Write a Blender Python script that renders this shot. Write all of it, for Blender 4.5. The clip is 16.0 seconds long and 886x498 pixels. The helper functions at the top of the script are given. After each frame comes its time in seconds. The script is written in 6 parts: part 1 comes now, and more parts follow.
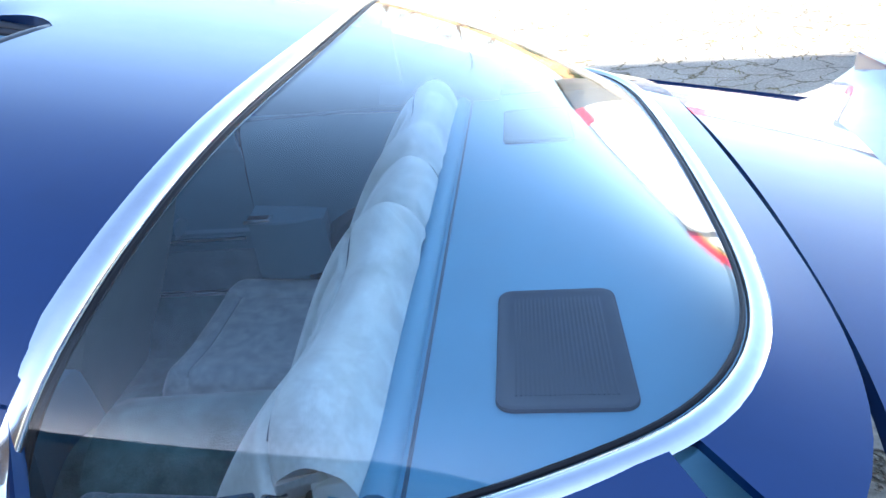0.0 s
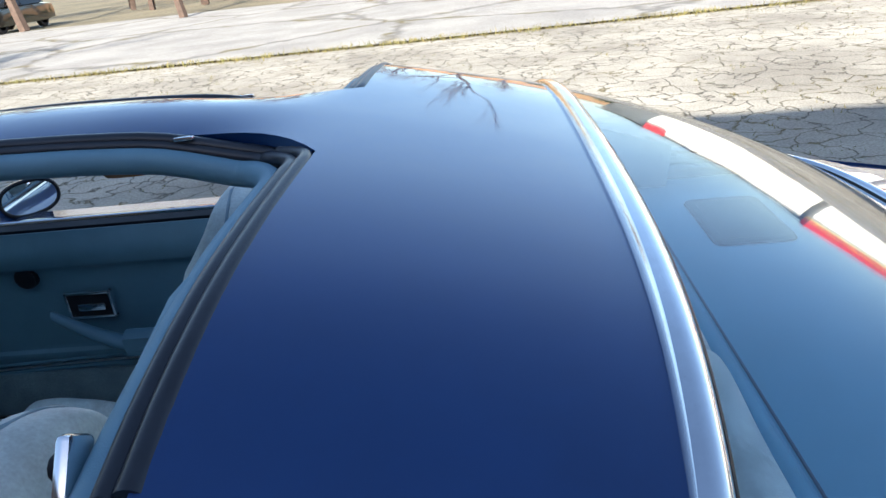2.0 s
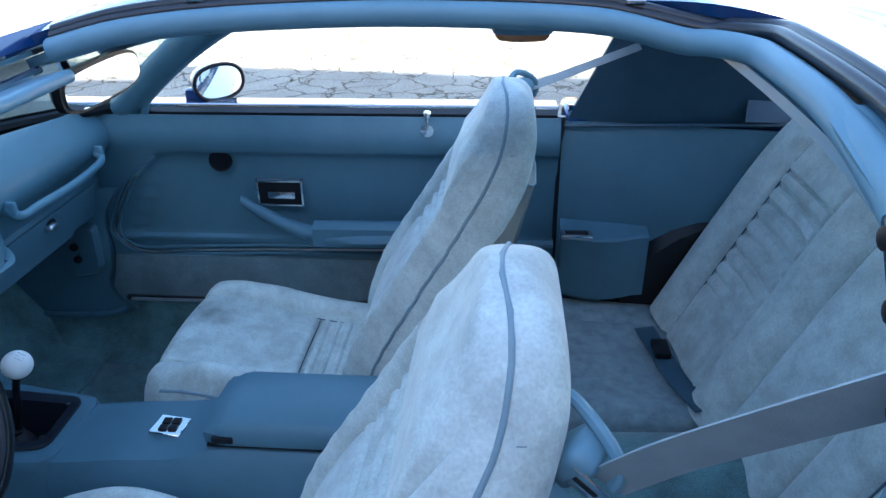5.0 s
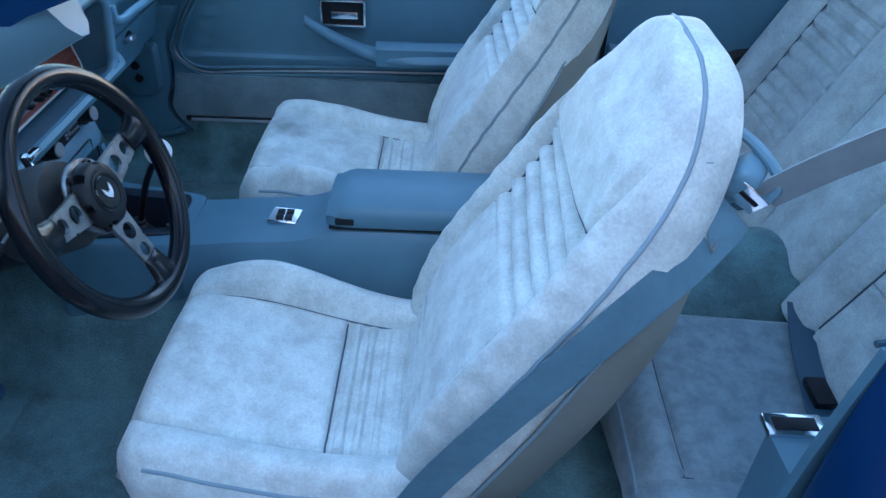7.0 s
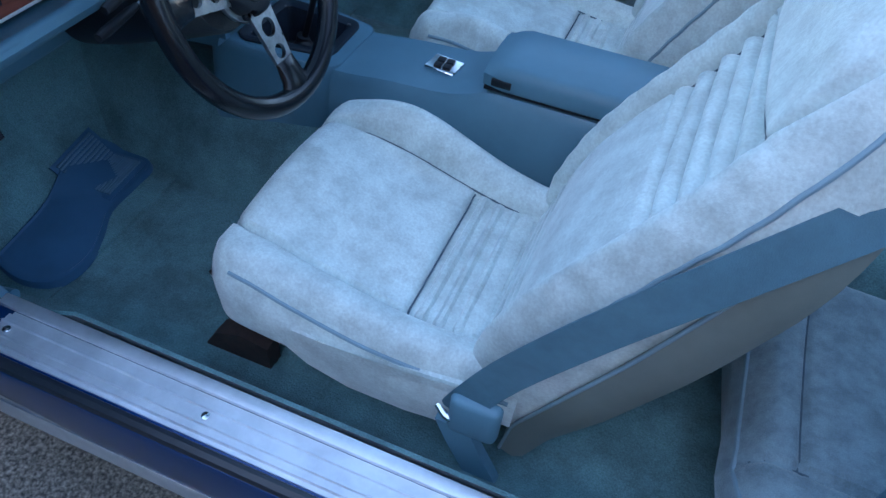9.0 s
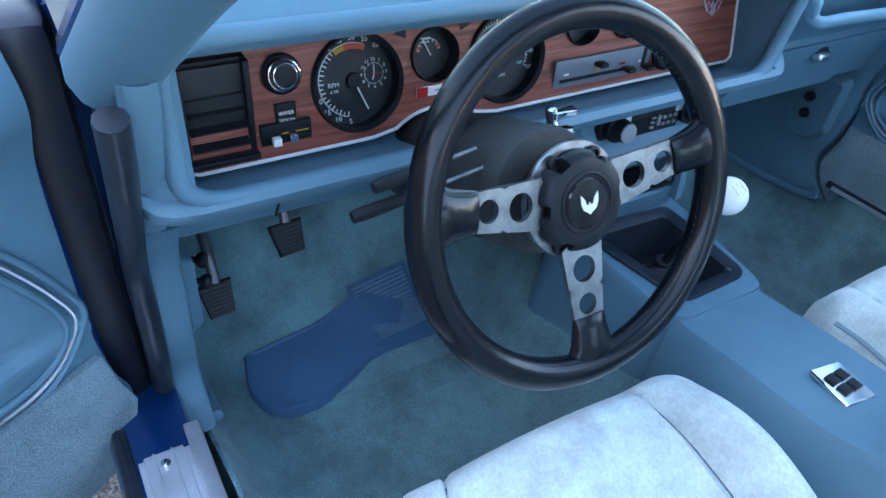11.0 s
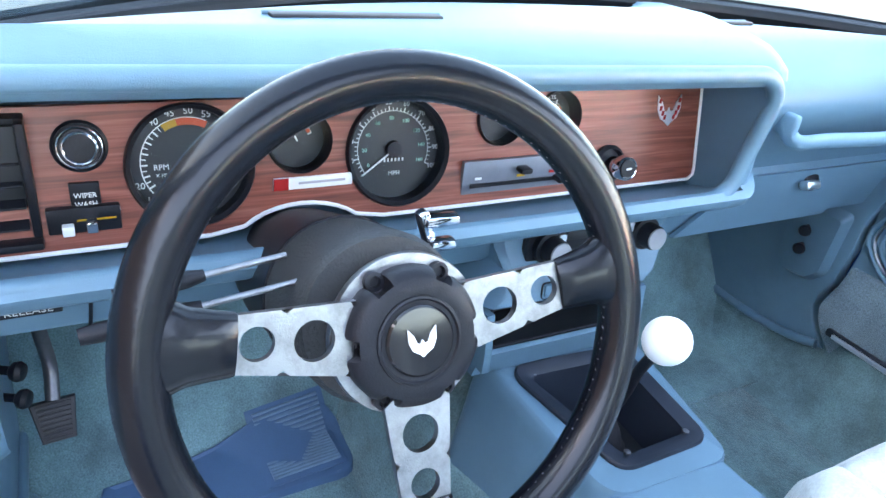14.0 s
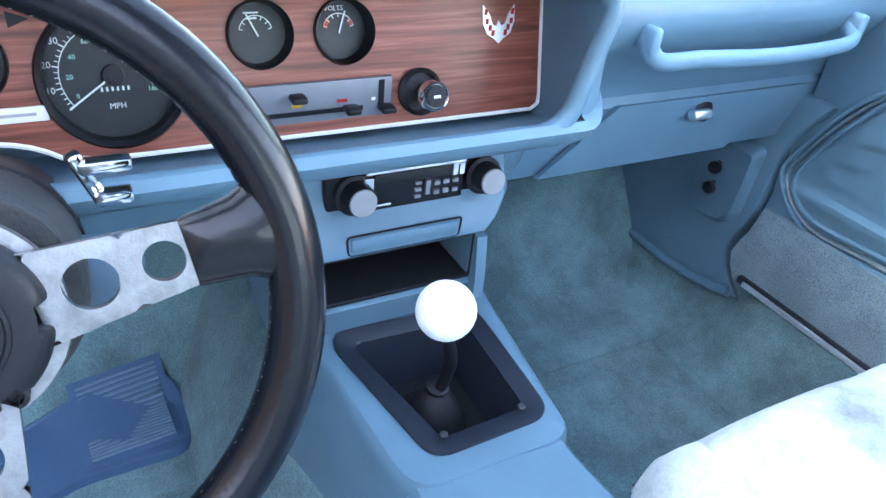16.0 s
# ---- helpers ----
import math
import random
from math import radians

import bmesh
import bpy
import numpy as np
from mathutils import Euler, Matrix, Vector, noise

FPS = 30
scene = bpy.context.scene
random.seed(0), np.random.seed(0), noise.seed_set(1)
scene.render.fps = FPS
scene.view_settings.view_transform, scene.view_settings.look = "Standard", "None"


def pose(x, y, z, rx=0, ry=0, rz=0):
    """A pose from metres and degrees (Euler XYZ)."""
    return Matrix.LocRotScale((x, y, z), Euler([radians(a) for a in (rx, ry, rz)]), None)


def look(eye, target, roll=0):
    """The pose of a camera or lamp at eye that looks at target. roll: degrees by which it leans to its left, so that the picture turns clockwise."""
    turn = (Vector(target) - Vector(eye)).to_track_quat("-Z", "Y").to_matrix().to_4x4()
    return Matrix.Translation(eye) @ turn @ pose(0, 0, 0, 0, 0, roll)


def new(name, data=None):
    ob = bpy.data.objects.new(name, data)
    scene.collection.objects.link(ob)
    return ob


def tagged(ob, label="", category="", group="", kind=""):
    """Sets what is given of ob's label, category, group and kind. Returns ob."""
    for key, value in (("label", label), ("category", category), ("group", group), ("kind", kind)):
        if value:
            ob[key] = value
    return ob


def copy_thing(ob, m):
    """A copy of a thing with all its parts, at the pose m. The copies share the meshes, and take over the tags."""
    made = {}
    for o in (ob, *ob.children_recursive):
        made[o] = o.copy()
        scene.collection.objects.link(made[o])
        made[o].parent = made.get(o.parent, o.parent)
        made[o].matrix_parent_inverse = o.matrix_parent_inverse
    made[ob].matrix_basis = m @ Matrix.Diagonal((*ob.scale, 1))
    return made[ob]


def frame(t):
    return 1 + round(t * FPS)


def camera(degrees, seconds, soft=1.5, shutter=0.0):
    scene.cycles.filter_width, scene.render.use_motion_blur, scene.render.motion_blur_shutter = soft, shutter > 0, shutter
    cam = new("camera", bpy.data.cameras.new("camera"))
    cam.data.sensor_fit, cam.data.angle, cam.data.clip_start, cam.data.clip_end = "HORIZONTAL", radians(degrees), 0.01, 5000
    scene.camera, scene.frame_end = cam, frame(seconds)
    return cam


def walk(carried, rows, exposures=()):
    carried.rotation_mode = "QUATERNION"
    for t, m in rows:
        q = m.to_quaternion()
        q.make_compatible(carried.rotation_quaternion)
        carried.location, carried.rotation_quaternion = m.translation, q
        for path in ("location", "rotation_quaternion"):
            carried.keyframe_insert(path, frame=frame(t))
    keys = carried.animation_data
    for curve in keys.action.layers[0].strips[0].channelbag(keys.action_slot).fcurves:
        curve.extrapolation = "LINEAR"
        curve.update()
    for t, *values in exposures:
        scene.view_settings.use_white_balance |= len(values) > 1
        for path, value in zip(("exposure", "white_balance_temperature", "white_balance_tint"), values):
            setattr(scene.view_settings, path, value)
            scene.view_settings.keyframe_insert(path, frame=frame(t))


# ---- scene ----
cam = camera(64.4, 16.0)
PATH = [
    (0, (1.622, -1.054, 1.329), (1.38, 0.752, 0.404), -6.0),
    (0.5, (1.491, -0.993, 1.366), (1.395, 0.805, 0.495), -6.1),
    (1.2, (1.342, -0.957, 1.389), (1.354, 0.877, 0.59), -6.6),
    (1.6, (1.264, -0.896, 1.392), (1.26, 0.945, 0.611), -5.9),
    (2, (1.212, -0.856, 1.4), (1.047, 0.973, 0.607), -6.5),
    (2.5, (1.094, -0.801, 1.374), (0.821, 1.006, 0.561), -4.7),
    (3, (0.99, -0.774, 1.385), (0.929, 1.06, 0.592), -1.1),
    (3.5, (0.955, -0.767, 1.391), (0.957, 1.082, 0.627), 1.2),
    (4, (0.853, -0.816, 1.373), (0.715, 1.028, 0.613), 0.5),
    (4.5, (0.771, -0.957, 1.366), (0.657, 0.876, 0.576), -0.3),
    (5, (0.723, -0.961, 1.351), (0.576, 0.812, 0.437), -0.8),
    (5.2, (0.697, -0.975, 1.352), (0.529, 0.762, 0.374), -0.8),
    (7.3, (0.45, -1.18, 1.306), (0.453, 0.378, 0.052), 2.3),
    (7.5, (0.446, -1.178, 1.301), (0.441, 0.362, 0.025), 2.0),
    (8, (0.446, -1.178, 1.284), (0.4, 0.327, -0.032), 0.4),
    (8.5, (0.463, -1.165, 1.239), (0.328, 0.276, -0.142), 1.5),
    (9, (0.528, -1.096, 1.206), (0.102, 0.208, -0.249), 5.8),
    (9.5, (0.531, -1.023, 1.191), (-0.234, 0.138, -0.246), 5.1),
    (10, (0.486, -0.922, 1.19), (-0.473, 0.116, -0.225), 6.4),
    (12.3, (0.305, -0.654, 1.009), (-1.286, 0.137, 0.091), 3.9),
    (12.5, (0.31, -0.642, 1.011), (-1.281, 0.161, 0.103), 4.2),
    (13, (0.311, -0.621, 1.012), (-1.261, 0.211, 0.097), 5.4),
    (13.5, (0.312, -0.593, 1.02), (-1.235, 0.269, 0.091), 6.1),
    (14, (0.315, -0.544, 1.036), (-1.205, 0.328, 0.072), 7.1),
    (14.5, (0.287, -0.479, 1.033), (-1.154, 0.446, 0.0), 7.9),
    (15, (0.283, -0.406, 1.021), (-1.136, 0.515, -0.045), 8.1),
    (15.5, (0.281, -0.342, 1.019), (-1.171, 0.539, -0.037), 7.2),
    (16, (0.3, -0.299, 0.995), (-1.127, 0.568, -0.106), 6.7),
]
EXPOSURES = [(0.0, 2.7, 6400, 12), (0.7, 2.0, 6400, 12), (2.0, 1.5, 6300, 10), (2.5, 1.5, 6250, 10), (3.0, 1.88, 6200, 10), (4.0, 2.08, 6100, 10), (4.4, 2.38, 6100, 10), (5.2, 2.95, 6100, 8), (7.5, 3.25, 5950, 8), (9.0, 3.12, 6150, 9), (10.2, 3.44, 6100, 9), (12.5, 5.1, 8800, 20), (16.0, 5.2, 8200, 19)]
walk(cam, [(t, look(eye, target, roll)) for t, eye, target, roll in PATH], EXPOSURES)

# ---- world and sun ----
SUN_ELEV, SUN_AZ = 27.0, 4.0   # the sun stands behind the workshop on the driver's side
world = bpy.data.worlds.new("sky")
scene.world = world
world.use_nodes = True
wn = world.node_tree
sky = wn.nodes.new("ShaderNodeTexSky")
sky.sky_type = 'NISHITA'
sky.sun_disc = False
sky.sun_elevation = radians(SUN_ELEV)
sky.sun_rotation = radians(180.0 + SUN_AZ)
sky.air_density, sky.dust_density, sky.ozone_density = 1.0, 1.0, 1.6
bgn = wn.nodes["Background"]
bgn.inputs["Strength"].default_value = 0.10
wn.links.new(sky.outputs[0], bgn.inputs["Color"])
sun = new("sun", bpy.data.lights.new("sun", 'SUN'))
sun.data.energy, sun.data.angle, sun.data.color = 5.0, radians(0.53), (1.0, 0.94, 0.84)
sa, se = radians(SUN_AZ), radians(SUN_ELEV)
sun.matrix_world = look((0, 0, 0), (math.sin(sa) * math.cos(se), math.cos(sa) * math.cos(se), -math.sin(se)))

# ---- materials ----


def mat(name, color, rough=0.5, metal=0.0, vary=0.0, scale=20.0, bump=0.0, bscale=300.0, coat=0.0, sheen=0.0, spec=0.5, dark=None, fine=0.0, fscale=900.0, coords="Object"):
    """A procedural surface: base colour with stains at one scale, grain at a second, and a fine relief."""
    m = bpy.data.materials.new(name)
    m.use_nodes = True
    nt = m.node_tree
    b = nt.nodes["Principled BSDF"]
    b.inputs["Base Color"].default_value = (*color, 1)
    b.inputs["Roughness"].default_value = rough
    b.inputs["Metallic"].default_value = metal
    b.inputs["Specular IOR Level"].default_value = spec
    b.inputs["Coat Weight"].default_value = coat
    b.inputs["Coat Roughness"].default_value = 0.03
    b.inputs["Sheen Weight"].default_value = sheen
    b.inputs["Sheen Roughness"].default_value = 0.4
    tc = nt.nodes.new("ShaderNodeTexCoord")
    if vary > 0:
        n1 = nt.nodes.new("ShaderNodeTexNoise")
        n1.inputs["Scale"].default_value = scale
        n1.inputs["Detail"].default_value = 5
        n1.inputs["Roughness"].default_value = 0.65
        nt.links.new(tc.outputs[coords], n1.inputs["Vector"])
        ramp = nt.nodes.new("ShaderNodeValToRGB")
        d = dark or tuple(c * (1 - vary) for c in color)
        ramp.color_ramp.elements[0].position, ramp.color_ramp.elements[1].position = 0.36, 0.62
        ramp.color_ramp.elements[0].color = (*d, 1)
        ramp.color_ramp.elements[1].color = (*color, 1)
        nt.links.new(n1.outputs["Fac"], ramp.inputs[0])
        out = ramp.outputs[0]
        if fine > 0:
            n2 = nt.nodes.new("ShaderNodeTexNoise")
            n2.inputs["Scale"].default_value = fscale
            n2.inputs["Detail"].default_value = 2
            nt.links.new(tc.outputs[coords], n2.inputs["Vector"])
            mp = nt.nodes.new("ShaderNodeMapRange")
            mp.inputs["From Min"].default_value, mp.inputs["From Max"].default_value = 0.3, 0.7
            mp.inputs["To Min"].default_value, mp.inputs["To Max"].default_value = 1 - fine, 1 + fine
            nt.links.new(n2.outputs["Fac"], mp.inputs["Value"])
            mx = nt.nodes.new("ShaderNodeMix")
            mx.data_type, mx.blend_type = 'RGBA', 'MULTIPLY'
            mx.inputs["Factor"].default_value = 1.0
            nt.links.new(out, mx.inputs["A"])
            nt.links.new(mp.outputs[0], mx.inputs["B"])
            out = mx.outputs["Result"]
        nt.links.new(out, b.inputs["Base Color"])
        mr = nt.nodes.new("ShaderNodeMapRange")
        mr.inputs["To Min"].default_value, mr.inputs["To Max"].default_value = rough * 0.85, min(1.0, rough * 1.15)
        nt.links.new(n1.outputs["Fac"], mr.inputs["Value"])
        nt.links.new(mr.outputs[0], b.inputs["Roughness"])
    if bump > 0:
        n3 = nt.nodes.new("ShaderNodeTexNoise")
        n3.inputs["Scale"].default_value = bscale
        n3.inputs["Detail"].default_value = 3
        nt.links.new(tc.outputs[coords], n3.inputs["Vector"])
        bp = nt.nodes.new("ShaderNodeBump")
        bp.inputs["Strength"].default_value = bump
        bp.inputs["Distance"].default_value = 0.002
        nt.links.new(n3.outputs["Fac"], bp.inputs["Height"])
        nt.links.new(bp.outputs[0], b.inputs["Normal"])
    return m


def wood_mat():
    m = mat("woodgrain", (0.2, 0.06, 0.035), 0.32, spec=0.4)
    nt = m.node_tree
    b = nt.nodes["Principled BSDF"]
    tc = nt.nodes.new("ShaderNodeTexCoord")
    mapn = nt.nodes.new("ShaderNodeMapping")
    mapn.inputs["Scale"].default_value = (30, 7.0, 170)
    nt.links.new(tc.outputs["Object"], mapn.inputs["Vector"])
    n1 = nt.nodes.new("ShaderNodeTexNoise")
    n1.inputs["Scale"].default_value, n1.inputs["Detail"].default_value = 1.2, 6
    n1.inputs["Distortion"].default_value = 0.7
    nt.links.new(mapn.outputs[0], n1.inputs["Vector"])
    ramp = nt.nodes.new("ShaderNodeValToRGB")
    els = ramp.color_ramp.elements
    els[0].position, els[0].color = 0.3, (0.125, 0.034, 0.025, 1)
    els[1].position, els[1].color = 0.7, (0.35, 0.115, 0.082, 1)
    e = els.new(0.5)
    e.color = (0.25, 0.066, 0.043, 1)
    nt.links.new(n1.outputs["Fac"], ramp.inputs[0])
    nt.links.new(ramp.outputs[0], b.inputs["Base Color"])
    return m


def glass_mat(name, tint, rough=0.0, gloss0=0.045, graze=None):
    """A thin tinted pane: it lets light straight through and mirrors by its angle."""
    m = bpy.data.materials.new(name)
    m.use_nodes = True
    nt = m.node_tree
    nt.nodes.remove(nt.nodes["Principled BSDF"])
    tr = nt.nodes.new("ShaderNodeBsdfTransparent")
    tr.inputs[0].default_value = (*tint, 1)
    gl = nt.nodes.new("ShaderNodeBsdfGlossy")
    gl.inputs["Roughness"].default_value = rough
    lw = nt.nodes.new("ShaderNodeLayerWeight")
    lw.inputs["Blend"].default_value = 0.5
    pw = nt.nodes.new("ShaderNodeMath")
    pw.operation = 'POWER'
    pw.inputs[1].default_value = 5.0
    nt.links.new(lw.outputs["Facing"], pw.inputs[0])
    fr = nt.nodes.new("ShaderNodeMath")
    fr.operation = 'MULTIPLY_ADD'
    fr.inputs[1].default_value, fr.inputs[2].default_value = (1.0 - gloss0 if graze is None else graze), gloss0
    nt.links.new(pw.outputs[0], fr.inputs[0])
    mx = nt.nodes.new("ShaderNodeMixShader")
    nt.links.new(fr.outputs[0], mx.inputs[0])
    nt.links.new(tr.outputs[0], mx.inputs[1])
    nt.links.new(gl.outputs[0], mx.inputs[2])
    nt.links.new(mx.outputs[0], nt.nodes["Material Output"].inputs[0])
    return m


def cracked_mat(name, color, dark, crack, cell, gloss=0.9, weed=(0.16, 0.13, 0.05)):
    """Old paving: stained, with a net of cracks, gravel grain and dry weed in some joints."""
    m = mat(name, color, gloss, vary=0.4, scale=0.6, dark=dark, fine=0.3, fscale=60.0)
    nt = m.node_tree
    b = nt.nodes["Principled BSDF"]
    src = b.inputs["Base Color"].links[0].from_socket
    tc = nt.nodes.new("ShaderNodeTexCoord")
    nz = nt.nodes.new("ShaderNodeTexNoise")
    nz.inputs["Scale"].default_value, nz.inputs["Detail"].default_value = 2.2, 7
    nt.links.new(tc.outputs["Object"], nz.inputs["Vector"])
    mxv = nt.nodes.new("ShaderNodeMix")
    mxv.data_type = 'VECTOR'
    mxv.inputs["Factor"].default_value = 0.42
    nt.links.new(tc.outputs["Object"], mxv.inputs["A"])
    nt.links.new(nz.outputs["Color"], mxv.inputs["B"])
    vo = nt.nodes.new("ShaderNodeTexVoronoi")
    vo.feature = 'DISTANCE_TO_EDGE'
    vo.inputs["Scale"].default_value = cell
    nt.links.new(mxv.outputs["Result"], vo.inputs["Vector"])
    rp = nt.nodes.new("ShaderNodeMapRange")
    rp.inputs["From Min"].default_value, rp.inputs["From Max"].default_value = 0.004, 0.035
    nt.links.new(vo.outputs["Distance"], rp.inputs["Value"])
    wz = nt.nodes.new("ShaderNodeTexNoise")
    wz.inputs["Scale"].default_value, wz.inputs["Detail"].default_value = 1.1, 3
    nt.links.new(tc.outputs["Object"], wz.inputs["Vector"])
    wr = nt.nodes.new("ShaderNodeValToRGB")
    wr.color_ramp.elements[0].position, wr.color_ramp.elements[1].position = 0.48, 0.62
    wr.color_ramp.elements[0].color = (*crack, 1)
    wr.color_ramp.elements[1].color = (*weed, 1)
    nt.links.new(wz.outputs["Fac"], wr.inputs[0])
    mx = nt.nodes.new("ShaderNodeMix")
    mx.data_type = 'RGBA'
    nt.links.new(rp.outputs[0], mx.inputs["Factor"])
    nt.links.new(wr.outputs[0], mx.inputs["A"])
    nt.links.new(src, mx.inputs["B"])
    nt.links.new(mx.outputs["Result"], b.inputs["Base Color"])
    bp = nt.nodes.new("ShaderNodeBump")
    bp.inputs["Strength"].default_value, bp.inputs["Distance"].default_value = 0.8, 0.02
    nt.links.new(rp.outputs[0], bp.inputs["Height"])
    nt.links.new(bp.outputs[0], b.inputs["Normal"])
    return m


PAINT = mat("navy_paint", (0.001, 0.042, 0.17), 0.38, metal=0.35, vary=0.12, scale=6, coat=1.0, spec=0.3)
CHROME = mat("chrome", (0.82, 0.83, 0.85), 0.12, metal=1.0, vary=0.06, scale=40)
ALU = mat("brushed_aluminium", (0.36, 0.36, 0.37), 0.32, metal=1.0, vary=0.35, scale=60, bump=0.15, bscale=700)
PIPING = mat("blue_piping", (0.24, 0.35, 0.41), 0.5, vary=0.1, scale=30)
VELOUR = mat("velour", (0.67, 0.76, 0.74), 0.95, vary=0.26, scale=18, sheen=0.6, bump=0.3, bscale=420, fine=0.09, fscale=240, spec=0.1)
# darker velour, on the rear cushions only
VELOUR_DK = mat("velour_dark", (0.29, 0.39, 0.43), 0.95, vary=0.3, scale=30, sheen=0.5, bump=0.5, bscale=500, fine=0.12, fscale=600, spec=0.1)
VINYL = mat("blue_vinyl", (0.105, 0.220, 0.290), 0.42, vary=0.12, scale=9, bump=0.25, bscale=900)
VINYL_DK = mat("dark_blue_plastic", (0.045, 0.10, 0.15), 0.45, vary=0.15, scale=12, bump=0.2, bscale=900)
VINYL_LT = mat("pale_blue_vinyl", (0.15, 0.30, 0.39), 0.45, vary=0.1, scale=10, bump=0.2, bscale=900)
SEATBACK = mat("seat_back_plastic", (0.20, 0.23, 0.21), 0.5, vary=0.15, scale=10, bump=0.15, bscale=800)
CARPET = mat("carpet", (0.165, 0.31, 0.325), 1.0, vary=0.35, scale=7, sheen=0.3, bump=1.0, bscale=260, fine=0.22, fscale=420, spec=0.05, dark=(0.095, 0.165, 0.175))
CARPET_D = mat("door_carpet", (0.21, 0.30, 0.34), 1.0, vary=0.25, scale=12, bump=1.0, bscale=420, fine=0.3, fscale=500, spec=0.05)


def stained_velour(at, size):
    """The velour with one old dark stain of uneven outline on it."""
    m = VELOUR.copy()
    nt = m.node_tree
    b = nt.nodes["Principled BSDF"]
    old = b.inputs["Base Color"].links[0].from_socket
    geo = nt.nodes.new("ShaderNodeNewGeometry")
    ns = nt.nodes.new("ShaderNodeTexNoise")
    ns.inputs["Scale"].default_value = 30
    ns.inputs["Detail"].default_value = 4
    nt.links.new(geo.outputs["Position"], ns.inputs["Vector"])
    dist = nt.nodes.new("ShaderNodeVectorMath")
    dist.operation = 'DISTANCE'
    dist.inputs[1].default_value = at
    nt.links.new(geo.outputs["Position"], dist.inputs[0])
    add = nt.nodes.new("ShaderNodeMath")
    add.operation = 'MULTIPLY_ADD'
    add.inputs[1].default_value = size * 1.3
    nt.links.new(ns.outputs["Fac"], add.inputs[0])
    nt.links.new(dist.outputs["Value"], add.inputs[2])
    mp = nt.nodes.new("ShaderNodeMapRange")
    mp.inputs["From Min"].default_value, mp.inputs["From Max"].default_value = size * .9, size * 1.7
    mp.inputs["To Min"].default_value, mp.inputs["To Max"].default_value = .5, 1.0
    nt.links.new(add.outputs[0], mp.inputs["Value"])
    mx = nt.nodes.new("ShaderNodeMix")
    mx.data_type, mx.blend_type = 'RGBA', 'MULTIPLY'
    mx.inputs["Factor"].default_value = 1.0
    nt.links.new(old, mx.inputs["A"])
    nt.links.new(mp.outputs[0], mx.inputs["B"])
    nt.links.new(mx.outputs["Result"], b.inputs["Base Color"])
    return m


MATBLUE = mat("floor_mat_rubber", (0.05, 0.13, 0.235), 0.6, vary=0.15, scale=8, bump=0.2, bscale=400)
WOOD = wood_mat()
BLACK = mat("black_plastic", (0.010, 0.011, 0.015), 0.45, vary=0.2, scale=20, bump=0.15, bscale=700, spec=0.28)
LEATHER = mat("black_leather", (0.004, 0.005, 0.008), 0.25, vary=0.25, scale=30, bump=0.10, bscale=260, spec=0.32, coat=0.06)
GRAINED = mat("grained_column", (0.030, 0.032, 0.033), 0.5, vary=0.2, scale=20, bump=0.6, bscale=420)
RUBBER = mat("rubber", (0.018, 0.018, 0.022), 0.55, vary=0.3, scale=25, bump=0.2, bscale=300)
WHITE = mat("white_plastic", (0.82, 0.82, 0.80), 0.3, vary=0.04, scale=30)
INK = mat("white_print", (0.75, 0.75, 0.72), 0.6)
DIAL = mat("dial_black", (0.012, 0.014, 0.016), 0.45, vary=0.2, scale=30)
REDP = mat("red_print", (0.42, 0.012, 0.012), 0.5)
YELP = mat("yellow_print", (0.50, 0.26, 0.01), 0.5)
ORANGE = mat("amber_print", (0.55, 0.06, 0.01), 0.5)
GREYP = mat("grey_panel", (0.20, 0.215, 0.25), 0.4, metal=0.3, vary=0.1, scale=40)
MATRIB = mat("floor_mat_rib", (0.12, 0.22, 0.31), 0.5, vary=0.15, scale=30)
GUNMETAL = mat("bare_dark_metal", (0.16, 0.16, 0.17), 0.35, 0.8, vary=0.3, scale=30)
AMBER = mat("amber_plastic", (0.60, 0.22, 0.07), 0.25, vary=0.15, scale=40)
BELT = mat("blue_webbing", (0.11, 0.23, 0.30), 0.6, vary=0.2, scale=25, bump=0.5, bscale=700)
BELT_LT = mat("pale_webbing", (0.34, 0.42, 0.46), 0.55, vary=0.15, scale=25, bump=0.5, bscale=700)
STEEL = mat("sill_plate_metal", (0.92, 0.93, 0.96), 0.55, metal=1.0, vary=0.15, scale=14, bump=0.1, bscale=90)
RUST = mat("rusty_bracket", (0.05, 0.03, 0.025), 0.7, vary=0.5, scale=60)
REAR_GLASS = glass_mat("tinted_rear_glass", (0.93, 0.97, 0.985), gloss0=0.05)
GRILLE = mat("speaker_grille_cloth", (0.015, 0.030, 0.055), 0.6, vary=0.2, scale=30)
CLEAR = glass_mat("clear_glass", (0.80, 0.87, 0.87))
SHELF = mat("shelf_vinyl", (0.12, 0.34, 0.48), 0.5, vary=0.1, scale=8, bump=0.2, bscale=700)
# dark colour for seam and pleat tubes, crease shade put into it
SEAM_SHADE = mat("seam_shade", (0.10, 0.15, 0.19), 0.9, vary=0.2, scale=60)
LENS = glass_mat("gauge_lens", (0.92, 0.94, 0.95), gloss0=0.003, graze=0.25)
SATIN = mat("satin_bright_trim", (0.9, 0.91, 0.93), 0.32, metal=1.0, vary=0.05, scale=40)
MIRROR = mat("mirror_silver", (0.9, 0.9, 0.9), 0.01, metal=1.0)

# ---- mesh helpers ----


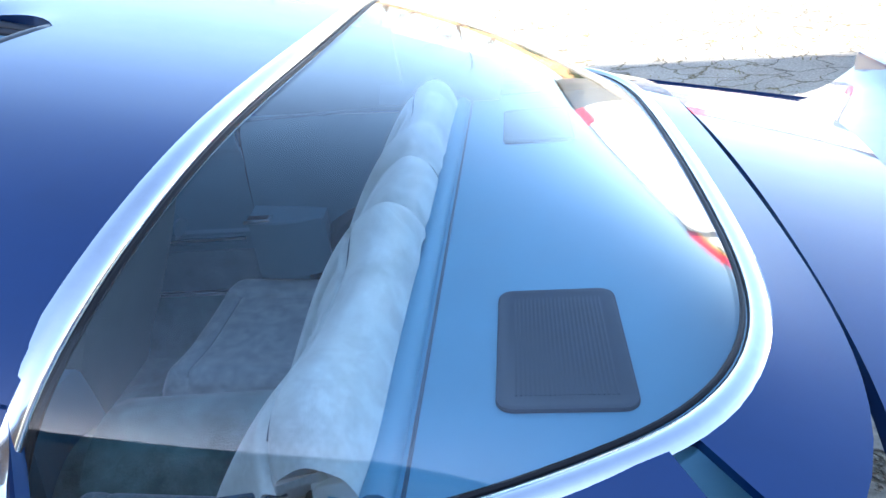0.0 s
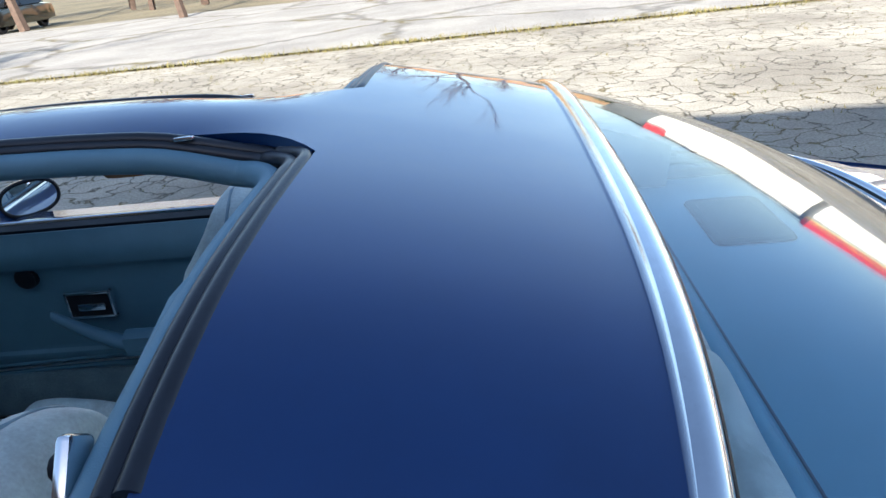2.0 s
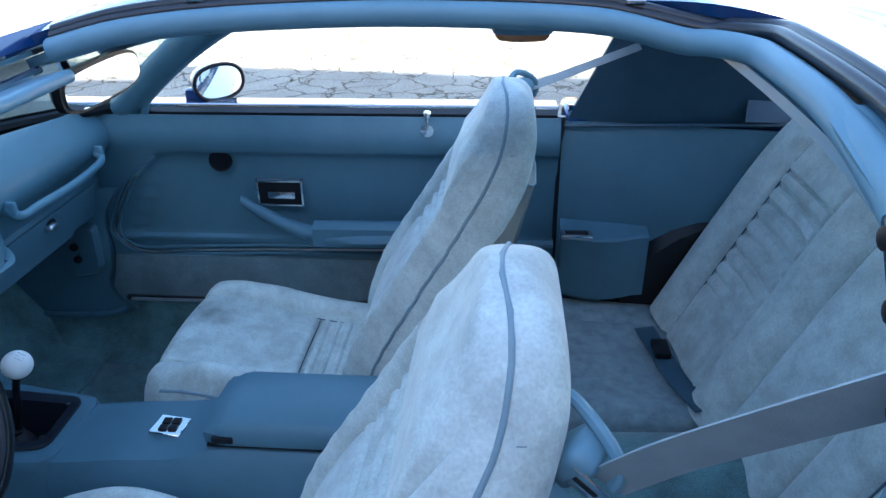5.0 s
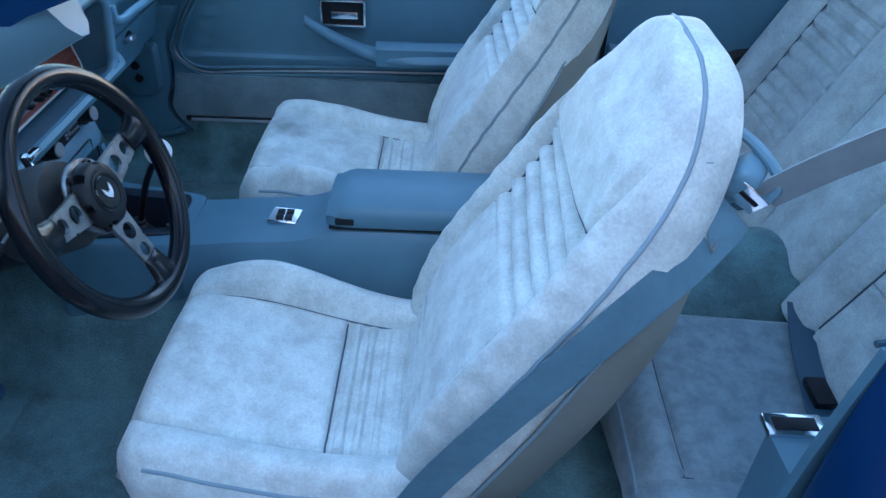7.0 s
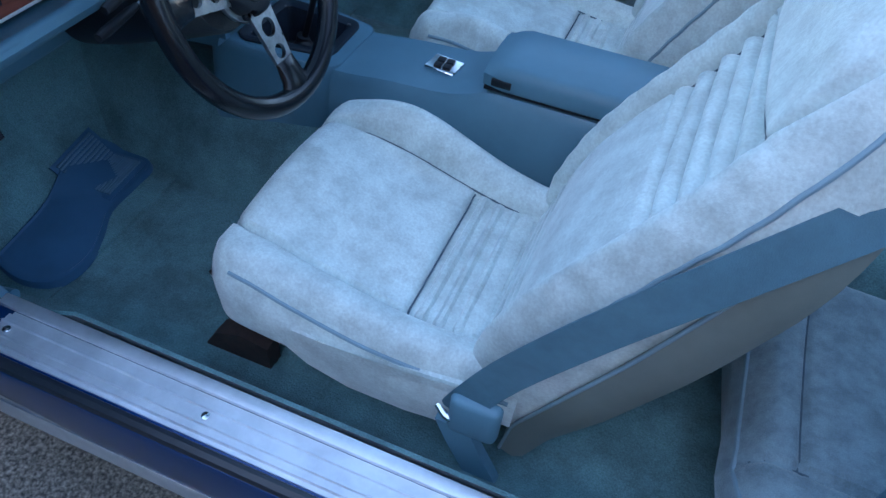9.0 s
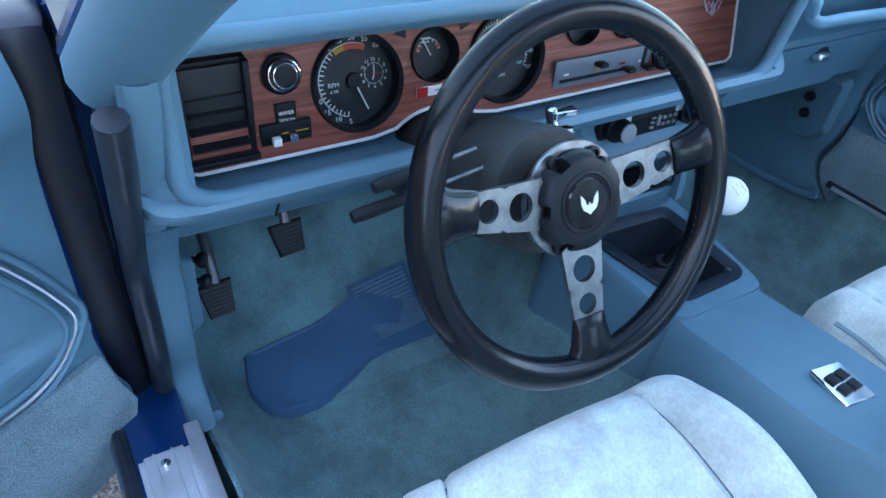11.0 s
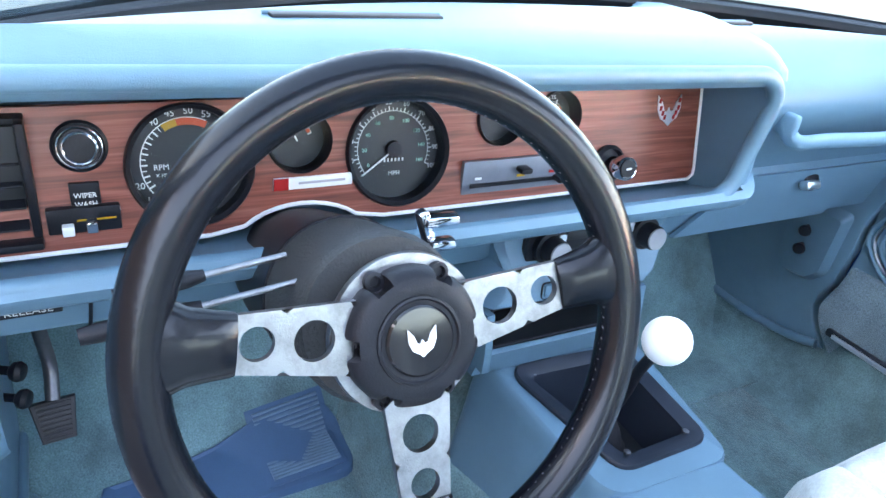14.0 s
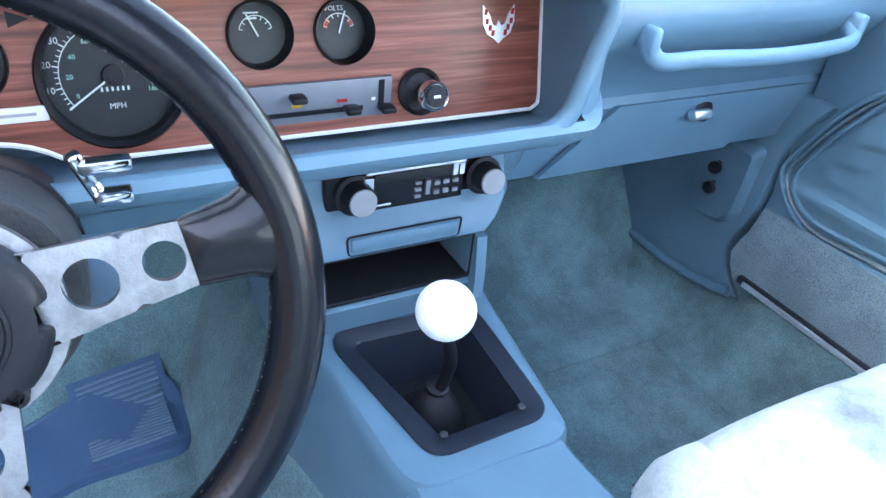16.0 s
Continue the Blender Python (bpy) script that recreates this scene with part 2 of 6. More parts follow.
def mesh_ob(name, bm, material, smooth=40):
    me = bpy.data.meshes.new(name)
    bmesh.ops.recalc_face_normals(bm, faces=bm.faces)
    if smooth:
        for f in bm.faces:
            f.smooth = True
        lim = radians(smooth)
        for e in bm.edges:
            if len(e.link_faces) == 2 and e.calc_face_angle(0) > lim:
                e.smooth = False
    bm.to_mesh(me)
    bm.free()
    for mm in (material if isinstance(material, (list, tuple)) else [material]):
        me.materials.append(mm)
    return new(name, me)


def part(name, bm, material, parent, label="", smooth=40):
    ob = mesh_ob(name, bm, material, smooth)
    if parent is not None:
        ob.parent = parent
        ob.matrix_parent_inverse = parent.matrix_basis.inverted()
    if label:
        ob["label"] = label
    return ob


def thing(name, label, category, at=(0, 0, 0), group=""):
    ob = new(name)
    ob.matrix_basis = pose(*at)
    return tagged(ob, label, category, group)


def solid(name, bm, material, label, category, group="", kind="", smooth=40):
    return tagged(mesh_ob(name, bm, material, smooth), label, category, group, kind)


def B():
    return bmesh.new()


def box(bm, c, s, bev=0.0, seg=2, m=None):
    """A box of size s round c, with rounded edges; m turns it about c."""
    t = Matrix.Translation(c) @ (m.to_4x4() if m else Matrix.Identity(4)) @ Matrix.Diagonal((*s, 1))
    r = bmesh.ops.create_cube(bm, size=1, matrix=t)
    if bev > 0:
        es = list({e for v in r["verts"] for e in v.link_edges})
        bmesh.ops.bevel(bm, geom=es, offset=bev, segments=seg, profile=0.5, affect='EDGES')
    return bm


def loft(bm, rings, closed=False, caps=False):
    """Faces between rings of points; closed: each ring is a loop."""
    vs = [[bm.verts.new(p) for p in r] for r in rings]
    n = len(rings[0])
    for a, b in zip(vs, vs[1:]):
        for i in range(n if closed else n - 1):
            j = (i + 1) % n
            bm.faces.new((a[i], a[j], b[j], b[i]))
    if caps:
        bm.faces.new(vs[0][::-1])
        bm.faces.new(vs[-1])
    return bm


def frame_of(d):
    d = Vector(d).normalized()
    a = Vector((0, 0, 1)) if abs(d.z) < 0.9 else Vector((1, 0, 0))
    u = d.cross(a).normalized()
    return u, d.cross(u).normalized()


def tube(bm, pts, r, n=10, closed=False, flat=1.0, caps=True):
    """A round bar along pts; r: radius or radius along it."""
    pts = [Vector(p) for p in pts]
    rings, k = [], len(pts)
    u = None
    for i, p in enumerate(pts):
        d = (pts[(i + 1) % k] - pts[i - 1]) if closed else pts[min(i + 1, k - 1)] - pts[max(i - 1, 0)]
        d.normalize()
        if u is None:
            u, _ = frame_of(d)
        u = (u - d * u.dot(d)).normalized()
        w = d.cross(u)
        rr = r[i] if isinstance(r, (list, tuple)) else r
        rings.append([p + (u * math.cos(2 * math.pi * j / n) + w * (flat * math.sin(2 * math.pi * j / n))) * rr for j in range(n)])
    if closed:
        rings.append(rings[0])
        loft(bm, rings, True)
        bmesh.ops.remove_doubles(bm, verts=bm.verts, dist=1e-6)
    else:
        loft(bm, rings, True, caps)
    return bm


def ribbon(bm, pts, wide, width, thick=0.002):
    """A strap along pts; wide: the way across it, one for all or one a point."""
    rings = []
    pts = [Vector(p) for p in pts]
    for i, p in enumerate(pts):
        d = (pts[min(i + 1, len(pts) - 1)] - pts[max(i - 1, 0)]).normalized()
        a = Vector(wide[i] if isinstance(wide, list) else wide)
        a = (a - d * a.dot(d)).normalized() * (width / 2)
        n = d.cross(a).normalized() * (thick / 2)
        rings.append([p - a - n, p + a - n, p + a + n, p - a + n])
    return loft(bm, rings, True, True)


def lathe(bm, prof, origin, axis, n=32):
    """A turned body: prof of (radius, distance along axis) from origin."""
    u, w = frame_of(axis)
    d, o = Vector(axis).normalized(), Vector(origin)
    rings = []
    for r, h in prof:
        rings.append([o + d * h + (u * math.cos(2 * math.pi * j / n) + w * math.sin(2 * math.pi * j / n)) * max(r, 1e-5) for j in range(n)])
    return loft(bm, rings, True, True)


def sheet(bm, f, nu, nv, thick=0.0):
    """A surface f(u, v) over the unit square; with thickness a closed slab below it."""
    P = [[Vector(f(i / nu, j / nv)) for j in range(nv + 1)] for i in range(nu + 1)]
    V = [[bm.verts.new(p) for p in r] for r in P]
    for i in range(nu):
        for j in range(nv):
            bm.faces.new((V[i][j], V[i + 1][j], V[i + 1][j + 1], V[i][j + 1]))
    if thick:
        def nrm(i, j):
            a = P[min(i + 1, nu)][j] - P[max(i - 1, 0)][j]
            b = P[i][min(j + 1, nv)] - P[i][max(j - 1, 0)]
            c = a.cross(b)
            return c.normalized() if c.length > 1e-12 else Vector((0, 0, 1))
        W = [[bm.verts.new(P[i][j] - nrm(i, j) * thick) for j in range(nv + 1)] for i in range(nu + 1)]
        for i in range(nu):
            for j in range(nv):
                bm.faces.new((W[i][j], W[i][j + 1], W[i + 1][j + 1], W[i + 1][j]))
        for i in range(nu):
            bm.faces.new((V[i][0], W[i][0], W[i + 1][0], V[i + 1][0]))
            bm.faces.new((V[i][nv], V[i + 1][nv], W[i + 1][nv], W[i][nv]))
        for j in range(nv):
            bm.faces.new((V[0][j], V[0][j + 1], W[0][j + 1], W[0][j]))
            bm.faces.new((V[nu][j], W[nu][j], W[nu][j + 1], V[nu][j + 1]))
    return bm


def prism(bm, outline, a, b):
    """A flat outline of points, swept from offset a to offset b (vectors)."""
    a, b = Vector(a), Vector(b)
    return loft(bm, [[Vector(p) + a for p in outline], [Vector(p) + b for p in outline]], True, True)


def interp(x, pts):
    """Piecewise smooth curve through (x, y) pairs."""
    xs = [p[0] for p in pts]
    if x <= xs[0]:
        return pts[0][1]
    for (x0, y0), (x1, y1) in zip(pts, pts[1:]):
        if x <= x1:
            return y0 + (y1 - y0) * (x - x0) / (x1 - x0)
    return pts[-1][1]


def curve(x, pts):
    """A rounded curve through (x, y) pairs, without kinks."""
    n = len(pts)
    if x <= pts[0][0]:
        return pts[0][1]
    if x >= pts[-1][0]:
        return pts[-1][1]
    sl = [(pts[i + 1][1] - pts[i][1]) / (pts[i + 1][0] - pts[i][0]) for i in range(n - 1)]
    i = max(k for k in range(n - 1) if pts[k][0] <= x)

    def tangent(k):
        if k == 0 or k == n - 1:
            return sl[0] if k == 0 else sl[-1]
        a, b = sl[k - 1], sl[k]
        return 0.0 if a * b <= 0 else 2 * a * b / (a + b)
    (x0, y0), (x1, y1) = pts[i], pts[i + 1]
    h = x1 - x0
    t = (x - x0) / h
    m0, m1 = tangent(i) * h, tangent(i + 1) * h
    return (2 * t ** 3 - 3 * t * t + 1) * y0 + (t ** 3 - 2 * t * t + t) * m0 + (3 * t * t - 2 * t ** 3) * y1 + (t ** 3 - t * t) * m1


def round_poly(pts, r, n=6):
    """A flat outline with its corners rounded off by r."""
    out = []
    k = len(pts)
    P = [Vector((*p[:2], 0)) for p in pts]
    for i in range(k):
        a, b, c = P[i - 1], P[i], P[(i + 1) % k]
        p0, p1 = b + (a - b).normalized() * r, b + (c - b).normalized() * r
        for j in range(n + 1):
            t = j / n
            q = p0 * (1 - t) ** 2 + b * 2 * t * (1 - t) + p1 * t * t
            out.append((q.x, q.y))
    return out


def smooth_path(pts, n=6):
    """More points on a rounded line through pts."""
    P = [Vector(p) for p in pts]
    P = [P[0] * 2 - P[1]] + P + [P[-1] * 2 - P[-2]]
    out = []
    for i in range(1, len(P) - 2):
        for k in range(n):
            t = k / n
            a, b, c, d = P[i - 1:i + 3]
            out.append(0.5 * (2 * b + (c - a) * t + (2 * a - 5 * b + 4 * c - d) * t * t + (3 * b - a - 3 * c + d) * t ** 3))
    out.append(P[-2])
    return out


def text_bm(s, size, m, depth=0.0004, align='CENTER'):
    """Lettering in the built-in font as a mesh, laid by the pose m."""
    cu = bpy.data.curves.new("lettering", 'FONT')
    cu.body, cu.size, cu.align_x, cu.align_y, cu.extrude = s, size, align, 'CENTER', depth
    cu.resolution_u = 2
    ob = bpy.data.objects.new("lettering", cu)
    me = bpy.data.meshes.new_from_object(ob)
    bm = B()
    bm.from_mesh(me)
    bmesh.ops.transform(bm, matrix=m, verts=bm.verts)
    bpy.data.objects.remove(ob)
    bpy.data.curves.remove(cu)
    bpy.data.meshes.remove(me)
    return bm


def join(bm, other):
    me = bpy.data.meshes.new("tmp")
    other.to_mesh(me)
    other.free()
    bm.from_mesh(me)
    bpy.data.meshes.remove(me)
    return bm

# ---- ground and surroundings ----
LOT = cracked_mat("cracked_asphalt_lot", (0.46, 0.42, 0.34), (0.27, 0.24, 0.19), (0.11, 0.095, 0.065), 5.5)
ROAD = cracked_mat("worn_concrete_road", (0.40, 0.375, 0.33), (0.29, 0.27, 0.24), (0.20, 0.185, 0.16), 0.35)
FIELD = mat("dry_ground", (0.24, 0.20, 0.12), 1.0, vary=0.4, scale=0.2, fine=0.3, fscale=9)
CHIP = mat("coarse_chip_asphalt", (0.34, 0.30, 0.26), 0.95, vary=0.5, scale=120, bump=1.0, bscale=150, fine=0.5, fscale=160, dark=(0.07, 0.065, 0.06))


def flat(name, pts, z, material, label, category):
    bm = B()
    top = [bm.verts.new((x, y, z)) for x, y in pts]
    bm.faces.new(top)
    return solid(name, bm, material, label, category, kind="structure", smooth=0)


flat("ground", [(-900, -900), (900, -900), (900, 900), (-900, 900)], -0.03, FIELD, "dry bare ground reaching to the horizon", "ground")
# kerb line of the road: y = 10.7
flat("pavement", [(-60, -30), (60, -30), (60, 10.7), (-60, 10.7)], 0.0, LOT, "old cracked asphalt lot with weeds in the joints", "pavement")
flat("road", [(-60, 11.0), (60, 11.0), (60, 26.0), (-60, 26.0)], 0.004, ROAD, "worn pale concrete road beyond the lot", "road")
flat("driveway_strip", [(-12, -3.0), (12, -3.0), (12, -0.72), (-12, -0.72)], 0.001, CHIP, "coarse chipped asphalt beside the open door", "pavement")

# weeds along the road edge
rng = random.Random(5)
GRASS = mat("dry_grass", (0.30, 0.24, 0.09), 1.0, vary=0.5, scale=6, dark=(0.13, 0.14, 0.04))


def blades(name, spots, label):
    bm = B()
    for x, y, h, s in spots:
        for _ in range(7):
            a = rng.uniform(0, 6.28)
            bx, by = x + rng.gauss(0, s), y + rng.gauss(0, s)
            dx, dy = math.cos(a) * h * 0.6, math.sin(a) * h * 0.6
            w = 0.006 + h * 0.05
            v = [bm.verts.new(p) for p in ((bx - dy / h * w, by + dx / h * w, 0), (bx + dy / h * w, by - dx / h * w, 0), (bx + dx, by + dy, h * rng.uniform(.5, 1)))]
            bm.faces.new(v)
    return solid(name, bm, GRASS, label, "grass", kind="stuff", smooth=0)


edge_spots = []
for i in range(900):
    x = rng.uniform(-14, 16)
    edge_spots.append((x, 10.85 + rng.gauss(0, 0.14), rng.uniform(.03, .10), .10))
for i in range(260):
    cx, cy = rng.uniform(-6, 12), rng.uniform(3.2, 11)
    edge_spots.append((cx, cy, rng.uniform(.015, .04), .07))
blades("roadside_grass", edge_spots, "dry yellow grass along the road edge and in the cracks")

# workshop behind the camera, whose shadow covers the car
BRICK = mat("dark_brick", (0.16, 0.11, 0.09), 0.9, vary=0.3, scale=8, bump=0.4, bscale=40)
ROOFM = mat("dark_roofing", (0.06, 0.06, 0.065), 0.8, vary=0.3, scale=3)
EAVE_Y = -5.5
eave_h = (4.75 - EAVE_Y) * math.tan(radians(SUN_ELEV)) / math.cos(radians(SUN_AZ))
shop = thing("workshop_building", "dark brick workshop whose shadow covers the car", "building", (4, EAVE_Y - 4.4, 0))
SKEW = pose(0, 0, 0, 0, 0, -6.3).to_3x3()
part("wall", box(B(), (4, EAVE_Y - 4.84, eave_h / 2 - 0.11), (44, 8, eave_h - 0.22), m=SKEW), BRICK, shop, smooth=0)
part("roof", box(B(), (4, EAVE_Y - 4.84, eave_h - 0.11), (45, 8.8, 0.22), 0.02, m=SKEW), ROOFM, shop, "dark flat roof edge", smooth=0)
# white roadside store across the road
WALLW = mat("white_painted_wall", (0.78, 0.77, 0.72), 0.8, vary=0.12, scale=1.5, bump=0.2, bscale=30)
REDF = mat("red_fascia", (0.55, 0.015, 0.03), 0.45, vary=0.12, scale=3)
YELF = mat("yellow_band", (0.75, 0.5, 0.06), 0.5)
TAN = mat("tan_brick", (0.38, 0.22, 0.11), 0.9, vary=0.2, scale=5)
DARKW = mat("dark_window", (0.03, 0.035, 0.04), 0.1)


def store(x0, x1, y, h, depth, fascia, at_label):
    t = thing("store_building", at_label, "building", ((x0 + x1) / 2, y + depth / 2, 0))
    part("wall", box(B(), ((x0 + x1) / 2, y + depth / 2, h / 2), (x1 - x0, depth, h)), WALLW, t, smooth=0)
    part("roof", box(B(), ((x0 + x1) / 2, y + depth / 2, h + 0.06), (x1 - x0 + .5, depth + .5, 0.12)), ROOFM, t, smooth=0)
    if fascia:
        part("fascia", box(B(), ((x0 + x1) / 2, y - .35, h - 0.1), (x1 - x0 + .6, .5, 1.0), .02), REDF, t, "bright red fascia board", smooth=0)
        part("band", box(B(), ((x0 + x1) / 2, y - .36, h - 0.70), (x1 - x0 + .6, .5, 0.19), .01), YELF, t, "yellow band", smooth=0)
    return t


store(18.5, 58, 26, 4.1, 10, True, "white roadside store with a red fascia and yellow band")
annex = store(9.5, 18.2, 26.3, 3.8, 9, False, "plain white store annex with a dark roof edge")
part("sign", box(B(), (9.9, 25.9, 3.5), (1.0, .12, .7), .02), REDF, annex, "small red sign board", smooth=0)

# trees
BARK = mat("bare_bark", (0.12, 0.08, 0.06), 0.95, vary=0.4, scale=6, bump=0.5, bscale=30)
LEAF = mat("evergreen_leaf", (0.05, 0.075, 0.02), 0.9, vary=0.5, scale=3)


def bare_tree(seed, h):
    r = random.Random(seed)
    bm = B()

    def grow(p, d, length, rad, lvl):
        pts = [p]
        dd = d.copy()
        for k in range(4):
            dd = (dd + Vector((r.gauss(0, .13), r.gauss(0, .13), r.gauss(.03, .08)))).normalized()
            pts.append(pts[-1] + dd * length / 4)
        tube(bm, pts, [rad * (1 - .13 * k) for k in range(5)], 5 if lvl < 2 else 3, caps=False)
        if lvl < 4:
            for k in range(4 if lvl < 3 else 3):
                q = pts[r.choice([2, 3, 4])]
                a = Vector((r.gauss(0, .75), r.gauss(0, .75), r.uniform(.15, .8)))
                grow(q, (dd + a).normalized(), length * r.uniform(.55, .75), rad * .5, lvl + 1)
    grow(Vector((0, 0, 0)), Vector((0, 0, 1)), h * .34, h * .018, 0)
    return bm


def tree(seed, h, at):
    t = thing("bare_tree", "leafless winter tree with many fine twigs", "tree", at, "bare trees along the road")
    ob = mesh_ob("trunk", bare_tree(seed, h), BARK)
    ob.parent = t
    return t


protos = [tree(11, 9, (-9, 24, 0)), tree(12, 11, (-16, 26, 0)), tree(13, 8, (-4, 30, 0))]
for i in range(15):
    p = protos[i % 3]
    copy_thing(p, pose(-26 + i * 2.1 + rng.uniform(-1, 1), 27 + rng.uniform(0, 14), 0, 0, 0, rng.uniform(0, 360)))
for i in range(9):
    copy_thing(protos[i % 3], pose(-9 - 3.0 * i + rng.uniform(-1, 1), 1 + rng.uniform(-7, 12), 0, 0, 0, rng.uniform(0, 360)))


def shrub(at, size, seed):
    r = random.Random(seed)
    t = thing("shrub", "rounded green evergreen shrub by the store", "shrub", at, "shrubs by the store")
    bm = B()
    for _ in range(900):
        d = Vector((r.gauss(0, 1), r.gauss(0, 1), r.gauss(0, 1))).normalized() * size * r.uniform(.55, 1.0) * (1 + .25 * math.sin(5 * r.random()))
        d.z = abs(d.z) * .9
        c = d + Vector((0, 0, size * .1))
        u, w = frame_of((r.gauss(0, 1), r.gauss(0, 1), r.gauss(0, 1)))
        s = size * .12
        bm.faces.new([bm.verts.new(c + q) for q in (u * s, w * s * .5, -u * s, -w * s * .5)])
    ob = mesh_ob("crown", bm, LEAF, 0)
    ob.parent = t
    tr = mesh_ob("trunk", tube(B(), [(0, 0, 0), (0, 0, size * .6)], .06, 6), BARK)
    tr.parent = t
    return t


for i in range(7):
    shrub((-14 + 5.2 * i, 45.5, 0), 1.5, 40 + i)
tb = thing("brick_building", "long low tan brick building beyond the road", "building", (-2, 54, 0))
part("wall", box(B(), (-2, 54, 1.7), (36, 12, 3.4)), TAN, tb, smooth=0)
part("roof", box(B(), (-2, 54, 3.46), (36.6, 12.6, 0.14)), ROOFM, tb, smooth=0)

# dark car parked across the road
CARP = mat("dark_green_car_paint", (0.03, 0.04, 0.035), 0.35, metal=0.3, vary=0.1, scale=3, coat=1.0)
CARG = mat("dark_car_glass", (0.01, 0.012, 0.014), 0.05)
CARC = mat("car_chrome", (0.8, 0.8, 0.8), 0.15, metal=1.0)
CART = mat("car_tyre", (0.02, 0.02, 0.02), 0.8, vary=0.2, scale=10)
pc = thing("parked_car", "dark green saloon car parked across the road", "car", (-17.4, 27.1, 0))
cx0 = -17.4


def car_ring(y, w, z0, z1, z2):
    return [(cx0 - w, y, z0), (cx0 - w * 1.03, y, (z0 + z1) / 2), (cx0 - w * .97, y, z1), (cx0 - w * .6, y, z2), (cx0 + w * .6, y, z2), (cx0 + w * .97, y, z1), (cx0 + w * 1.03, y, (z0 + z1) / 2), (cx0 + w, y, z0)]


part("body", loft(B(), [car_ring(*q) for q in ((24.75, .74, .38, .66, .70), (24.85, .82, .30, .72, .78), (25.4, .86, .26, .80, .86), (26.3, .87, .25, .86, .93), (27.6, .87, .25, .88, .95), (28.6, .86, .26, .88, .95), (29.3, .82, .32, .84, .90), (29.4, .76, .40, .76, .80))], True, True), CARP, pc)
part("cabin", loft(B(), [[(cx0 - .74, a_, .92), (cx0 - .58, b_, 1.40), (cx0 + .58, b_, 1.40), (cx0 + .74, a_, .92)] for a_, b_ in ((26.2, 26.85), (26.9, 27.0), (28.2, 27.9), (28.9, 28.2))], True, True), CARG, pc, "dark glazed cabin")
part("roof", box(B(), (cx0, 27.5, 1.42), (1.18, 1.3, .06), .025, 3), CARP, pc)
part("bumper", box(B(), (cx0, 24.70, .46), (1.66, .14, .16), .05, 3), CARC, pc, "chrome bumper")
for sx in (-.62, .62):
    part("headlight", box(B(), (cx0 + sx, 24.78, .66), (.36, .06, .15), .02), CARC, pc)
for yy in (25.65, 28.4):
    for sx in (-.82, .82):
        w = part("wheel", lathe(B(), [(.03, .02), (.19, .0), (.20, -.1), (.03, -.1)], (cx0 + sx, yy, .31), (1 if sx > 0 else -1, 0, 0), 20), CARC, pc)
        part("tyre", lathe(B(), [(.19, .02), (.28, .03), (.31, 0), (.31, -.16), (.19, -.16), (.19, .02)], (cx0 + sx, yy, .31), (1 if sx > 0 else -1, 0, 0), 24), CART, w)

# ---- the car: shell ----
# x runs to the rear, y to the passenger's side; the wheel's hub stands at x = 0
car = thing("car", "dark blue two-door coupe with both roof panels taken out", "car", (0.6, 0, 0))


def drop(y):
    """How far the roof falls off to the side."""
    return curve(abs(y), [(0, 0), (.2, .001), (.3, .003), (.40, .008), (.45, .013), (.50, .021), (.55, .032), (.60, .047), (.65, .067), (.70, .094), (.735, .125), (.755, .155), (.775, .20)])


def roof_z(x):
    return curve(x, [(.07, 1.172), (.12, 1.197), (.2, 1.224), (.3, 1.244), (.45, 1.256), (.6, 1.260), (.75, 1.257), (.875, 1.247), (.95, 1.238), (1.033, 1.222), (1.1, 1.208), (1.2, 1.186), (1.3, 1.163), (1.35, 1.150)])


def glass_top(y):
    """Where the roof panel ends at the rear window."""
    return 1.328 - .032 * y * y - .161 * y ** 4


X_OPEN, X_GLASS = 1.033, 1.29


def roof_rear(u, v):
    y = -.765 + 1.53 * v
    x = X_OPEN - .02 * y * y + (glass_top(y) + .014 - X_OPEN + .02 * y * y) * u
    return (x, y, roof_z(x) - drop(y))


part("roof_panel", sheet(B(), roof_rear, 12, 60, .012), PAINT, car, "dark blue roof hoop behind the openings")

# centre bar between the roof openings
def tbar(u, v):
    x = .13 + (X_OPEN + .004 - .13) * u
    w = .100 + .075 * max(0, (x - .90) / .137) ** 2.5 + .05 * max(0, (.21 - x) / .08) ** 2
    y = -w + 2 * w * v
    return (x, y, roof_z(x) - .012 * (2 * v - 1) ** 2 * min(1, max(0, (1.01 - x) / .12)) - drop(y))


part("roof_bar", sheet(B(), tbar, 48, 14, .014), PAINT, car, "dark blue centre bar between the roof openings")


def header(u, v):
    y = -.66 + 1.32 * v
    x = .065 + .085 * u + .03 * (abs(y) / .66) ** 2
    return (x, y, interp(u, [(0, 1.168), (.5, 1.190), (1, 1.206)]) - drop(y) * .75)


part("windscreen_header", sheet(B(), header, 6, 30, .02), PAINT, car)

JAMB = mat("dark_navy_jamb", (0.004, 0.006, 0.018), 0.45, vary=0.4, scale=9, dark=(0.012, 0.010, 0.010))
# rubber seals and pale inner trim round each roof opening
SEAL = mat("black_weatherstrip", (0.020, 0.024, 0.034), 0.32, vary=0.3, scale=25, bump=0.1, bscale=200)


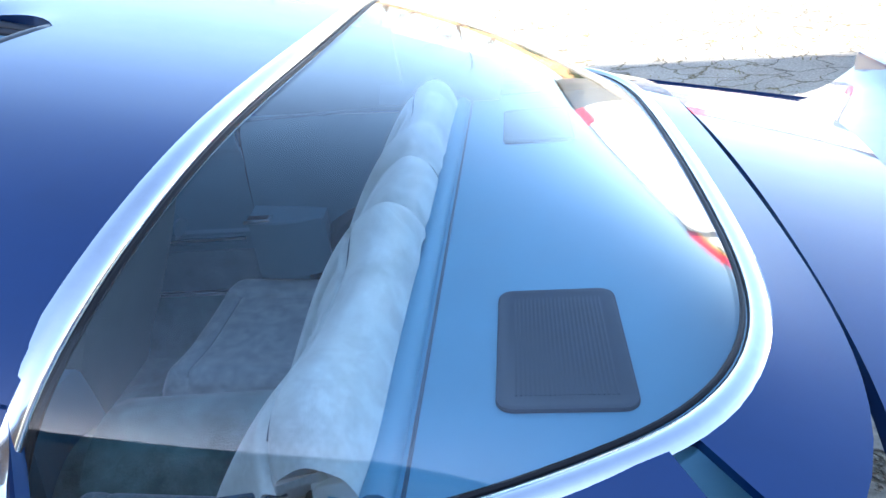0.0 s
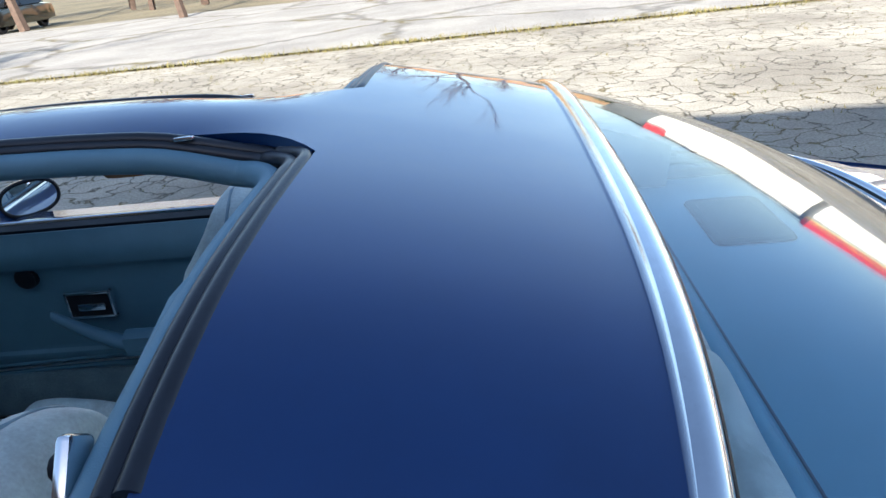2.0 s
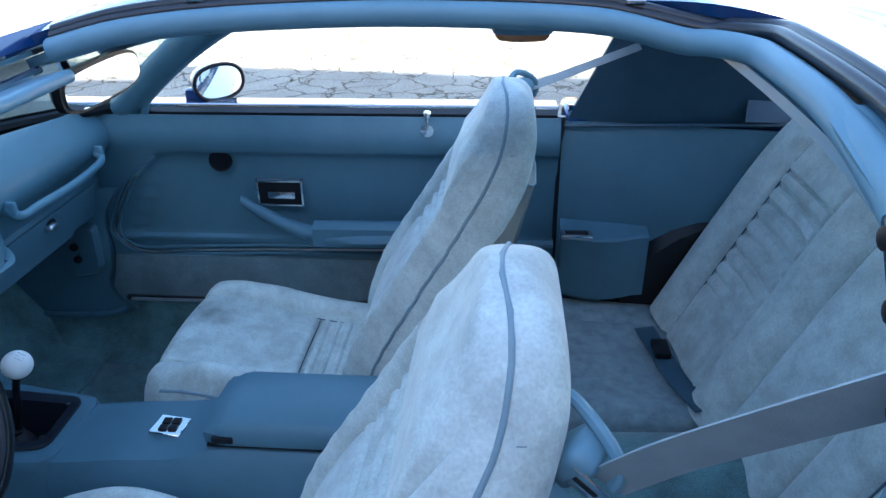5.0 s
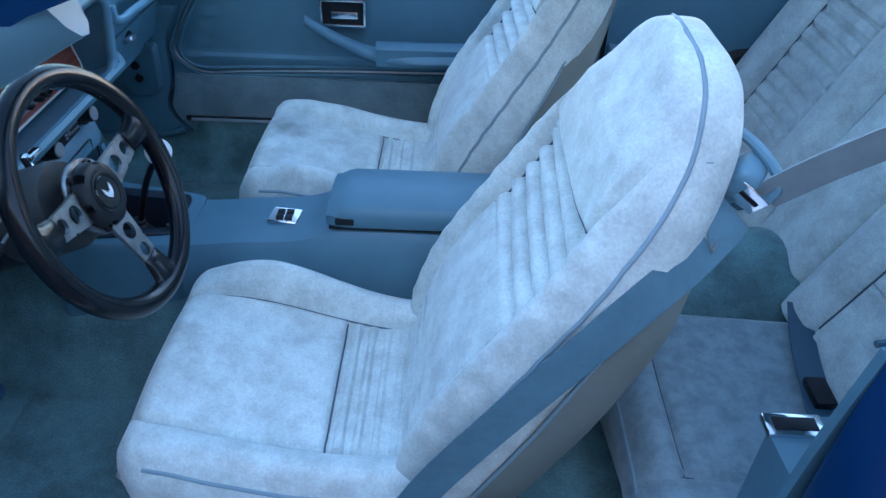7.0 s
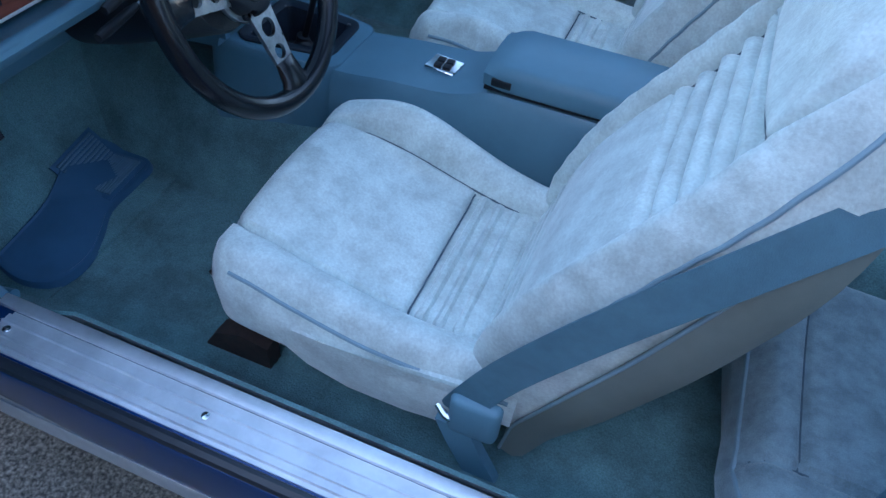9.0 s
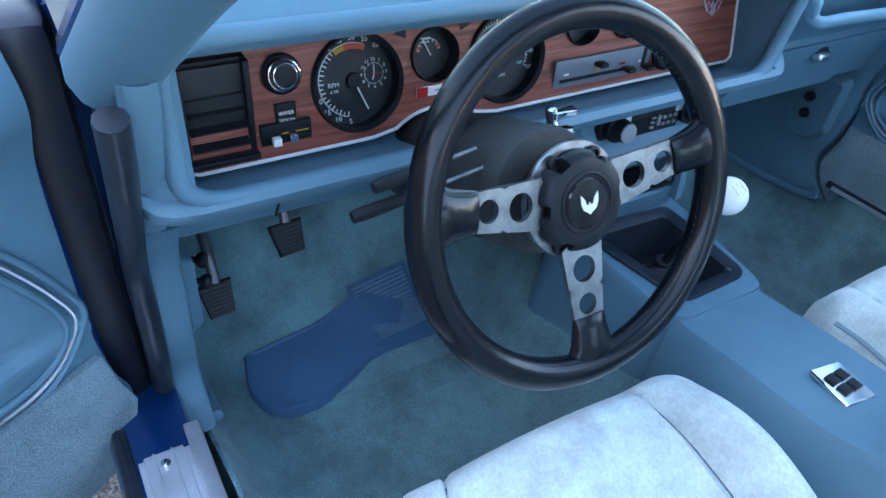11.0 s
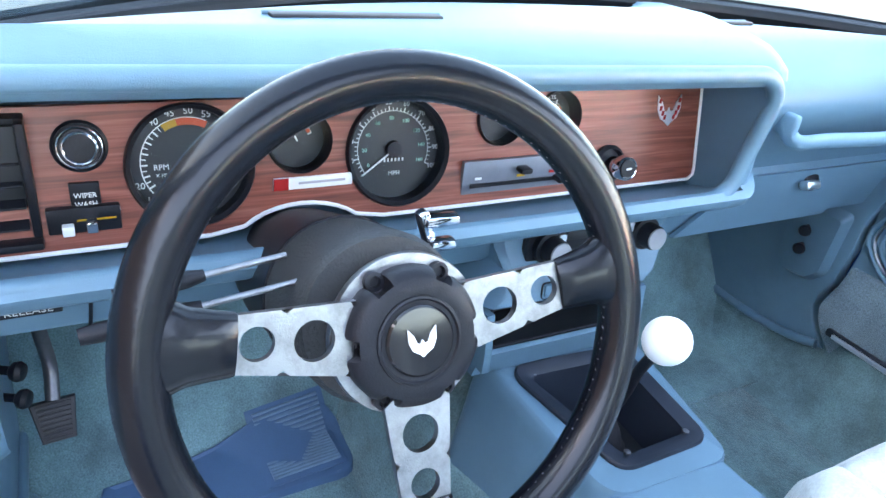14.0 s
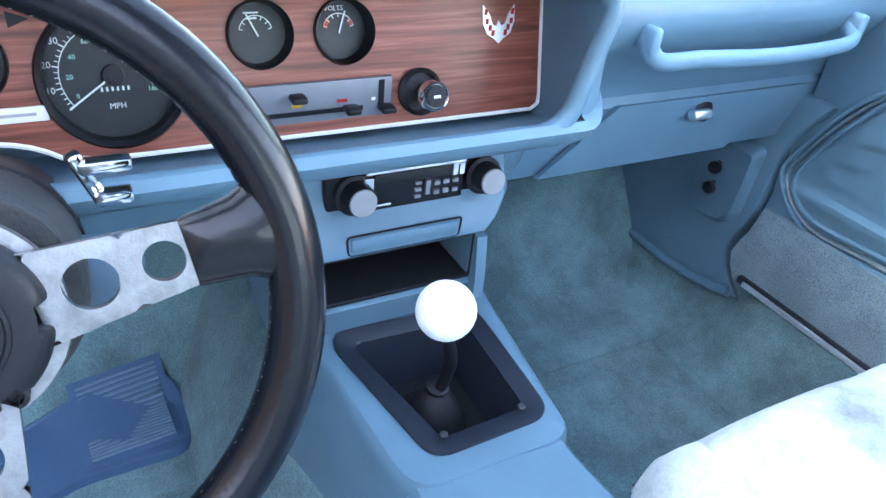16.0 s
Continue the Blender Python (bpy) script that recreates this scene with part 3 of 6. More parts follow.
def opening_line(inset, down, s):
    pts = []
    xr = X_OPEN - .009 - inset * 1.25
    for x in [.175 + i * .075 for i in range(11)]:
        if x < xr - .135:
            pts.append((x, s * (.106 + inset * .55), roof_z(x) - .017 - down))
    low = down * (1 if down < .012 else 1.35)
    for a in (15, 32, 49, 66, 83):
        pts.append((xr - .085 * (1 - math.sin(radians(a))), s * (.106 + inset * (.55 + .45 * a / 90) + .085 * (1 - math.cos(radians(a)))), roof_z(xr) - .007 - .010 * (1 - a / 90) - down - (low - down) * a / 90))
    for k in range(9):
        y = .207 + inset + k * (.60 - .207 - inset) / 8
        pts.append((xr, s * y, roof_z(xr) - .006 - low - (0 if down < .012 else down * .85 * max(0, (y - .36) / .24)) - drop(y)))
    return smooth_path(pts, 3)


for s in (-1, 1):
    for inset, down, r in ((.000, .001, .0090), (.011, .007, .0085)):
        part("roof_seal", tube(B(), opening_line(inset, down, s), r, 14), SEAL, car, "black rubber roof seal", 75)
    ln = opening_line(.026, .021, s)
    part("roof_trim", tube(B(), ln, [.0150 + .0085 * max(0, (i / len(ln) - .80) / .2) ** 1.5 for i in range(len(ln))], 12, flat=1.0), VINYL_LT, car, "pale blue padded roof trim")
    for x in (.364, .875):
        part("latch_plate", box(B(), (x, s * .114, roof_z(x) - .013), (.022, .007, .004), .001), CHROME, car, "small chrome latch plate")
part("headlining_bar", sheet(B(), lambda u, v: (.14 + .86 * u, -.125 + .25 * v, roof_z(.14 + .86 * u) - .036 - .006 * math.cos((v - .5) * 3)), 20, 8, .012), VINYL, car)
# underside of the roof hoop
part("headlining_rear", sheet(B(), lambda u, v: (.98 + .29 * u, -.685 + 1.37 * v, roof_z(.98 + .29 * u) - .05 - drop((v - .5) * 1.37)), 6, 30, .01), VINYL, car)

# rear window
def glass(u, v):
    y = (2 * v - 1)
    top = (glass_top(.765 * y) + .022, .765 * y, 1.152 - drop(.765 * y))
    a = abs(y)
    bot = (1.862 - .03 * a ** 2 - .11 * a ** 7, .615 * y, .930 + .004 * a ** 2)
    k = u
    sag = .014 * math.sin(math.pi * k)
    p = Vector(top).lerp(Vector(bot), k)
    p.y *= 1 + .03 * math.sin(math.pi * k) * a ** 4
    p.z -= .035 * math.sin(math.pi * k) * a ** 4
    p.z += sag + .03 * math.sin(math.pi * k) * (1 - a ** 2) * 0.6
    return p


pane = part("rear_window", sheet(B(), glass, 30, 48, .004), REAR_GLASS, car, "large tinted wraparound rear window")
pane.visible_shadow = False


def rim(k):
    """The window's outline in even steps, its corners rounded by k passes."""
    P = []
    for i in range(41):
        P.append(glass(0, i / 40))
    for i in range(1, 20):
        P.append(glass(i / 20, 1))
    for i in range(41):
        P.append(glass(1, 1 - i / 40))
    for i in range(1, 20):
        P.append(glass(1 - i / 20, 0))
    n = 180
    at = [0.0]
    for a, b in zip(P, P[1:] + P[:1]):
        at.append(at[-1] + (b - a).length)
    Q = []
    for i in range(n):
        d = at[-1] * i / n
        j = max(q for q in range(len(P)) if at[q] <= d)
        Q.append(P[j].lerp(P[(j + 1) % len(P)], (d - at[j]) / max(1e-6, at[j + 1] - at[j])))
    for _ in range(k):
        Q = [(Q[i - 1] + Q[i] * 2 + Q[(i + 1) % n]) / 4 for i in range(n)]
    return Q


def trim_band(bm, P, wdt, h):
    """A bright moulding laid round a closed line on the window's edge, with a raised ridge."""
    c = sum(P, Vector()) / len(P)
    k = len(P)
    rings = []
    for i, p in enumerate(P):
        d = (P[(i + 1) % k] - P[i - 1]).normalized()
        n = Vector((.34, p.y * .30, .90)).normalized()
        n = (n - d * n.dot(d)).normalized()
        o = d.cross(n).normalized()
        if o.dot(p - c) < 0:
            o = -o
        rings.append([p + o * a + n * b for a, b in ((.001, -.012), (.001, .004), (.003, h - .001), (wdt * .3, h + .0015), (wdt * .5, h + .0025), (wdt * .7, h + .0015), (wdt * .9, h - .001), (wdt, .002), (wdt, -.012))])
    rings.append(rings[0])
    return loft(bm, rings, True)


part("rear_window_moulding", trim_band(B(), rim(5), .027, .009), CHROME, car, "bright polished rear window moulding")
RIM = rim(5)
RIM_C = sum(RIM, Vector()) / len(RIM)
part("rear_window_seal", tube(B(), [p + (RIM_C - p).normalized() * .004 + Vector((0, 0, .001)) for p in RIM], .0032, 8, closed=True), BLACK, car, "black rubber round the rear window")

# lower body, quarter by quarter
def side_half(z, x):
    """Half width of the body."""
    w = interp(z, [(.18, .785), (.30, .81), (.42, .87), (.55, .91), (.65, .915), (.78, .90), (.84, .875), (.87, .84)])
    return w - .10 * max(0, (-1.4 - x) / .9) ** 2 - .07 * max(0, (x - 2.2) / .9) ** 2


def quarter(s):
    def f(u, v):
        x = .89 + 1.63 * u
        z = .22 + .68 * v
        if v > .92:
            k = (v - .92) / .08
            y0 = side_half(.87, x) - .01
            z0 = .22 + .68 * .92
            return (x, s * (y0 - .14 * k), z0 + .045 * k ** .6 - .19 * max(0, x - 1.85))
        return (x, s * side_half(z, x), z - .19 * max(0, x - 1.85) * v)
    return f


for s in (-1, 1):
    part("quarter_panel", sheet(B(), quarter(s), 24, 26, -.012 * s), PAINT, car, "dark blue rear quarter panel")

    def sail(u, v, s=s):
        # roof pillar beside the rear window, down to the quarter panel
        x0, x1 = 1.033, 1.86
        x = x0 + (x1 - x0) * u
        k = min(1, max(0, (x - X_GLASS) / (1.86 - X_GLASS)))
        if x <= X_GLASS:
            a = Vector((x, .72, roof_z(x) - drop(.72)))
        else:
            g = glass(k, 1)
            a = Vector((g.x, g.y + .024, g.z + .002))
        b = Vector((x, side_half(.87, x) - .035, .868))
        p = a.lerp(b, v)
        p.y += .022 * math.sin(math.pi * v) * (1 - .7 * u)
        p.z -= .012 * math.sin(math.pi * v) * min(1, u * 2)
        return (p.x, s * p.y, p.z)
    part("roof_pillar", sheet(B(), sail, 20, 10, .012 * s), PAINT, car, "dark blue roof pillar")

# deck between window and boot lid, boot lid, tail
part("deck_panel", sheet(B(), lambda u, v: (lambda g: (g.x + .02 + .055 * u + .03 * abs(2 * v - 1) ** 6 * u, g.y * (1 + .14 * u), g.z + .001 - .010 * u - .035 * u * abs(2 * v - 1) ** 4))(glass(1, v)), 4, 40, .01), PAINT, car)


def boot(u, v):
    y = 2 * v - 1
    g = glass(1, v)
    x0 = g.x + .082 + .03 * abs(y) ** 6
    x = x0 + (2.42 - x0) * u
    return (x, y * (.775 - .03 * u), .922 - .050 * y * y - .085 * u - .015 * u * u - .012 * abs(y) ** 5)


part("boot_lid", sheet(B(), boot, 20, 40, .02), PAINT, car, "dark blue boot lid with a black shut line")


def spoiler(u, v):
    """The tail's kick-up: a nose in the middle, swept back to the sides."""
    y = (2 * v - 1) * .84
    x0 = 2.11 + .22 * abs(y)
    x = x0 + (2.52 - x0) * u
    deck = .922 - .050 * (y / .775) ** 2 - .100 * min(1, (x - 1.945) / .475) - .012 * abs(y / .775) ** 5
    return (x, y, deck - .004 + .125 * min(1, u * 1.05) ** 1.7)


part("spoiler", sheet(B(), spoiler, 18, 40, .02), PAINT, car, "dark blue moulded tail spoiler")
part("tail_panel", box(B(), (2.49, 0, .62), (.06, 1.66, .52), .02), PAINT, car)
# nose: bonnet, wings, front
part("bonnet", sheet(B(), lambda u, v: (-2.45 + 1.72 * u, (2 * v - 1) * .72, .70 + .20 * u ** .7 + .02 * (1 - (2 * v - 1) ** 2) + .03 * math.exp(-((2 * v - 1) / .22) ** 2) * u), 16, 24, .015), PAINT, car)
for s in (-1, 1):
    part("front_wing", sheet(B(), lambda u, v, s=s: (-2.45 + 2.02 * u, s * (side_half(.25 + .6 * v, -2.45 + 2.02 * u) - (.16 * max(0, (v - .9) / .1))), .25 + (.44 + .17 * u) * v), 18, 16, -.012 * s), PAINT, car)
part("front_panel", box(B(), (-2.42, 0, .50), (.10, 1.5, .40), .04), PAINT, car)
part("cowl_grille", sheet(B(), lambda u, v: (-.80 + (.27 + .27 * abs(2 * v - 1) ** 2.4) * u, (2 * v - 1) * .74, .885 + .015 * u - .02 * abs(2 * v - 1) ** 3), 4, 16, .01), BLACK, car, "black cowl below the windscreen")
for s in (-1, 1):
    # sill: painted box, bright plate, lower lip
    part("sill", box(B(), (.30, s * .760, .265), (1.40, .100, .165), .014), PAINT, car, "dark blue door sill")
    part("sill_plate", sheet(B(), lambda u, v, s=s: (-.24 + 1.12 * u, s * (.722 + .062 * v), .3505 + (.006 if .12 < v < .88 else 0) + (.003 if .3 < v < .36 or .66 < v < .72 else 0)), 30, 40, .004 * s), STEEL, car, "scuffed bright metal sill plate")
    for x in (-.22, .112, .46, .80):
        part("screw", lathe(B(), [(.006, 0), (.006, .002), (.002, .0035)], (x, s * .754, .358), (0, 0, 1), 10), CHROME, car)
    part("sill_edge", box(B(), (.28, s * .712, .3545), (1.10, .020, .010), .003), STEEL, car, "bright inner edge of the sill plate")
    part("sill_seal", tube(B(), [(-.30, s * .796, .345), (.90, s * .796, .345)], .010, 8), SEAL, car)
    part("rocker_moulding", box(B(), (.25, s * .800, .22), (1.4, .024, .05), .006), STEEL, car)
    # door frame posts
    part("hinge_post", box(B(), (-.41, s * .775, .56), (.11, .07, .60), .02), JAMB, car, "near-black navy hinge post")
    part("lock_post", box(B(), (.915, s * .772, .57), (.068, .156, .60), .015), PAINT, car)
# windscreen and pillars
def screen(u, v):
    y = 2 * v - 1
    bot = Vector((-.525 + .275 * abs(y) ** 2.4, .70 * y, .892 - .02 * abs(y)))
    top = Vector((.065 + .055 * y * y, .60 * y, 1.170 - drop(.60 * y) * .75))
    p = bot.lerp(top, u)
    p.z += .02 * math.sin(math.pi * u)
    return p


ws = part("windscreen", sheet(B(), screen, 16, 24, .004), CLEAR, car, "clear curved windscreen")
ws.visible_shadow = False
for s, v in ((-1, 0), (1, 1)):
    line = [screen(i / 10, v) for i in range(11)]
    part("pillar_trim", tube(B(), [p + Vector((.028, s * .014, -.012)) for p in line], .034, 12, flat=1.1), VINYL, car, "blue padded windscreen pillar trim")
    part("pillar_moulding", tube(B(), [p + Vector((.012, s * .03, .004)) for p in line], .017, 8), PAINT, car)
part("screen_base_seal", tube(B(), [screen(0, i / 20) + Vector((.004, 0, 0)) for i in range(21)], .014, 8), BLACK, car)
# wheels
for x in (-1.42, 1.33):
    for s in (-1, 1):
        w = part("wheel", lathe(B(), [(.05, 0), (.18, .01), (.19, -.06), (.05, -.08)], (x, s * .80, .33), (0, s, 0), 28), ALU, car)
        part("tyre", lathe(B(), [(.19, .02), (.30, .03), (.33, .0), (.33, -.15), (.30, -.19), (.19, -.18), (.19, .02)], (x, s * .80, .33), (0, s, 0), 32), RUBBER, w)
for s in (-1, 1):
    part("cowl_side", box(B(), (-.62, s * .735, .54), (.36, .030, .66), .004), PAINT, car)
# inner tub
part("floor_pan", box(B(), (.38, 0, .15), (2.01, 1.46, .05), .01), CARPET, car, "blue-green carpeted floor")


def tunnel(u, v):
    x = -.75 + 2.0 * u
    h = .20 + .10 * max(0, (-x - .1) / .6)
    a = (2 * v - 1)
    return (x, .25 * a * (1 + .0 * u) * (.6 + .4 * abs(a)), .165 + h * (1 - abs(a) ** 2.6))


part("tunnel", sheet(B(), tunnel, 14, 20, .01), CARPET, car, "carpeted transmission tunnel")
part("toe_board", sheet(B(), lambda u, v: (-.36 - .38 * min(1, u * 1.1) - .05 * max(0, u - .6), -.72 + 1.44 * v, .175 + .02 * u + .50 * max(0, u - .35) ** 1.3 / .65), 16, 10, .01), CARPET, car, "carpeted toe board")
part("firewall", box(B(), (-.80, 0, .60), (.03, 1.44, .62)), CARPET, car)
for s in (-1, 1):
    if s < 0:
        part("sill_carpet", sheet(B(), lambda u, v: (-.50 + 1.35 * u, -(.55 + .14 * v ** .6), .172 + .175 * v ** 1.8 * (1 - .55 * min(1, max(0, (.27 - 1.35 * u) / .12)))), 8, 8, .006), CARPET, car)
    else:
        def side_carpet(u, v):
            x = -.74 + 1.59 * u
            e = min(1, max(0, (-.24 - x) / .07))
            return (x, .575 + (.080 + .054 * e) * v ** .5, .170 + .166 * v ** 1.25)
        part("sill_carpet", sheet(B(), side_carpet, 40, 10, -.006), CARPET, car)
part("sill_strip", box(B(), (.262, .650, .342), (1.09, .006, .008), .001), STEEL, car, "thin bright strip along the sill carpet")
# black strip added to paint in the dark gap below the door carpet
part("sill_gap_shade", box(B(), (.26, .660, .341), (1.12, .012, .014), .003), SEAL, car)
# rear bulkhead and shelf
part("rear_shelf", sheet(B(), lambda u, v: (1.44 + .455 * u - .06 * abs(2 * v - 1) ** 4 * u, (2 * v - 1) * .66, .868), 10, 20, .01), SHELF, car, "pale blue vinyl rear parcel shelf")
part("shelf_seam", tube(B(), [(1.507, -.63, .8685), (1.507, .63, .8685)], .0022, 6), VINYL_DK, car)
part("shelf_roll", tube(B(), [(1.484, -.63, .866), (1.484, .63, .866)], .017, 10), SHELF, car)
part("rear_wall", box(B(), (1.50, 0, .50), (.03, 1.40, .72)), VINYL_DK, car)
for sx in (-1, 1):
    sp = thing("speaker_grille", "dark blue ribbed speaker grille on the parcel shelf", "speaker", (1.655, sx * .400, .872), "speakers on the parcel shelf")
    bm = B()
    ro = []
    for qx, qy, a0 in ((.053, .096, 0), (-.053, .096, 90), (-.053, -.096, 180), (.053, -.096, 270)):
        for k in range(6):
            ro.append((qx + .018 * math.cos(radians(a0 + 18 * k)), qy + .018 * math.sin(radians(a0 + 18 * k))))
    loft(bm, [[(1.655 + x * f_, sx * .400 + y * f_, z) for x, y in ro] for f_, z in ((1, .866), (1, .8705), (.99, .8725), (.95, .8730), (.93, .8720))], True, True)
    part("frame", bm, GRILLE, sp)
    for i in range(22):
        part("rib", box(B(), (1.655 - .050 + i * .0048, sx * .400, .8724), (.0022, .185, .0012)), GRILLE, sp, smooth=0)

# ---- front seats ----
def gauss(d, w):
    return math.exp(-(d / w) ** 2)


def bucket_seat(s, label):
    """A bucket seat; s = -1: driver's side, 1: passenger's."""
    cy = s * .362
    t = thing("bucket_seat", label, "car seat", (.25, cy, .175), "front seats")

    # cushion, ring by ring from the nose to the back
    def cush(x, a):
        # a: -1 outer edge, 1 inner edge
        k = (x + .03) / .46
        zc = curve(x, [(-.035, .420), (-.02, .452), (.0, .463), (.05, .456), (.12, .432), (.25, .400), (.34, .390), (.45, .385)])
        bol = gauss(abs(a) - .82, .18) * (.030 + .042 * gauss(k - .40, .30) * (1 if a > 0 else .15)) * (lambda e: e * e * (3 - 2 * e))(min(1, max(0, (x + .06) / (.19 if a > 0 else .24))))
        seam = -.018 * gauss(abs(a) - .64, .026) - (.008 * gauss(x - .268, .007) if abs(a) < .64 else 0)
        rib = 0.0
        if abs(a) < .64 and .268 < x < .425:
            ph = (x - .2725) / .029
            rib = -.018 * abs(math.cos(math.pi * ph)) ** 4 - .001
        crown = .010 * (1 - (a / .6) ** 2) * (1 if x < .268 else .4) if abs(a) < .6 else 0
        edge = -.045 * max(0, (abs(a) - .86) / .14) ** 2.2
        return zc + bol + seam + rib + crown + edge
    rings = []
    N = 84
    xs = [-.038, -.034, -.028, -.02, -.01] + [i * .0055 for i in range(0, 85)]
    for x in xs:
        k = (x + .038) / .5
        hw = .222 + .012 * math.sin(math.pi * min(1, k * 1.2)) - .03 * gauss(x + .04, .03)
        ring = []
        for i in range(N + 1):
            a = -1 + 2 * i / N
            z = cush(x, a)
            ring.append((x, cy - s * a * hw, z))
        zb = .335 if x > -.03 else .38
        y0, y1 = ring[0][1], ring[-1][1]
        ring.append((x, y1 + (y1 - cy) * .02, max(zb, .39)))
        ring.append((x, y1, zb))
        ring.append((x, y0, zb))
        ring.append((x, y0 + (y0 - cy) * .02, max(zb, .39)))
        rings.append(ring)
    bm = loft(B(), rings, True, True)
    cu = part("cushion", bm, VELOUR if s < 0 else stained_velour((.06, .415, .45), .055), t, "pale blue velour cushion with stitched pleats")

    def cush_w(x):
        return .222 + .012 * math.sin(math.pi * min(1, (x + .038) / .5 * 1.2)) - .03 * gauss(x + .04, .03)

    def edge_line(a, up=.001, first=4):
        return [(x, cy - s * a * (cush_w(x) + .0005), cush(x, a) + up) for x in xs[first::3]]

    def cross_line(x, up=.001):
        return [(x, cy - s * a * cush_w(x), cush(x, a) + up) for a in [-.62 + 1.24 * i / 24 for i in range(25)]]
    # dark tubes down the seams and pleats paint in the crease shade
    for a in (-.64, .64):
        part("seam", tube(B(), edge_line(a), .0016, 6), SEAM_SHADE, cu)
    for x in (.268, .301, .330, .359, .388, .417):
        part("pleat_seam", tube(B(), cross_line(x), .0016, 6), SEAM_SHADE, cu)
    part("piping", tube(B(), edge_line(-.965, .0, 9), .0036, 6), PIPING, cu)
    part("piping", tube(B(), edge_line(.965, .0, 9), .0036, 6), PIPING, cu)
    # skirt below the cushion
    rings = []
    for z, g in ((.385, -.004), (.365, .002), (.33, .003), (.28, -.006), (.245, -.02)):
        x0, x1 = -.022 + max(0, .37 - z) * .75, .44
        half = [(x0, .0), (x0 + .002, .10), (x0 + .008, .145), (x0 + .022, .175), (x0 + .045, .208 + g), (x0 + .09, .224 + g), (.2, .230 + g), (.3, .230 + g), (x1, .218 + g)]
        rings.append([(px, cy + py, z) for px, py in half[::-1]] + [(px, cy - py, z) for px, py in half[1:]])
    sk = part("skirt", loft(B(), rings, True, True), VELOUR, t, "velour skirt round the seat base")
    for yy in (-.13, .13):
        part("seat_rail", box(B(), (.20, cy + yy, .208), (.50, .035, .075), .006), RUST, t, "dark seat rail")
    for yy in (-.185, .185):
        part("rail_bracket", loft(B(), [[(x, cy + yy - .016, .176), (x, cy + yy + .016, .176), (x, cy + yy + .016, z), (x, cy + yy - .016, z)] for x, z in ((-.055, .185), (-.03, .225), (.02, .245), (.07, .235))], True, True), RUST, t, "rusty front bracket")

    cu.location += Vector((.022, 0, -.008))
    sk.location += Vector((.022, 0, -.006))

    # backrest, slice by slice from the hinge to the crown: front and rear line of its profile, half width
    front_x = [(.30, .385), (.385, .418), (.45, .440), (.52, .468), (.60, .513), (.66, .552), (.71, .582), (.774, .616), (.835, .646), (.866, .658), (.91, .672), (.943, .682), (.985, .695), (1.01, .705), (1.024, .714), (1.03, .720)]
    rear_x = [(.30, .520), (.42, .568), (.61, .655), (.75, .720), (.84, .761), (.89, .782), (.95, .795), (.985, .791), (1.01, .778), (1.024, .760), (1.03, .740)]
    half_w = [(.30, .197), (.42, .214), (.56, .222), (.70, .218), (.76, .212), (.80, .203), (.84, .190), (.87, .177), (.90, .162), (.925, .148), (.95, .133), (.975, .116), (.995, .098), (1.012, .074), (1.023, .046), (1.03, .010)]
    Z0, Z1 = .30, 1.03

    def relief(a, z):
        q = (z - .355) / .675
        bol = .030 * gauss(abs(a) - .87, .11) * interp(q, [(0, .5), (.1, .9), (.5, 1), (.66, .8), (.80, .3), (.86, 0)])
        edge_a = .73 + .22 * max(0, (q - .62) / .24)
        seam = -.020 * gauss(abs(a) - edge_a, .022) * interp(q, [(0, 1), (.78, 1), (.87, 0)])
        rib = 0
        if abs(a) < .72:
            if .44 < q < .66:
                rib = -.021 * abs(math.cos(math.pi * (q - .47 - .015 * a) / .047)) ** 4
            if q < .15:
                rib = -.010 * abs(math.cos(math.pi * q / .047)) ** 10
        hq = .665 + .012 * (abs(a) / .74) ** 4
        inner = 1 / (1 + math.exp((abs(a) - .79) / .03))
        head = .015 / (1 + math.exp(-(q - hq) / .010)) * inner - .010 * gauss(q - hq, .008) * inner
        head *= interp(q, [(.5, 1), (.80, 1), (.92, 0)])
        pull = .0022 * math.sin(q * 95 + 6 * a) * gauss(abs(a) - .93, .07) * (1 if q < .7 else 0)
        return bol + seam + rib + head + pull + .010 * (1 - a * a) * gauss(q - .3, .25)

    def back_pt(a, z, side=1, off=0.0):
        """side 1: front face, -1: rear face; a runs across."""
        w, x0, x1 = curve(z, half_w), curve(z, front_x), curve(z, rear_x)
        e = max(0.0, 1 - abs(a) ** 9) ** .42
        n = side * (x1 - x0) / 2 * e + (relief(a, z) * min(1, e * 1.6) if side > 0 else 0) + off
        lean = .30 * n * min(1, max(0, (1.0 - z) / .1))
        return ((x0 + x1) / 2 - n, cy - s * a * w, z + lean)
    zs = [Z0 + (1.0 - Z0) * i / 240 for i in range(241)] + [1.004, 1.008, 1.012, 1.016, 1.02, 1.023, 1.026, 1.028, 1.03]
    rings = []
    na, nb = 150, 22
    for z in zs:
        ring = [back_pt(math.sin(math.pi / 2 * (-1 + 2 * i / na)), z) for i in range(na + 1)]
        ring += [back_pt(math.sin(math.pi / 2 * (1 - 2 * i / nb)), z, -1) for i in range(1, nb)]
        rings.append(ring)
    bk = part("backrest", loft(B(), rings, True, True), VELOUR, t, "pale blue velour backrest with a built-in headrest", smooth=70)
    # piping along the edge of the front face, over the crown

    def pipe_pt(z, sg):
        k = interp(z, [(.3, .42), (.70, .44), (.82, .32), (.92, .08), (1.03, .0)])
        return back_pt(sg * (1 - k ** (1 / .42)) ** (1 / 9), z, 1, .002)
    pz = zs[8:-1:4]
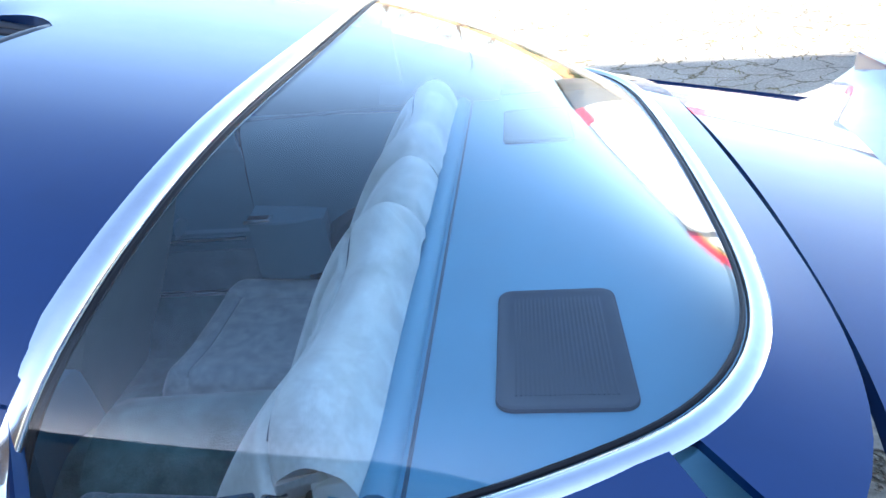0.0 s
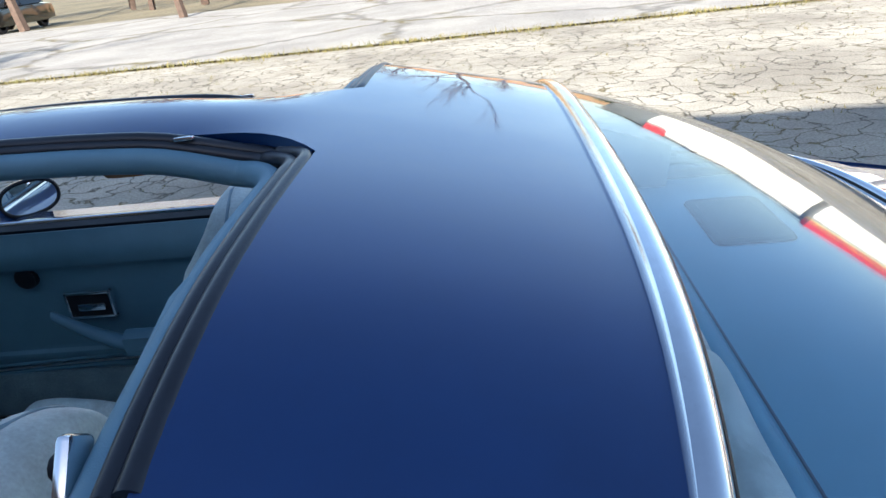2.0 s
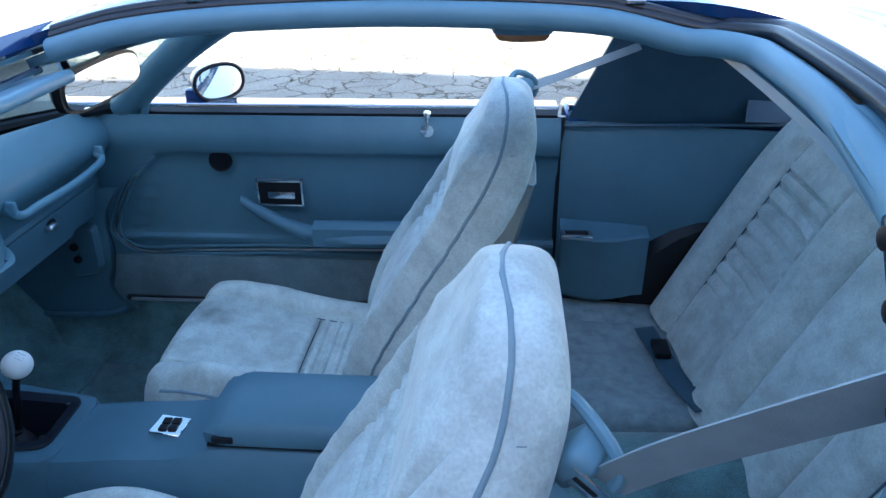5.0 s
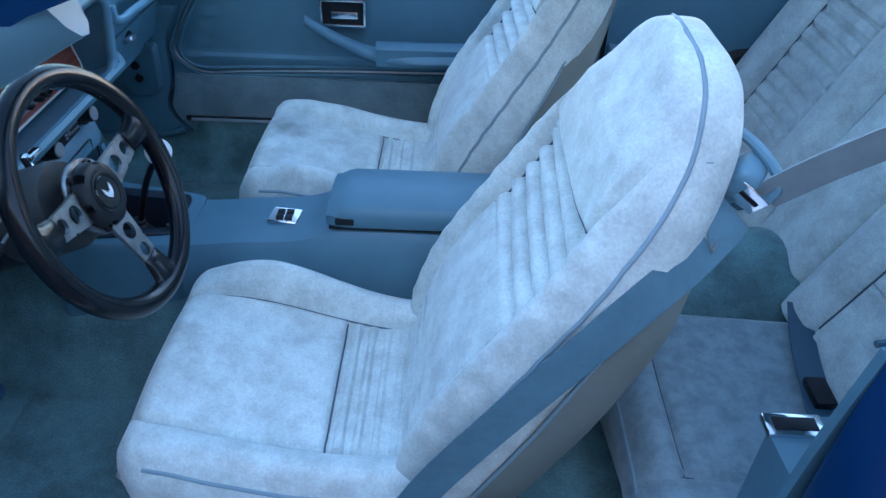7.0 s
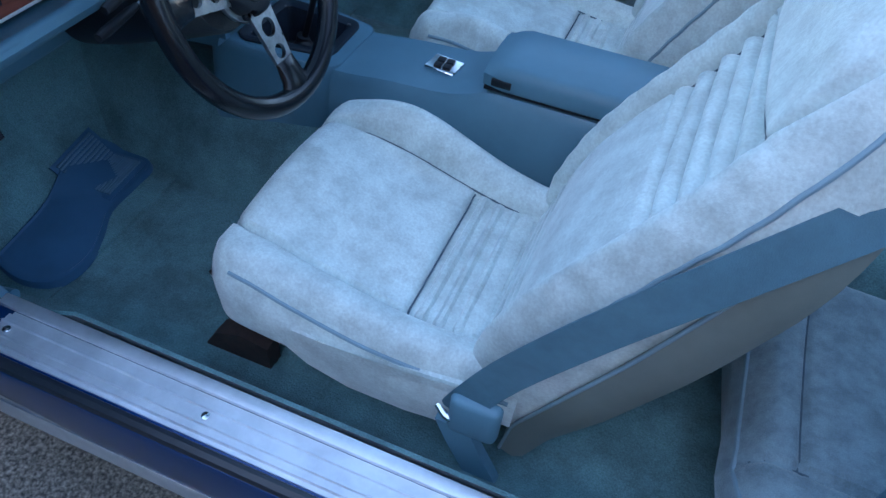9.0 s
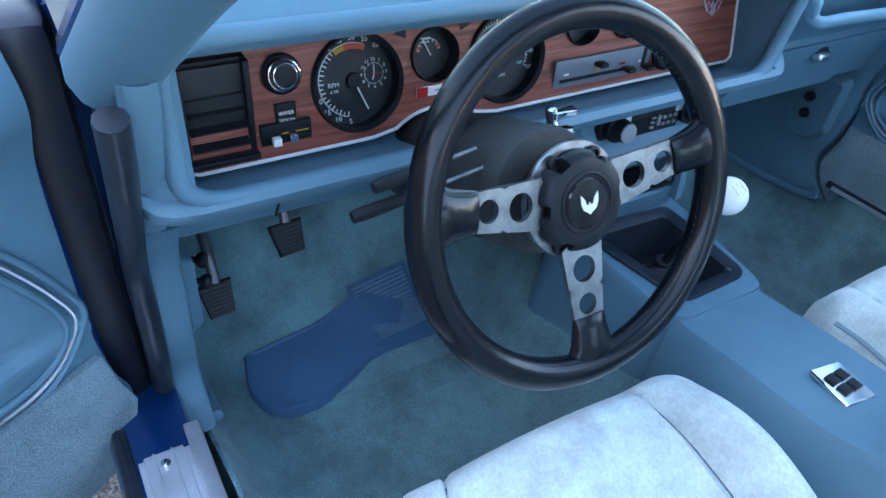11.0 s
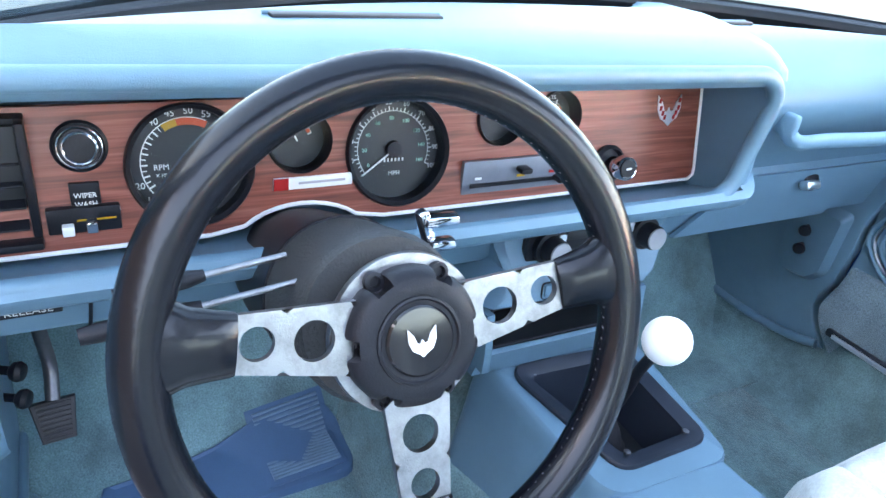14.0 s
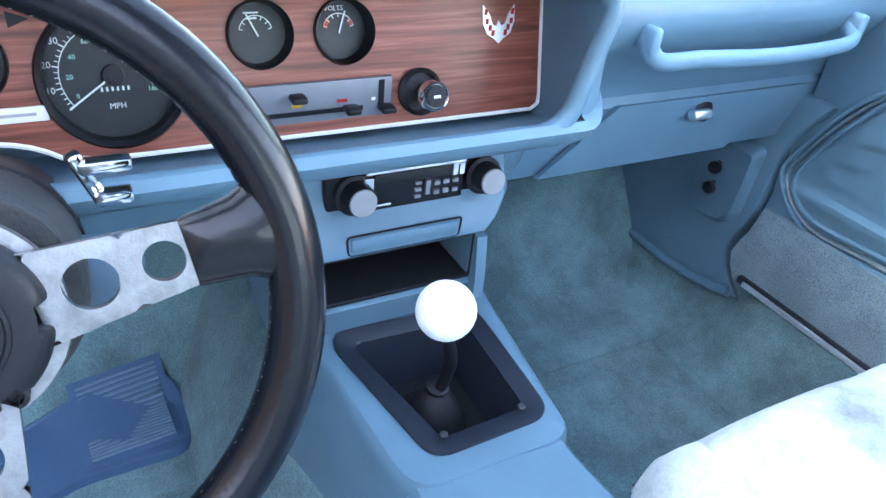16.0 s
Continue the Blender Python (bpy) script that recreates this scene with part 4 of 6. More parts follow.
    part("piping", tube(B(), [pipe_pt(z, -1) for z in pz] + [pipe_pt(z, 1) for z in pz][::-1], .0032, 8), PIPING, bk, "blue piping")
    # sewn seams beside the bolsters, under the head pad, between the pleats: dark tubes paint in their crease shade

    def seam_line(name, pts):
        part(name, tube(B(), pts, .0020, 6), SEAM_SHADE, bk)
    for sg in (-1, 1):
        seam_line("seam", [back_pt(sg * (.73 + .22 * max(0, ((z - .355) / .675 - .62) / .24)), z, 1, .0034) for z in [.40 + .41 * i / 60 for i in range(61)]])
    seam_line("seam", [back_pt(-.71 + 1.42 * i / 40, .355 + .675 * (.665 + .012 * (abs(-.71 + 1.42 * i / 40) / .74) ** 4), 1, .0034) for i in range(41)])
    for k in range(5):
        q0 = .47 + .047 * k
        if .445 < q0 < .655:
            seam_line("pleat_seam", [back_pt(-.71 + 1.42 * i / 30, .355 + .675 * (q0 + .015 * (-.71 + 1.42 * i / 30)), 1, .0034) for i in range(31)])
    for k in (1, 2, 3):
        seam_line("pleat_seam", [back_pt(-.71 + 1.42 * i / 30, .355 + .675 * .047 * k, 1, .0034) for i in range(31)])
    for sg in (-1, 1):
        part("stitch_line", tube(B(), [(lambda e: (interp(.935, front_x) * (1 - e) + interp(.935, rear_x) * e, cy - s * sg * (interp(.935, half_w) * (1 - abs(2 * e - 1) ** 3.2) ** .32 + .0006), .935 - .01 * e))(.5 + .40 * k / 8) for k in range(9)], .0014, 6), PIPING, bk)
    # moulded back shell with a bright edge, reaching to the shoulder
    rings = []
    for i in range(31):
        z = .225 + .655 * i / 30
        k = max(0, (z - .70) / .18)
        w = interp(z, half_w) * 1.02 * (1 - .30 * k ** 2)
        x0 = interp(z, [(.225, .475), (.30, .485), (.42, .532), (.61, .618), (.75, .681), (.84, .724), (.88, .752)])
        x1 = interp(z, [(.225, .520), (.30, .553), (.42, .612), (.61, .698), (.75, .752), (.84, .782), (.88, .796)])
        rings.append([(x0 + (x1 - x0) * f_, cy + g_ * w, z - .02 * f_) for g_, f_ in ((-1, 0), (-1, .5), (-.95, .82), (-.8, .97), (0, 1.05), (.8, .97), (.95, .82), (1, .5), (1, 0))])
    sh = part("back_shell", loft(B(), rings, True, True), SEATBACK, t, "grey-blue moulded seat back")
    for k in (0, -1):
        part("piping", tube(B(), [Vector(r[k]) for r in rings], .0026, 8), PIPING, sh, "pale edge strip")
    part("piping", tube(B(), [Vector(p) for p in rings[-1]], .0026, 8), PIPING, sh)
    # hinge cover at the outer side
    yo = cy + s * .230
    part("hinge_cover", box(B(), (.435, yo, .335), (.075, .03, .085), .012, 3), VINYL_LT, t, "pale blue hinge cover")
    # belt guide on the shoulder: a hooked block with a slotted end
    gy = s * .470
    Rg_ = pose(0, 0, 0, s * -18, 34, s * 20).to_3x3()
    g = part("belt_guide", box(B(), (.768, gy, .896), (.034, .050, .066), .013, 4, Rg_), VINYL_LT, t, "pale blue plastic belt guide")
    part("strap", tube(B(), smooth_path([(.748, gy + s * -.034, .905), (.752, gy - s * .034, .936), (.764, gy - s * .020, .944), (.790, gy + s * .012, .928), (.803, gy + s * .026, .905), (.798, gy + s * .026, .885)], 5), .0065, 8), VINYL_LT, g)
    part("hook_base", box(B(), (.738, gy - s * .036, .922), (.014, .030, .022), .005, 2, Rg_), mat("yellowed_plastic", (.45, .40, .22), .5, vary=.3, scale=60), g, "yellowed plastic base")
    part("slot_plate", box(B(), (.772, gy + s * .028, .888), (.040, .003, .030), .001, 1, Rg_), CHROME, g, "chrome slot plate")
    part("slot", box(B(), (.773, gy + s * .0300, .888), (.026, .003, .007), .001, 1, Rg_), BLACK, g)
    part("clip", tube(B(), [(.742, gy + s * .020, .872), (.724, gy + s * .052, .858), (.735, gy + s * .064, .838), (.757, gy + s * .034, .850)], .0032, 8, closed=True), CHROME, g, "chrome belt clip")
    g.location += Vector((.034, 0, -.006) if s < 0 else (-.004, -.012, .082))
    return t


bucket_seat(-1, "pale blue velour driver's bucket seat with pleats")
bucket_seat(1, "pale blue velour passenger bucket seat with a stained cushion")

# shoulder belts: roof anchor, over the seat, down to the sill
for s in (-1, 1):
    yb = s * .48
    b = thing("seat_belt", "blue webbing shoulder belt hanging beside the seat", "seat belt", (.42, yb, .35), "front seat belts")
    top = [(.826, s * .492, .880), (.87, s * .525, .945), (.93, s * .575, 1.028), (.975, s * .612, 1.088)]
    if s > 0:
        top = [(.776, .470, .985), (.83, .492, .999), (.90, .522, 1.018), (1.02, .590, 1.047)]
    part("upper_webbing", ribbon(B(), smooth_path(top, 6), (-.75, 0, .65) if s < 0 else (-.1, .55, .8), .042 if s < 0 else .017), BELT_LT, b, "pale grey-blue webbing")
    low = [(.800, s * .497, .860), (.775, s * .520, .842), (.715, s * .562, .800), (.624, s * .592, .705), (.542, s * .602, .595), (.467, s * .598, .467), (.425, s * .594, .375), (.405, s * .590, .322)]
    if s > 0:
        low[0] = (.775, .480, .945)
    part("lower_webbing", ribbon(B(), smooth_path(low, 6), (.80, s * .06, -.55), .052), BELT, b, "blue webbing with a rolled edge")
    part("floor_anchor", loft(B(), [[(x + dx, s * (y + dy), z) for dx, dy in ((-.026, -.009), (.026, -.009), (.026, .009), (-.026, .009))] for x, y, z in ((.405, .590, .300), (.425, .592, .255), (.452, .594, .205), (.462, .594, .185))], True, True), VINYL_LT, b, "pale blue belt anchor sleeve")
    part("anchor_ring", tube(B(), smooth_path([(.378, s * .588, .322), (.400, s * .600, .318), (.43, s * .590, .318), (.47, s * .580, .322)], 4), .006, 8), CHROME, b)

# ---- rear seat ----
rs = thing("rear_seat", "pale blue velour rear bench with two dished seats", "car seat", (1.0, 0, .175))


RB_X = [(0, 1.135), (.35, 1.235), (.70, 1.355), (.80, 1.392), (.88, 1.425), (.94, 1.452), (1, 1.478)]
RB_Z = [(0, .40), (.35, .63), (.70, .870), (.80, .912), (.88, .930), (.94, .920), (1, .868)]


def rear_back(y0, y1, dished):
    """A section of the rear backrest from y0 to y1: front face, crown, down to the shelf."""
    sg = 1 if y0 + y1 > 0 else -1

    def f(u, v):
        y = y0 + (y1 - y0) * v
        x, z = curve(u, RB_X), curve(u, RB_Z)
        end = (abs(2 * v - 1)) ** 9
        n = -.030 * end
        if dished:
            w = v if sg > 0 else 1 - v            # from the middle of the car outwards
            n += .030 * gauss(w - .86, .16) * (1 - u * .6) + .020 * gauss(w - .12, .14) - .020 * gauss(w - .45, .25) * gauss(u - .35, .35)
            n -= .014 * (gauss(w - .24, .014) + gauss(w - .70, .014)) * (1 if u < .74 else 0)
            if .24 < w < .70 and .22 < u < .62:
                n -= .014 * abs(math.cos(math.pi * (u - .22) / .05)) ** 8
            n -= .012 * gauss(u - .77, .012) * (1 if w > .15 else 0)
        lean = min(1, max(0, (u - .6) / .3))
        return (x - n * (.9 - .7 * lean), y, z + n * (.4 + .6 * lean))
    return f


for s in (-1, 1):
    rbk = part("backrest", sheet(B(), rear_back(*((.118, .625) if s > 0 else (-.625, -.100)), True), 120, 100, .05), VELOUR, rs, "dished velour backrest with pleats and a rounded crown")
    rf = rear_back(*((.118, .625) if s > 0 else (-.625, -.100)), True)
    # seam tubes darkened to carry the shade of the creases
    for w in (.24, .70):
        part("seam", tube(B(), [Vector(rf(u, w if s > 0 else 1 - w)) + Vector((-.002, 0, .001)) for u in [.05 + .68 * i / 30 for i in range(31)]], .0018, 6), SEAM_SHADE, rbk)
    part("seam", tube(B(), [Vector(rf(.77, (w if s > 0 else 1 - w))) + Vector((-.001, 0, .002)) for w in [.16 + .76 * i / 30 for i in range(31)]], .0022, 6), SEAM_SHADE, rbk)

    def rear_cush(u, v, s=s):
        y = .16 + .475 * v
        x = .765 + .40 * u + .05 * max(0, (v - .80) / .20) ** 2 * (1 - u)
        z = .405 - .02 * u + .02 * gauss(v - .0, .2) + .015 * gauss(v - 1, .2)
        z -= .08 * max(0, (.12 - u) / .12) ** 2 + .03 * max(0, (v - .9) / .1) ** 2 + .03 * max(0, (.08 - v) / .08) ** 2
        z -= .012 * gauss(v - .78, .014) + .010 * gauss(u - .2, .014) * (1 if v < .78 else 0)
        return (x, s * y, z)
    rings = []
    for i in range(61):
        top = [rear_cush(i / 60, j / 70) for j in range(71)]
        rings.append(top + [(top[-1][0] + .01, top[-1][1] - s * .006, .20), (top[0][0] + .01, top[0][1] + s * .006, .20)])
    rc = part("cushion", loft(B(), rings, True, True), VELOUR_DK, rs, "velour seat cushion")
    part("piping", tube(B(), [Vector(rear_cush(u, .985)) for u in [.03 + .95 * i / 20 for i in range(21)]], .004, 6), PIPING, rc)
    part("piping", tube(B(), [Vector(rear_cush(.03, v)) for v in [.02 + .96 * i / 20 for i in range(21)]], .004, 6), PIPING, rc)
    part("seam", tube(B(), [Vector(rear_cush(u, .78)) + Vector((0, 0, .001)) for u in [.06 + .90 * i / 24 for i in range(25)]], .0016, 6), SEAM_SHADE, rc)
    part("seam", tube(B(), [Vector(rear_cush(.2, v)) + Vector((0, 0, .001)) for v in [.03 + .74 * i / 24 for i in range(25)]], .0016, 6), SEAM_SHADE, rc)
    rb = part("lap_belt", ribbon(B(), smooth_path([(1.145, s * .16, .43), (1.12, s * .26, .416), (1.098, s * .38, .414), (1.08, s * .47, .416)], 5), (1, 0, .05), .045, .003), VINYL_DK, rs, "dark blue lap belt")
    part("buckle", box(B(), (1.100, s * .375, .424), (.036, .060, .016), .004), BLACK, rb)
part("centre_pad", sheet(B(), rear_back(-.096, .114, False), 60, 30, .05), VELOUR, rs, "narrow centre section of the backrest")
part("tunnel_pad", sheet(B(), lambda u, v: (.75 + .42 * u, -.17 + .34 * v, .34 + .10 * (1 - (2 * v - 1) ** 2) + .02 * u), 12, 14, .03), CARPET, rs, "carpeted hump between the rear cushions")

# ---- rear side trim ----
for s in (-1, 1):
    q = thing("quarter_trim", "blue moulded rear side panel with an ash tray", "car trim", (1.0, s * .66, .175), "rear side panels")
    part("lower_panel", sheet(B(), lambda u, v, s=s: (.878 + .56 * u, s * (.697 - .025 * math.sin(math.pi * v) - .08 * u), .19 + .66 * v), 10, 16, .012 * s), VINYL, q)

    def upper(u, v, s=s):
        x = .885 + (.45 if s > 0 else .20) * u + .10 * v * (1 - u)
        return (x, s * (.700 - .09 * v - .03 * u), .845 + .255 * v * (1 - .15 * u))
    # passenger's side in the darker blue, driver's side in the plain blue
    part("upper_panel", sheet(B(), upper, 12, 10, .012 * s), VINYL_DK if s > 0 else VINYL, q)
    if s > 0:
        def sail_lining(u, v):
            a = glass(.01 + .62 * u, .965) - Vector((0, 0, .012))
            return a.lerp(Vector((a.x - .02, .625 - .02 * u, .872)), v)
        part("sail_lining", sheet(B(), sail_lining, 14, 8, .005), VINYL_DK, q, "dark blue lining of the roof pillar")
    part("seam", tube(B(), [(.882 + .52 * i / 10, s * (.685 - .07 * i / 10), .842 + .028 * i / 10) for i in range(11)], .004, 6), VINYL_DK, q)
    bm = B()
    rings = []
    for i in range(9):
        k = i / 8
        x = .885 + .21 * k
        d = .075 + .030 * math.sin(math.pi * min(1, k * 1.1))
        rings.append([(x, s * .675, .605), (x, s * (.675 - d), .600 - .004), (x, s * (.675 - d - .004), .592), (x, s * (.675 - d), .43), (x, s * .675, .40)])
    part("armrest", loft(bm, rings, True, True), VINYL, q)
    a = part("ash_tray", box(B(), (.919, s * .590, .598), (.076, .036, .012), .003), CHROME, q, "chrome ash tray")
    part("lid", box(B(), (.919, s * .590, .6035), (.056, .02, .005), .001), BLACK, a)
    # belt anchor on the pillar
    an = part("belt_anchor", box(B(), (.968, s * .572, 1.140), (.010, .026, .080), .004, 2, pose(0, 0, 0, s * 38, 0, 0).to_3x3()), CHROME, q, "chrome belt anchor plate")
    for dz in (-.018, .018):
        part("bolt", lathe(B(), [(.008, 0), (.008, .004), (.004, .006)], (.962, s * (.572 - dz * .75), 1.140 + dz), (-1, 0, 0), 10), BLACK, an)
    part("pillar_pad", loft(B(), [[(.984, s * (y - w), z + w * .6), (.974, s * y, z), (.978, s * (y + w), z - w * .8), (1.022, s * (y + w), z - w * .8), (1.022, s * (y - w), z + w * .6)] for y, z, w in ((.42, 1.190, .014), (.50, 1.170, .024), (.56, 1.142, .032), (.60, 1.112, .034), (.62, 1.080, .030))], True, True), VINYL_LT, q, "pale blue pillar pad")
    part("lock_catch", box(B(), (.966, s * .655, 1.085), (.030, .075, .030), .006), BLACK, q)

# ---- doors ----
def door(s, turn, label):
    """A door with its inner trim; turn: degrees that it stands open."""
    hinge = Vector((-.36, s * .87, 0))
    R = Matrix.Translation((-.15 if turn else 0, .02 if turn else 0, 0)) @ Matrix.Translation(hinge) @ Matrix.Rotation(radians(turn), 4, 'Z') @ Matrix.Translation(-hinge)

    def P(x, y, z):
        return R @ Vector((x, s * y, z))

    def pl(pts):
        return [P(*p) for p in pts]
    flip = s
    t = part("door", sheet(B(), lambda u, v: P(-.33 + 1.20 * u, side_half(.24 + .61 * v, .2) + .0, .24 + .61 * v), 12, 16, .008 * -flip), PAINT, car, label)
    part("door_edge", prism(B(), pl([(-.33, .69, .24), (-.33, .87, .24), (-.33, .90, .5), (-.33, .86, .85), (-.33, .71, .855)]), (0, 0, 0), R.to_3x3() @ Vector((.02, 0, 0))), PAINT, t)
    part("rear_edge", prism(B(), pl([(.85, .69, .24), (.85, .87, .24), (.85, .90, .5), (.85, .86, .85), (.85, .71, .855)]), (0, 0, 0), R.to_3x3() @ Vector((.02, 0, 0))), PAINT, t)
    # window sill on top
    top = [(.0, .70, .842), (.0, .70, .862), (.0, .725, .868), (.0, .735, .862), (.0, .735, .85)]
    part("sill_trim", loft(B(), [pl([(x, y, z) for _, y, z in top]) for x in [-.31 + 1.175 * i / 8 for i in range(9)]], True, True), BLACK, t, "black window slot")
    part("chrome_strip", tube(B(), pl([(-.32 + 1.19 * i / 8, .742, .866) for i in range(9)]), .007, 8), CHROME, t, "bright strip along the window slot")
    part("outer_ledge", loft(B(), [pl([(x, .75, .866), (x, .85, .858), (x, .87, .84), (x, .75, .84)]) for x in (-.33, .87)], True, True), PAINT, t)
    # inner panel, padded upper roll, pressed field, carpeted foot

    def front_line(z):
        return curve(z, [(.25, -.26), (.29, -.290), (.33, -.327), (.371, -.344), (.42, -.328), (.50, -.316), (.56, -.315), (.86, -.315)])

    def face(u, v):
        z = .255 + .605 * v
        x0 = front_line(z)
        x = x0 + (.873 - x0) * u
        y = .685
        y -= .020 * gauss(z - .80, .05)                      # upper roll
        y += .008 if .525 < z < .762 and -.13 - .5 * (.762 - z) < x else 0   # field
        y -= .006 * gauss(z - .518, .012)
        return P(x, y, z)
    part("trim_panel", sheet(B(), face, 60, 90, .012 * flip), VINYL, t, "blue vinyl door panel")
    for k in range(5):
        z = .800 - .008 * k
        part("moulding", tube(B(), pl([(-.11 + .96 * i / 10, .6700 + .010 * min(1, (.80 - z) / .03), z) for i in range(11)]), .0032, 6), VINYL_DK if k % 2 else VINYL, t)
    # pressed line round the field, from the roll down the front and along the foot
    for d in (0, .012, .024):
        line = [(.83, .684, .515 - d), (.2, .684, .505 - d), (-.10, .684, .495 - d), (-.235, .684, .490 - d), (-.285 - d, .684, .525), (-.275 - d, .684, .58), (-.215 - d, .682, .68), (-.145, .680, .752)]
        part("bead", tube(B(), smooth_path(pl([(x_, y_ - .003, z_) for x_, y_, z_ in line]), 6), .0040 if d != .012 else .003, 8), SATIN if d == .012 else VINYL, t)
    part("carpet_panel", sheet(B(), lambda u, v: (lambda z: P(front_line(z) + .008 + (.842 - front_line(z)) * u, .672 - .006 * math.sin(math.pi * v), z))(.275 + .195 * v), 16, 8, .012 * flip), CARPET_D, t, "carpeted lower panel")
    # armrest with a swept pull
    rings = []
    for i in range(26):
        k = i / 25
        x = .072 + .60 * k
        if k < .38:
            q = k / .38
            z = .640 - .086 * (1 - (1 - q) ** 1.6)
            w, h = .012 + .018 * q, .016 + .006 * q
            yc = .672 - .014 - .022 * q
        else:
            q = (k - .38) / .62
            z = .554 + .012 * q
            w, h = .030 + .012 * min(1, q * 4), .022
            yc = .672 - .036
        rings.append([P(x, yc + w * math.cos(a) * 1.0, z + h * math.sin(a)) for a in [2 * math.pi * j / 14 for j in range(14)]])
    part("armrest", loft(B(), rings, True, True), VINYL, t, "blue padded armrest with a swept pull")
    rings = []
    for i in range(10):
        k = i / 9
        x = .262 + .40 * k
        rings.append([P(x, .635 - .026 + .052 * j / 6, .588 + .012 * math.sin(math.pi * j / 6) + .004 * k) for j in range(7)] + [P(x, .661, .54), P(x, .609, .54)])
    part("arm_pad", loft(B(), rings, True, True), VINYL, t)
    # opener in a black, chrome-edged box
    bx = B()
    for cx, cz, sx, sz in ((.171, .6935, .122, .007), (.171, .6275, .122, .007), (.1135, .6605, .007, .073), (.2285, .6605, .007, .073)):
        box(bx, (cx, .674, cz), (sx, .014, sz), .002)
    bmesh.ops.transform(bx, matrix=R @ Matrix.Diagonal((1, s, 1, 1)), verts=bx.verts)
    part("opener_bezel", bx, CHROME, t)
    bx = box(B(), (.171, .678, .6605), (.112, .008, .064))
    bmesh.ops.transform(bx, matrix=R @ Matrix.Diagonal((1, s, 1, 1)), verts=bx.verts)
    part("opener_recess", bx, BLACK, t)
    bx = box(B(), (.176, .668, .656), (.072, .010, .020), .004)
    bmesh.ops.transform(bx, matrix=R @ Matrix.Diagonal((1, s, 1, 1)), verts=bx.verts)
    part("opener", bx, CHROME, t, "chrome door opener in a black recess")
    axis = R.to_3x3() @ Vector((0, -s, 0))
    part("speaker_hole", lathe(B(), [(.029, 0), (.029, .014), (.027, .017), (.025, .015)], P(.023, .690, .742), axis, 24), BLACK, t, "round dark hole cover")
    part("lock_knob", lathe(B(), [(.004, 0), (.004, .02), (.009, .024), (.009, .036), (.006, .04)], P(.554, .672, .838), (0, 0, 1), 12), CHROME, t, "chrome lock knob")
    part("knob_collar", lathe(B(), [(.016, 0), (.016, .003), (.006, .004)], P(.554, .664, .832), axis, 16), CHROME, t)
    part("door_seal", tube(B(), pl([(.876, .700, .30 + .56 * i / 8) for i in range(9)]), .010, 8), SEAL, t)
    # outside mirror
    gn = Vector((.80, -.58, .06)).normalized()          # the way the glass looks
    gu, gw = Vector((.58, .80, 0)).normalized(), Vector((-.05, .02, 1)).normalized()
    gc = Vector((-.016, .850, .900))

    def ring_at(back, w, h, n=28, lift=0.0):
        return [P(*(gc - gn * back + gu * (w * math.copysign(abs(math.cos(a)) ** .85, math.cos(a)) + back * .25) + gw * (h * math.copysign(abs(math.sin(a)) ** .85, math.sin(a)) + lift))) for a in [2 * math.pi * j / n for j in range(n)]]
    m = part("wing_mirror", loft(B(), [ring_at(*q) for q in ((.135, .010, .008), (.128, .022, .016), (.11, .040, .026), (.08, .058, .036), (.045, .070, .043), (.01, .076, .047), (0, .074, .0455))], True, True), PAINT, t, "dark blue sport mirror")
    part("mirror_rim", tube(B(), ring_at(-.001, .0735, .0445), .0055, 6, closed=True), BLACK, t)
    part("mirror_glass", loft(B(), [ring_at(.004, .071, .042), ring_at(-.002, .071, .042)], True, True), MIRROR, t)
    part("mirror_stalk", box(B(), P(-.075, .862, .862), (.08, .05, .04), .012), PAINT, t)
    return t


door(1, 0, "closed passenger door with blue trim and lowered window")
door(-1, -58, "driver's door standing wide open with blue trim")

# ---- dashboard ----
dash = thing("dashboard", "blue padded dashboard with a woodgrain instrument panel", "dashboard", (-.35, 0, .60))


def wx(z):
    """Depth of the woodgrain face at a height."""
    return -.278 - .24 * (z - .715)


def top_line(y):
    """Pad outline from the windscreen to the lip, as (x, z)."""
    b = -.50 + .26 * (abs(y) / .70) ** 2.4
    return b


# instrument hood: pad on top, lip, recess
def hood_ring(y, recess):
    b = top_line(y) + .02
    lipx = -.200
    LZ = .876 - .014 * (y + .66) / .81
    b = min(b, -.245)
    e = -.232
    outer = [(b, .885), (b + (e - b) * .30, .897), (b + (e - b) * .62, .900), (b + (e - b) * .85, LZ + .034), (e, LZ + .028), (-.215, LZ + .020), (lipx, LZ + .010), (lipx + .003, LZ), (lipx - .004, LZ - .007)]
    if recess:
        inner = [(-.24, LZ + .002), (wx(.842) - .004, .842), (wx(.842) - .04, .842), (wx(.70) - .04, .703), (wx(.703) - .004, .703), (-.24, .717), (-.21, .727)]
    else:
        inner = [(lipx - .004, .82), (lipx - .004, .81), (lipx - .004, .80), (lipx - .004, .79), (lipx - .004, .77), (lipx - .003, .76), (lipx - .003, .735)]
    low = [(-.196, .732), (-.190, .724), (-.195, .712), (-.212, .700), (-.255, .684), (-.288, .668), (-.300, .652), (-.312, .618), (-.320, .609), (-.36, .607), (min(b, -.40), .64)]
    return [(x, y, z) for x, z in outer + inner + low]


def fill(ys, recess, mat_=VINYL, name="pad", label=""):
    return part(name, loft(B(), [hood_ring(y, recess) for y in ys], True, True), mat_, dash, label)


fill([-.668 + .818 * i / 24 for i in range(25)], True, name="hood", label="pale blue padded instrument hood")
# left cheek
rings = []
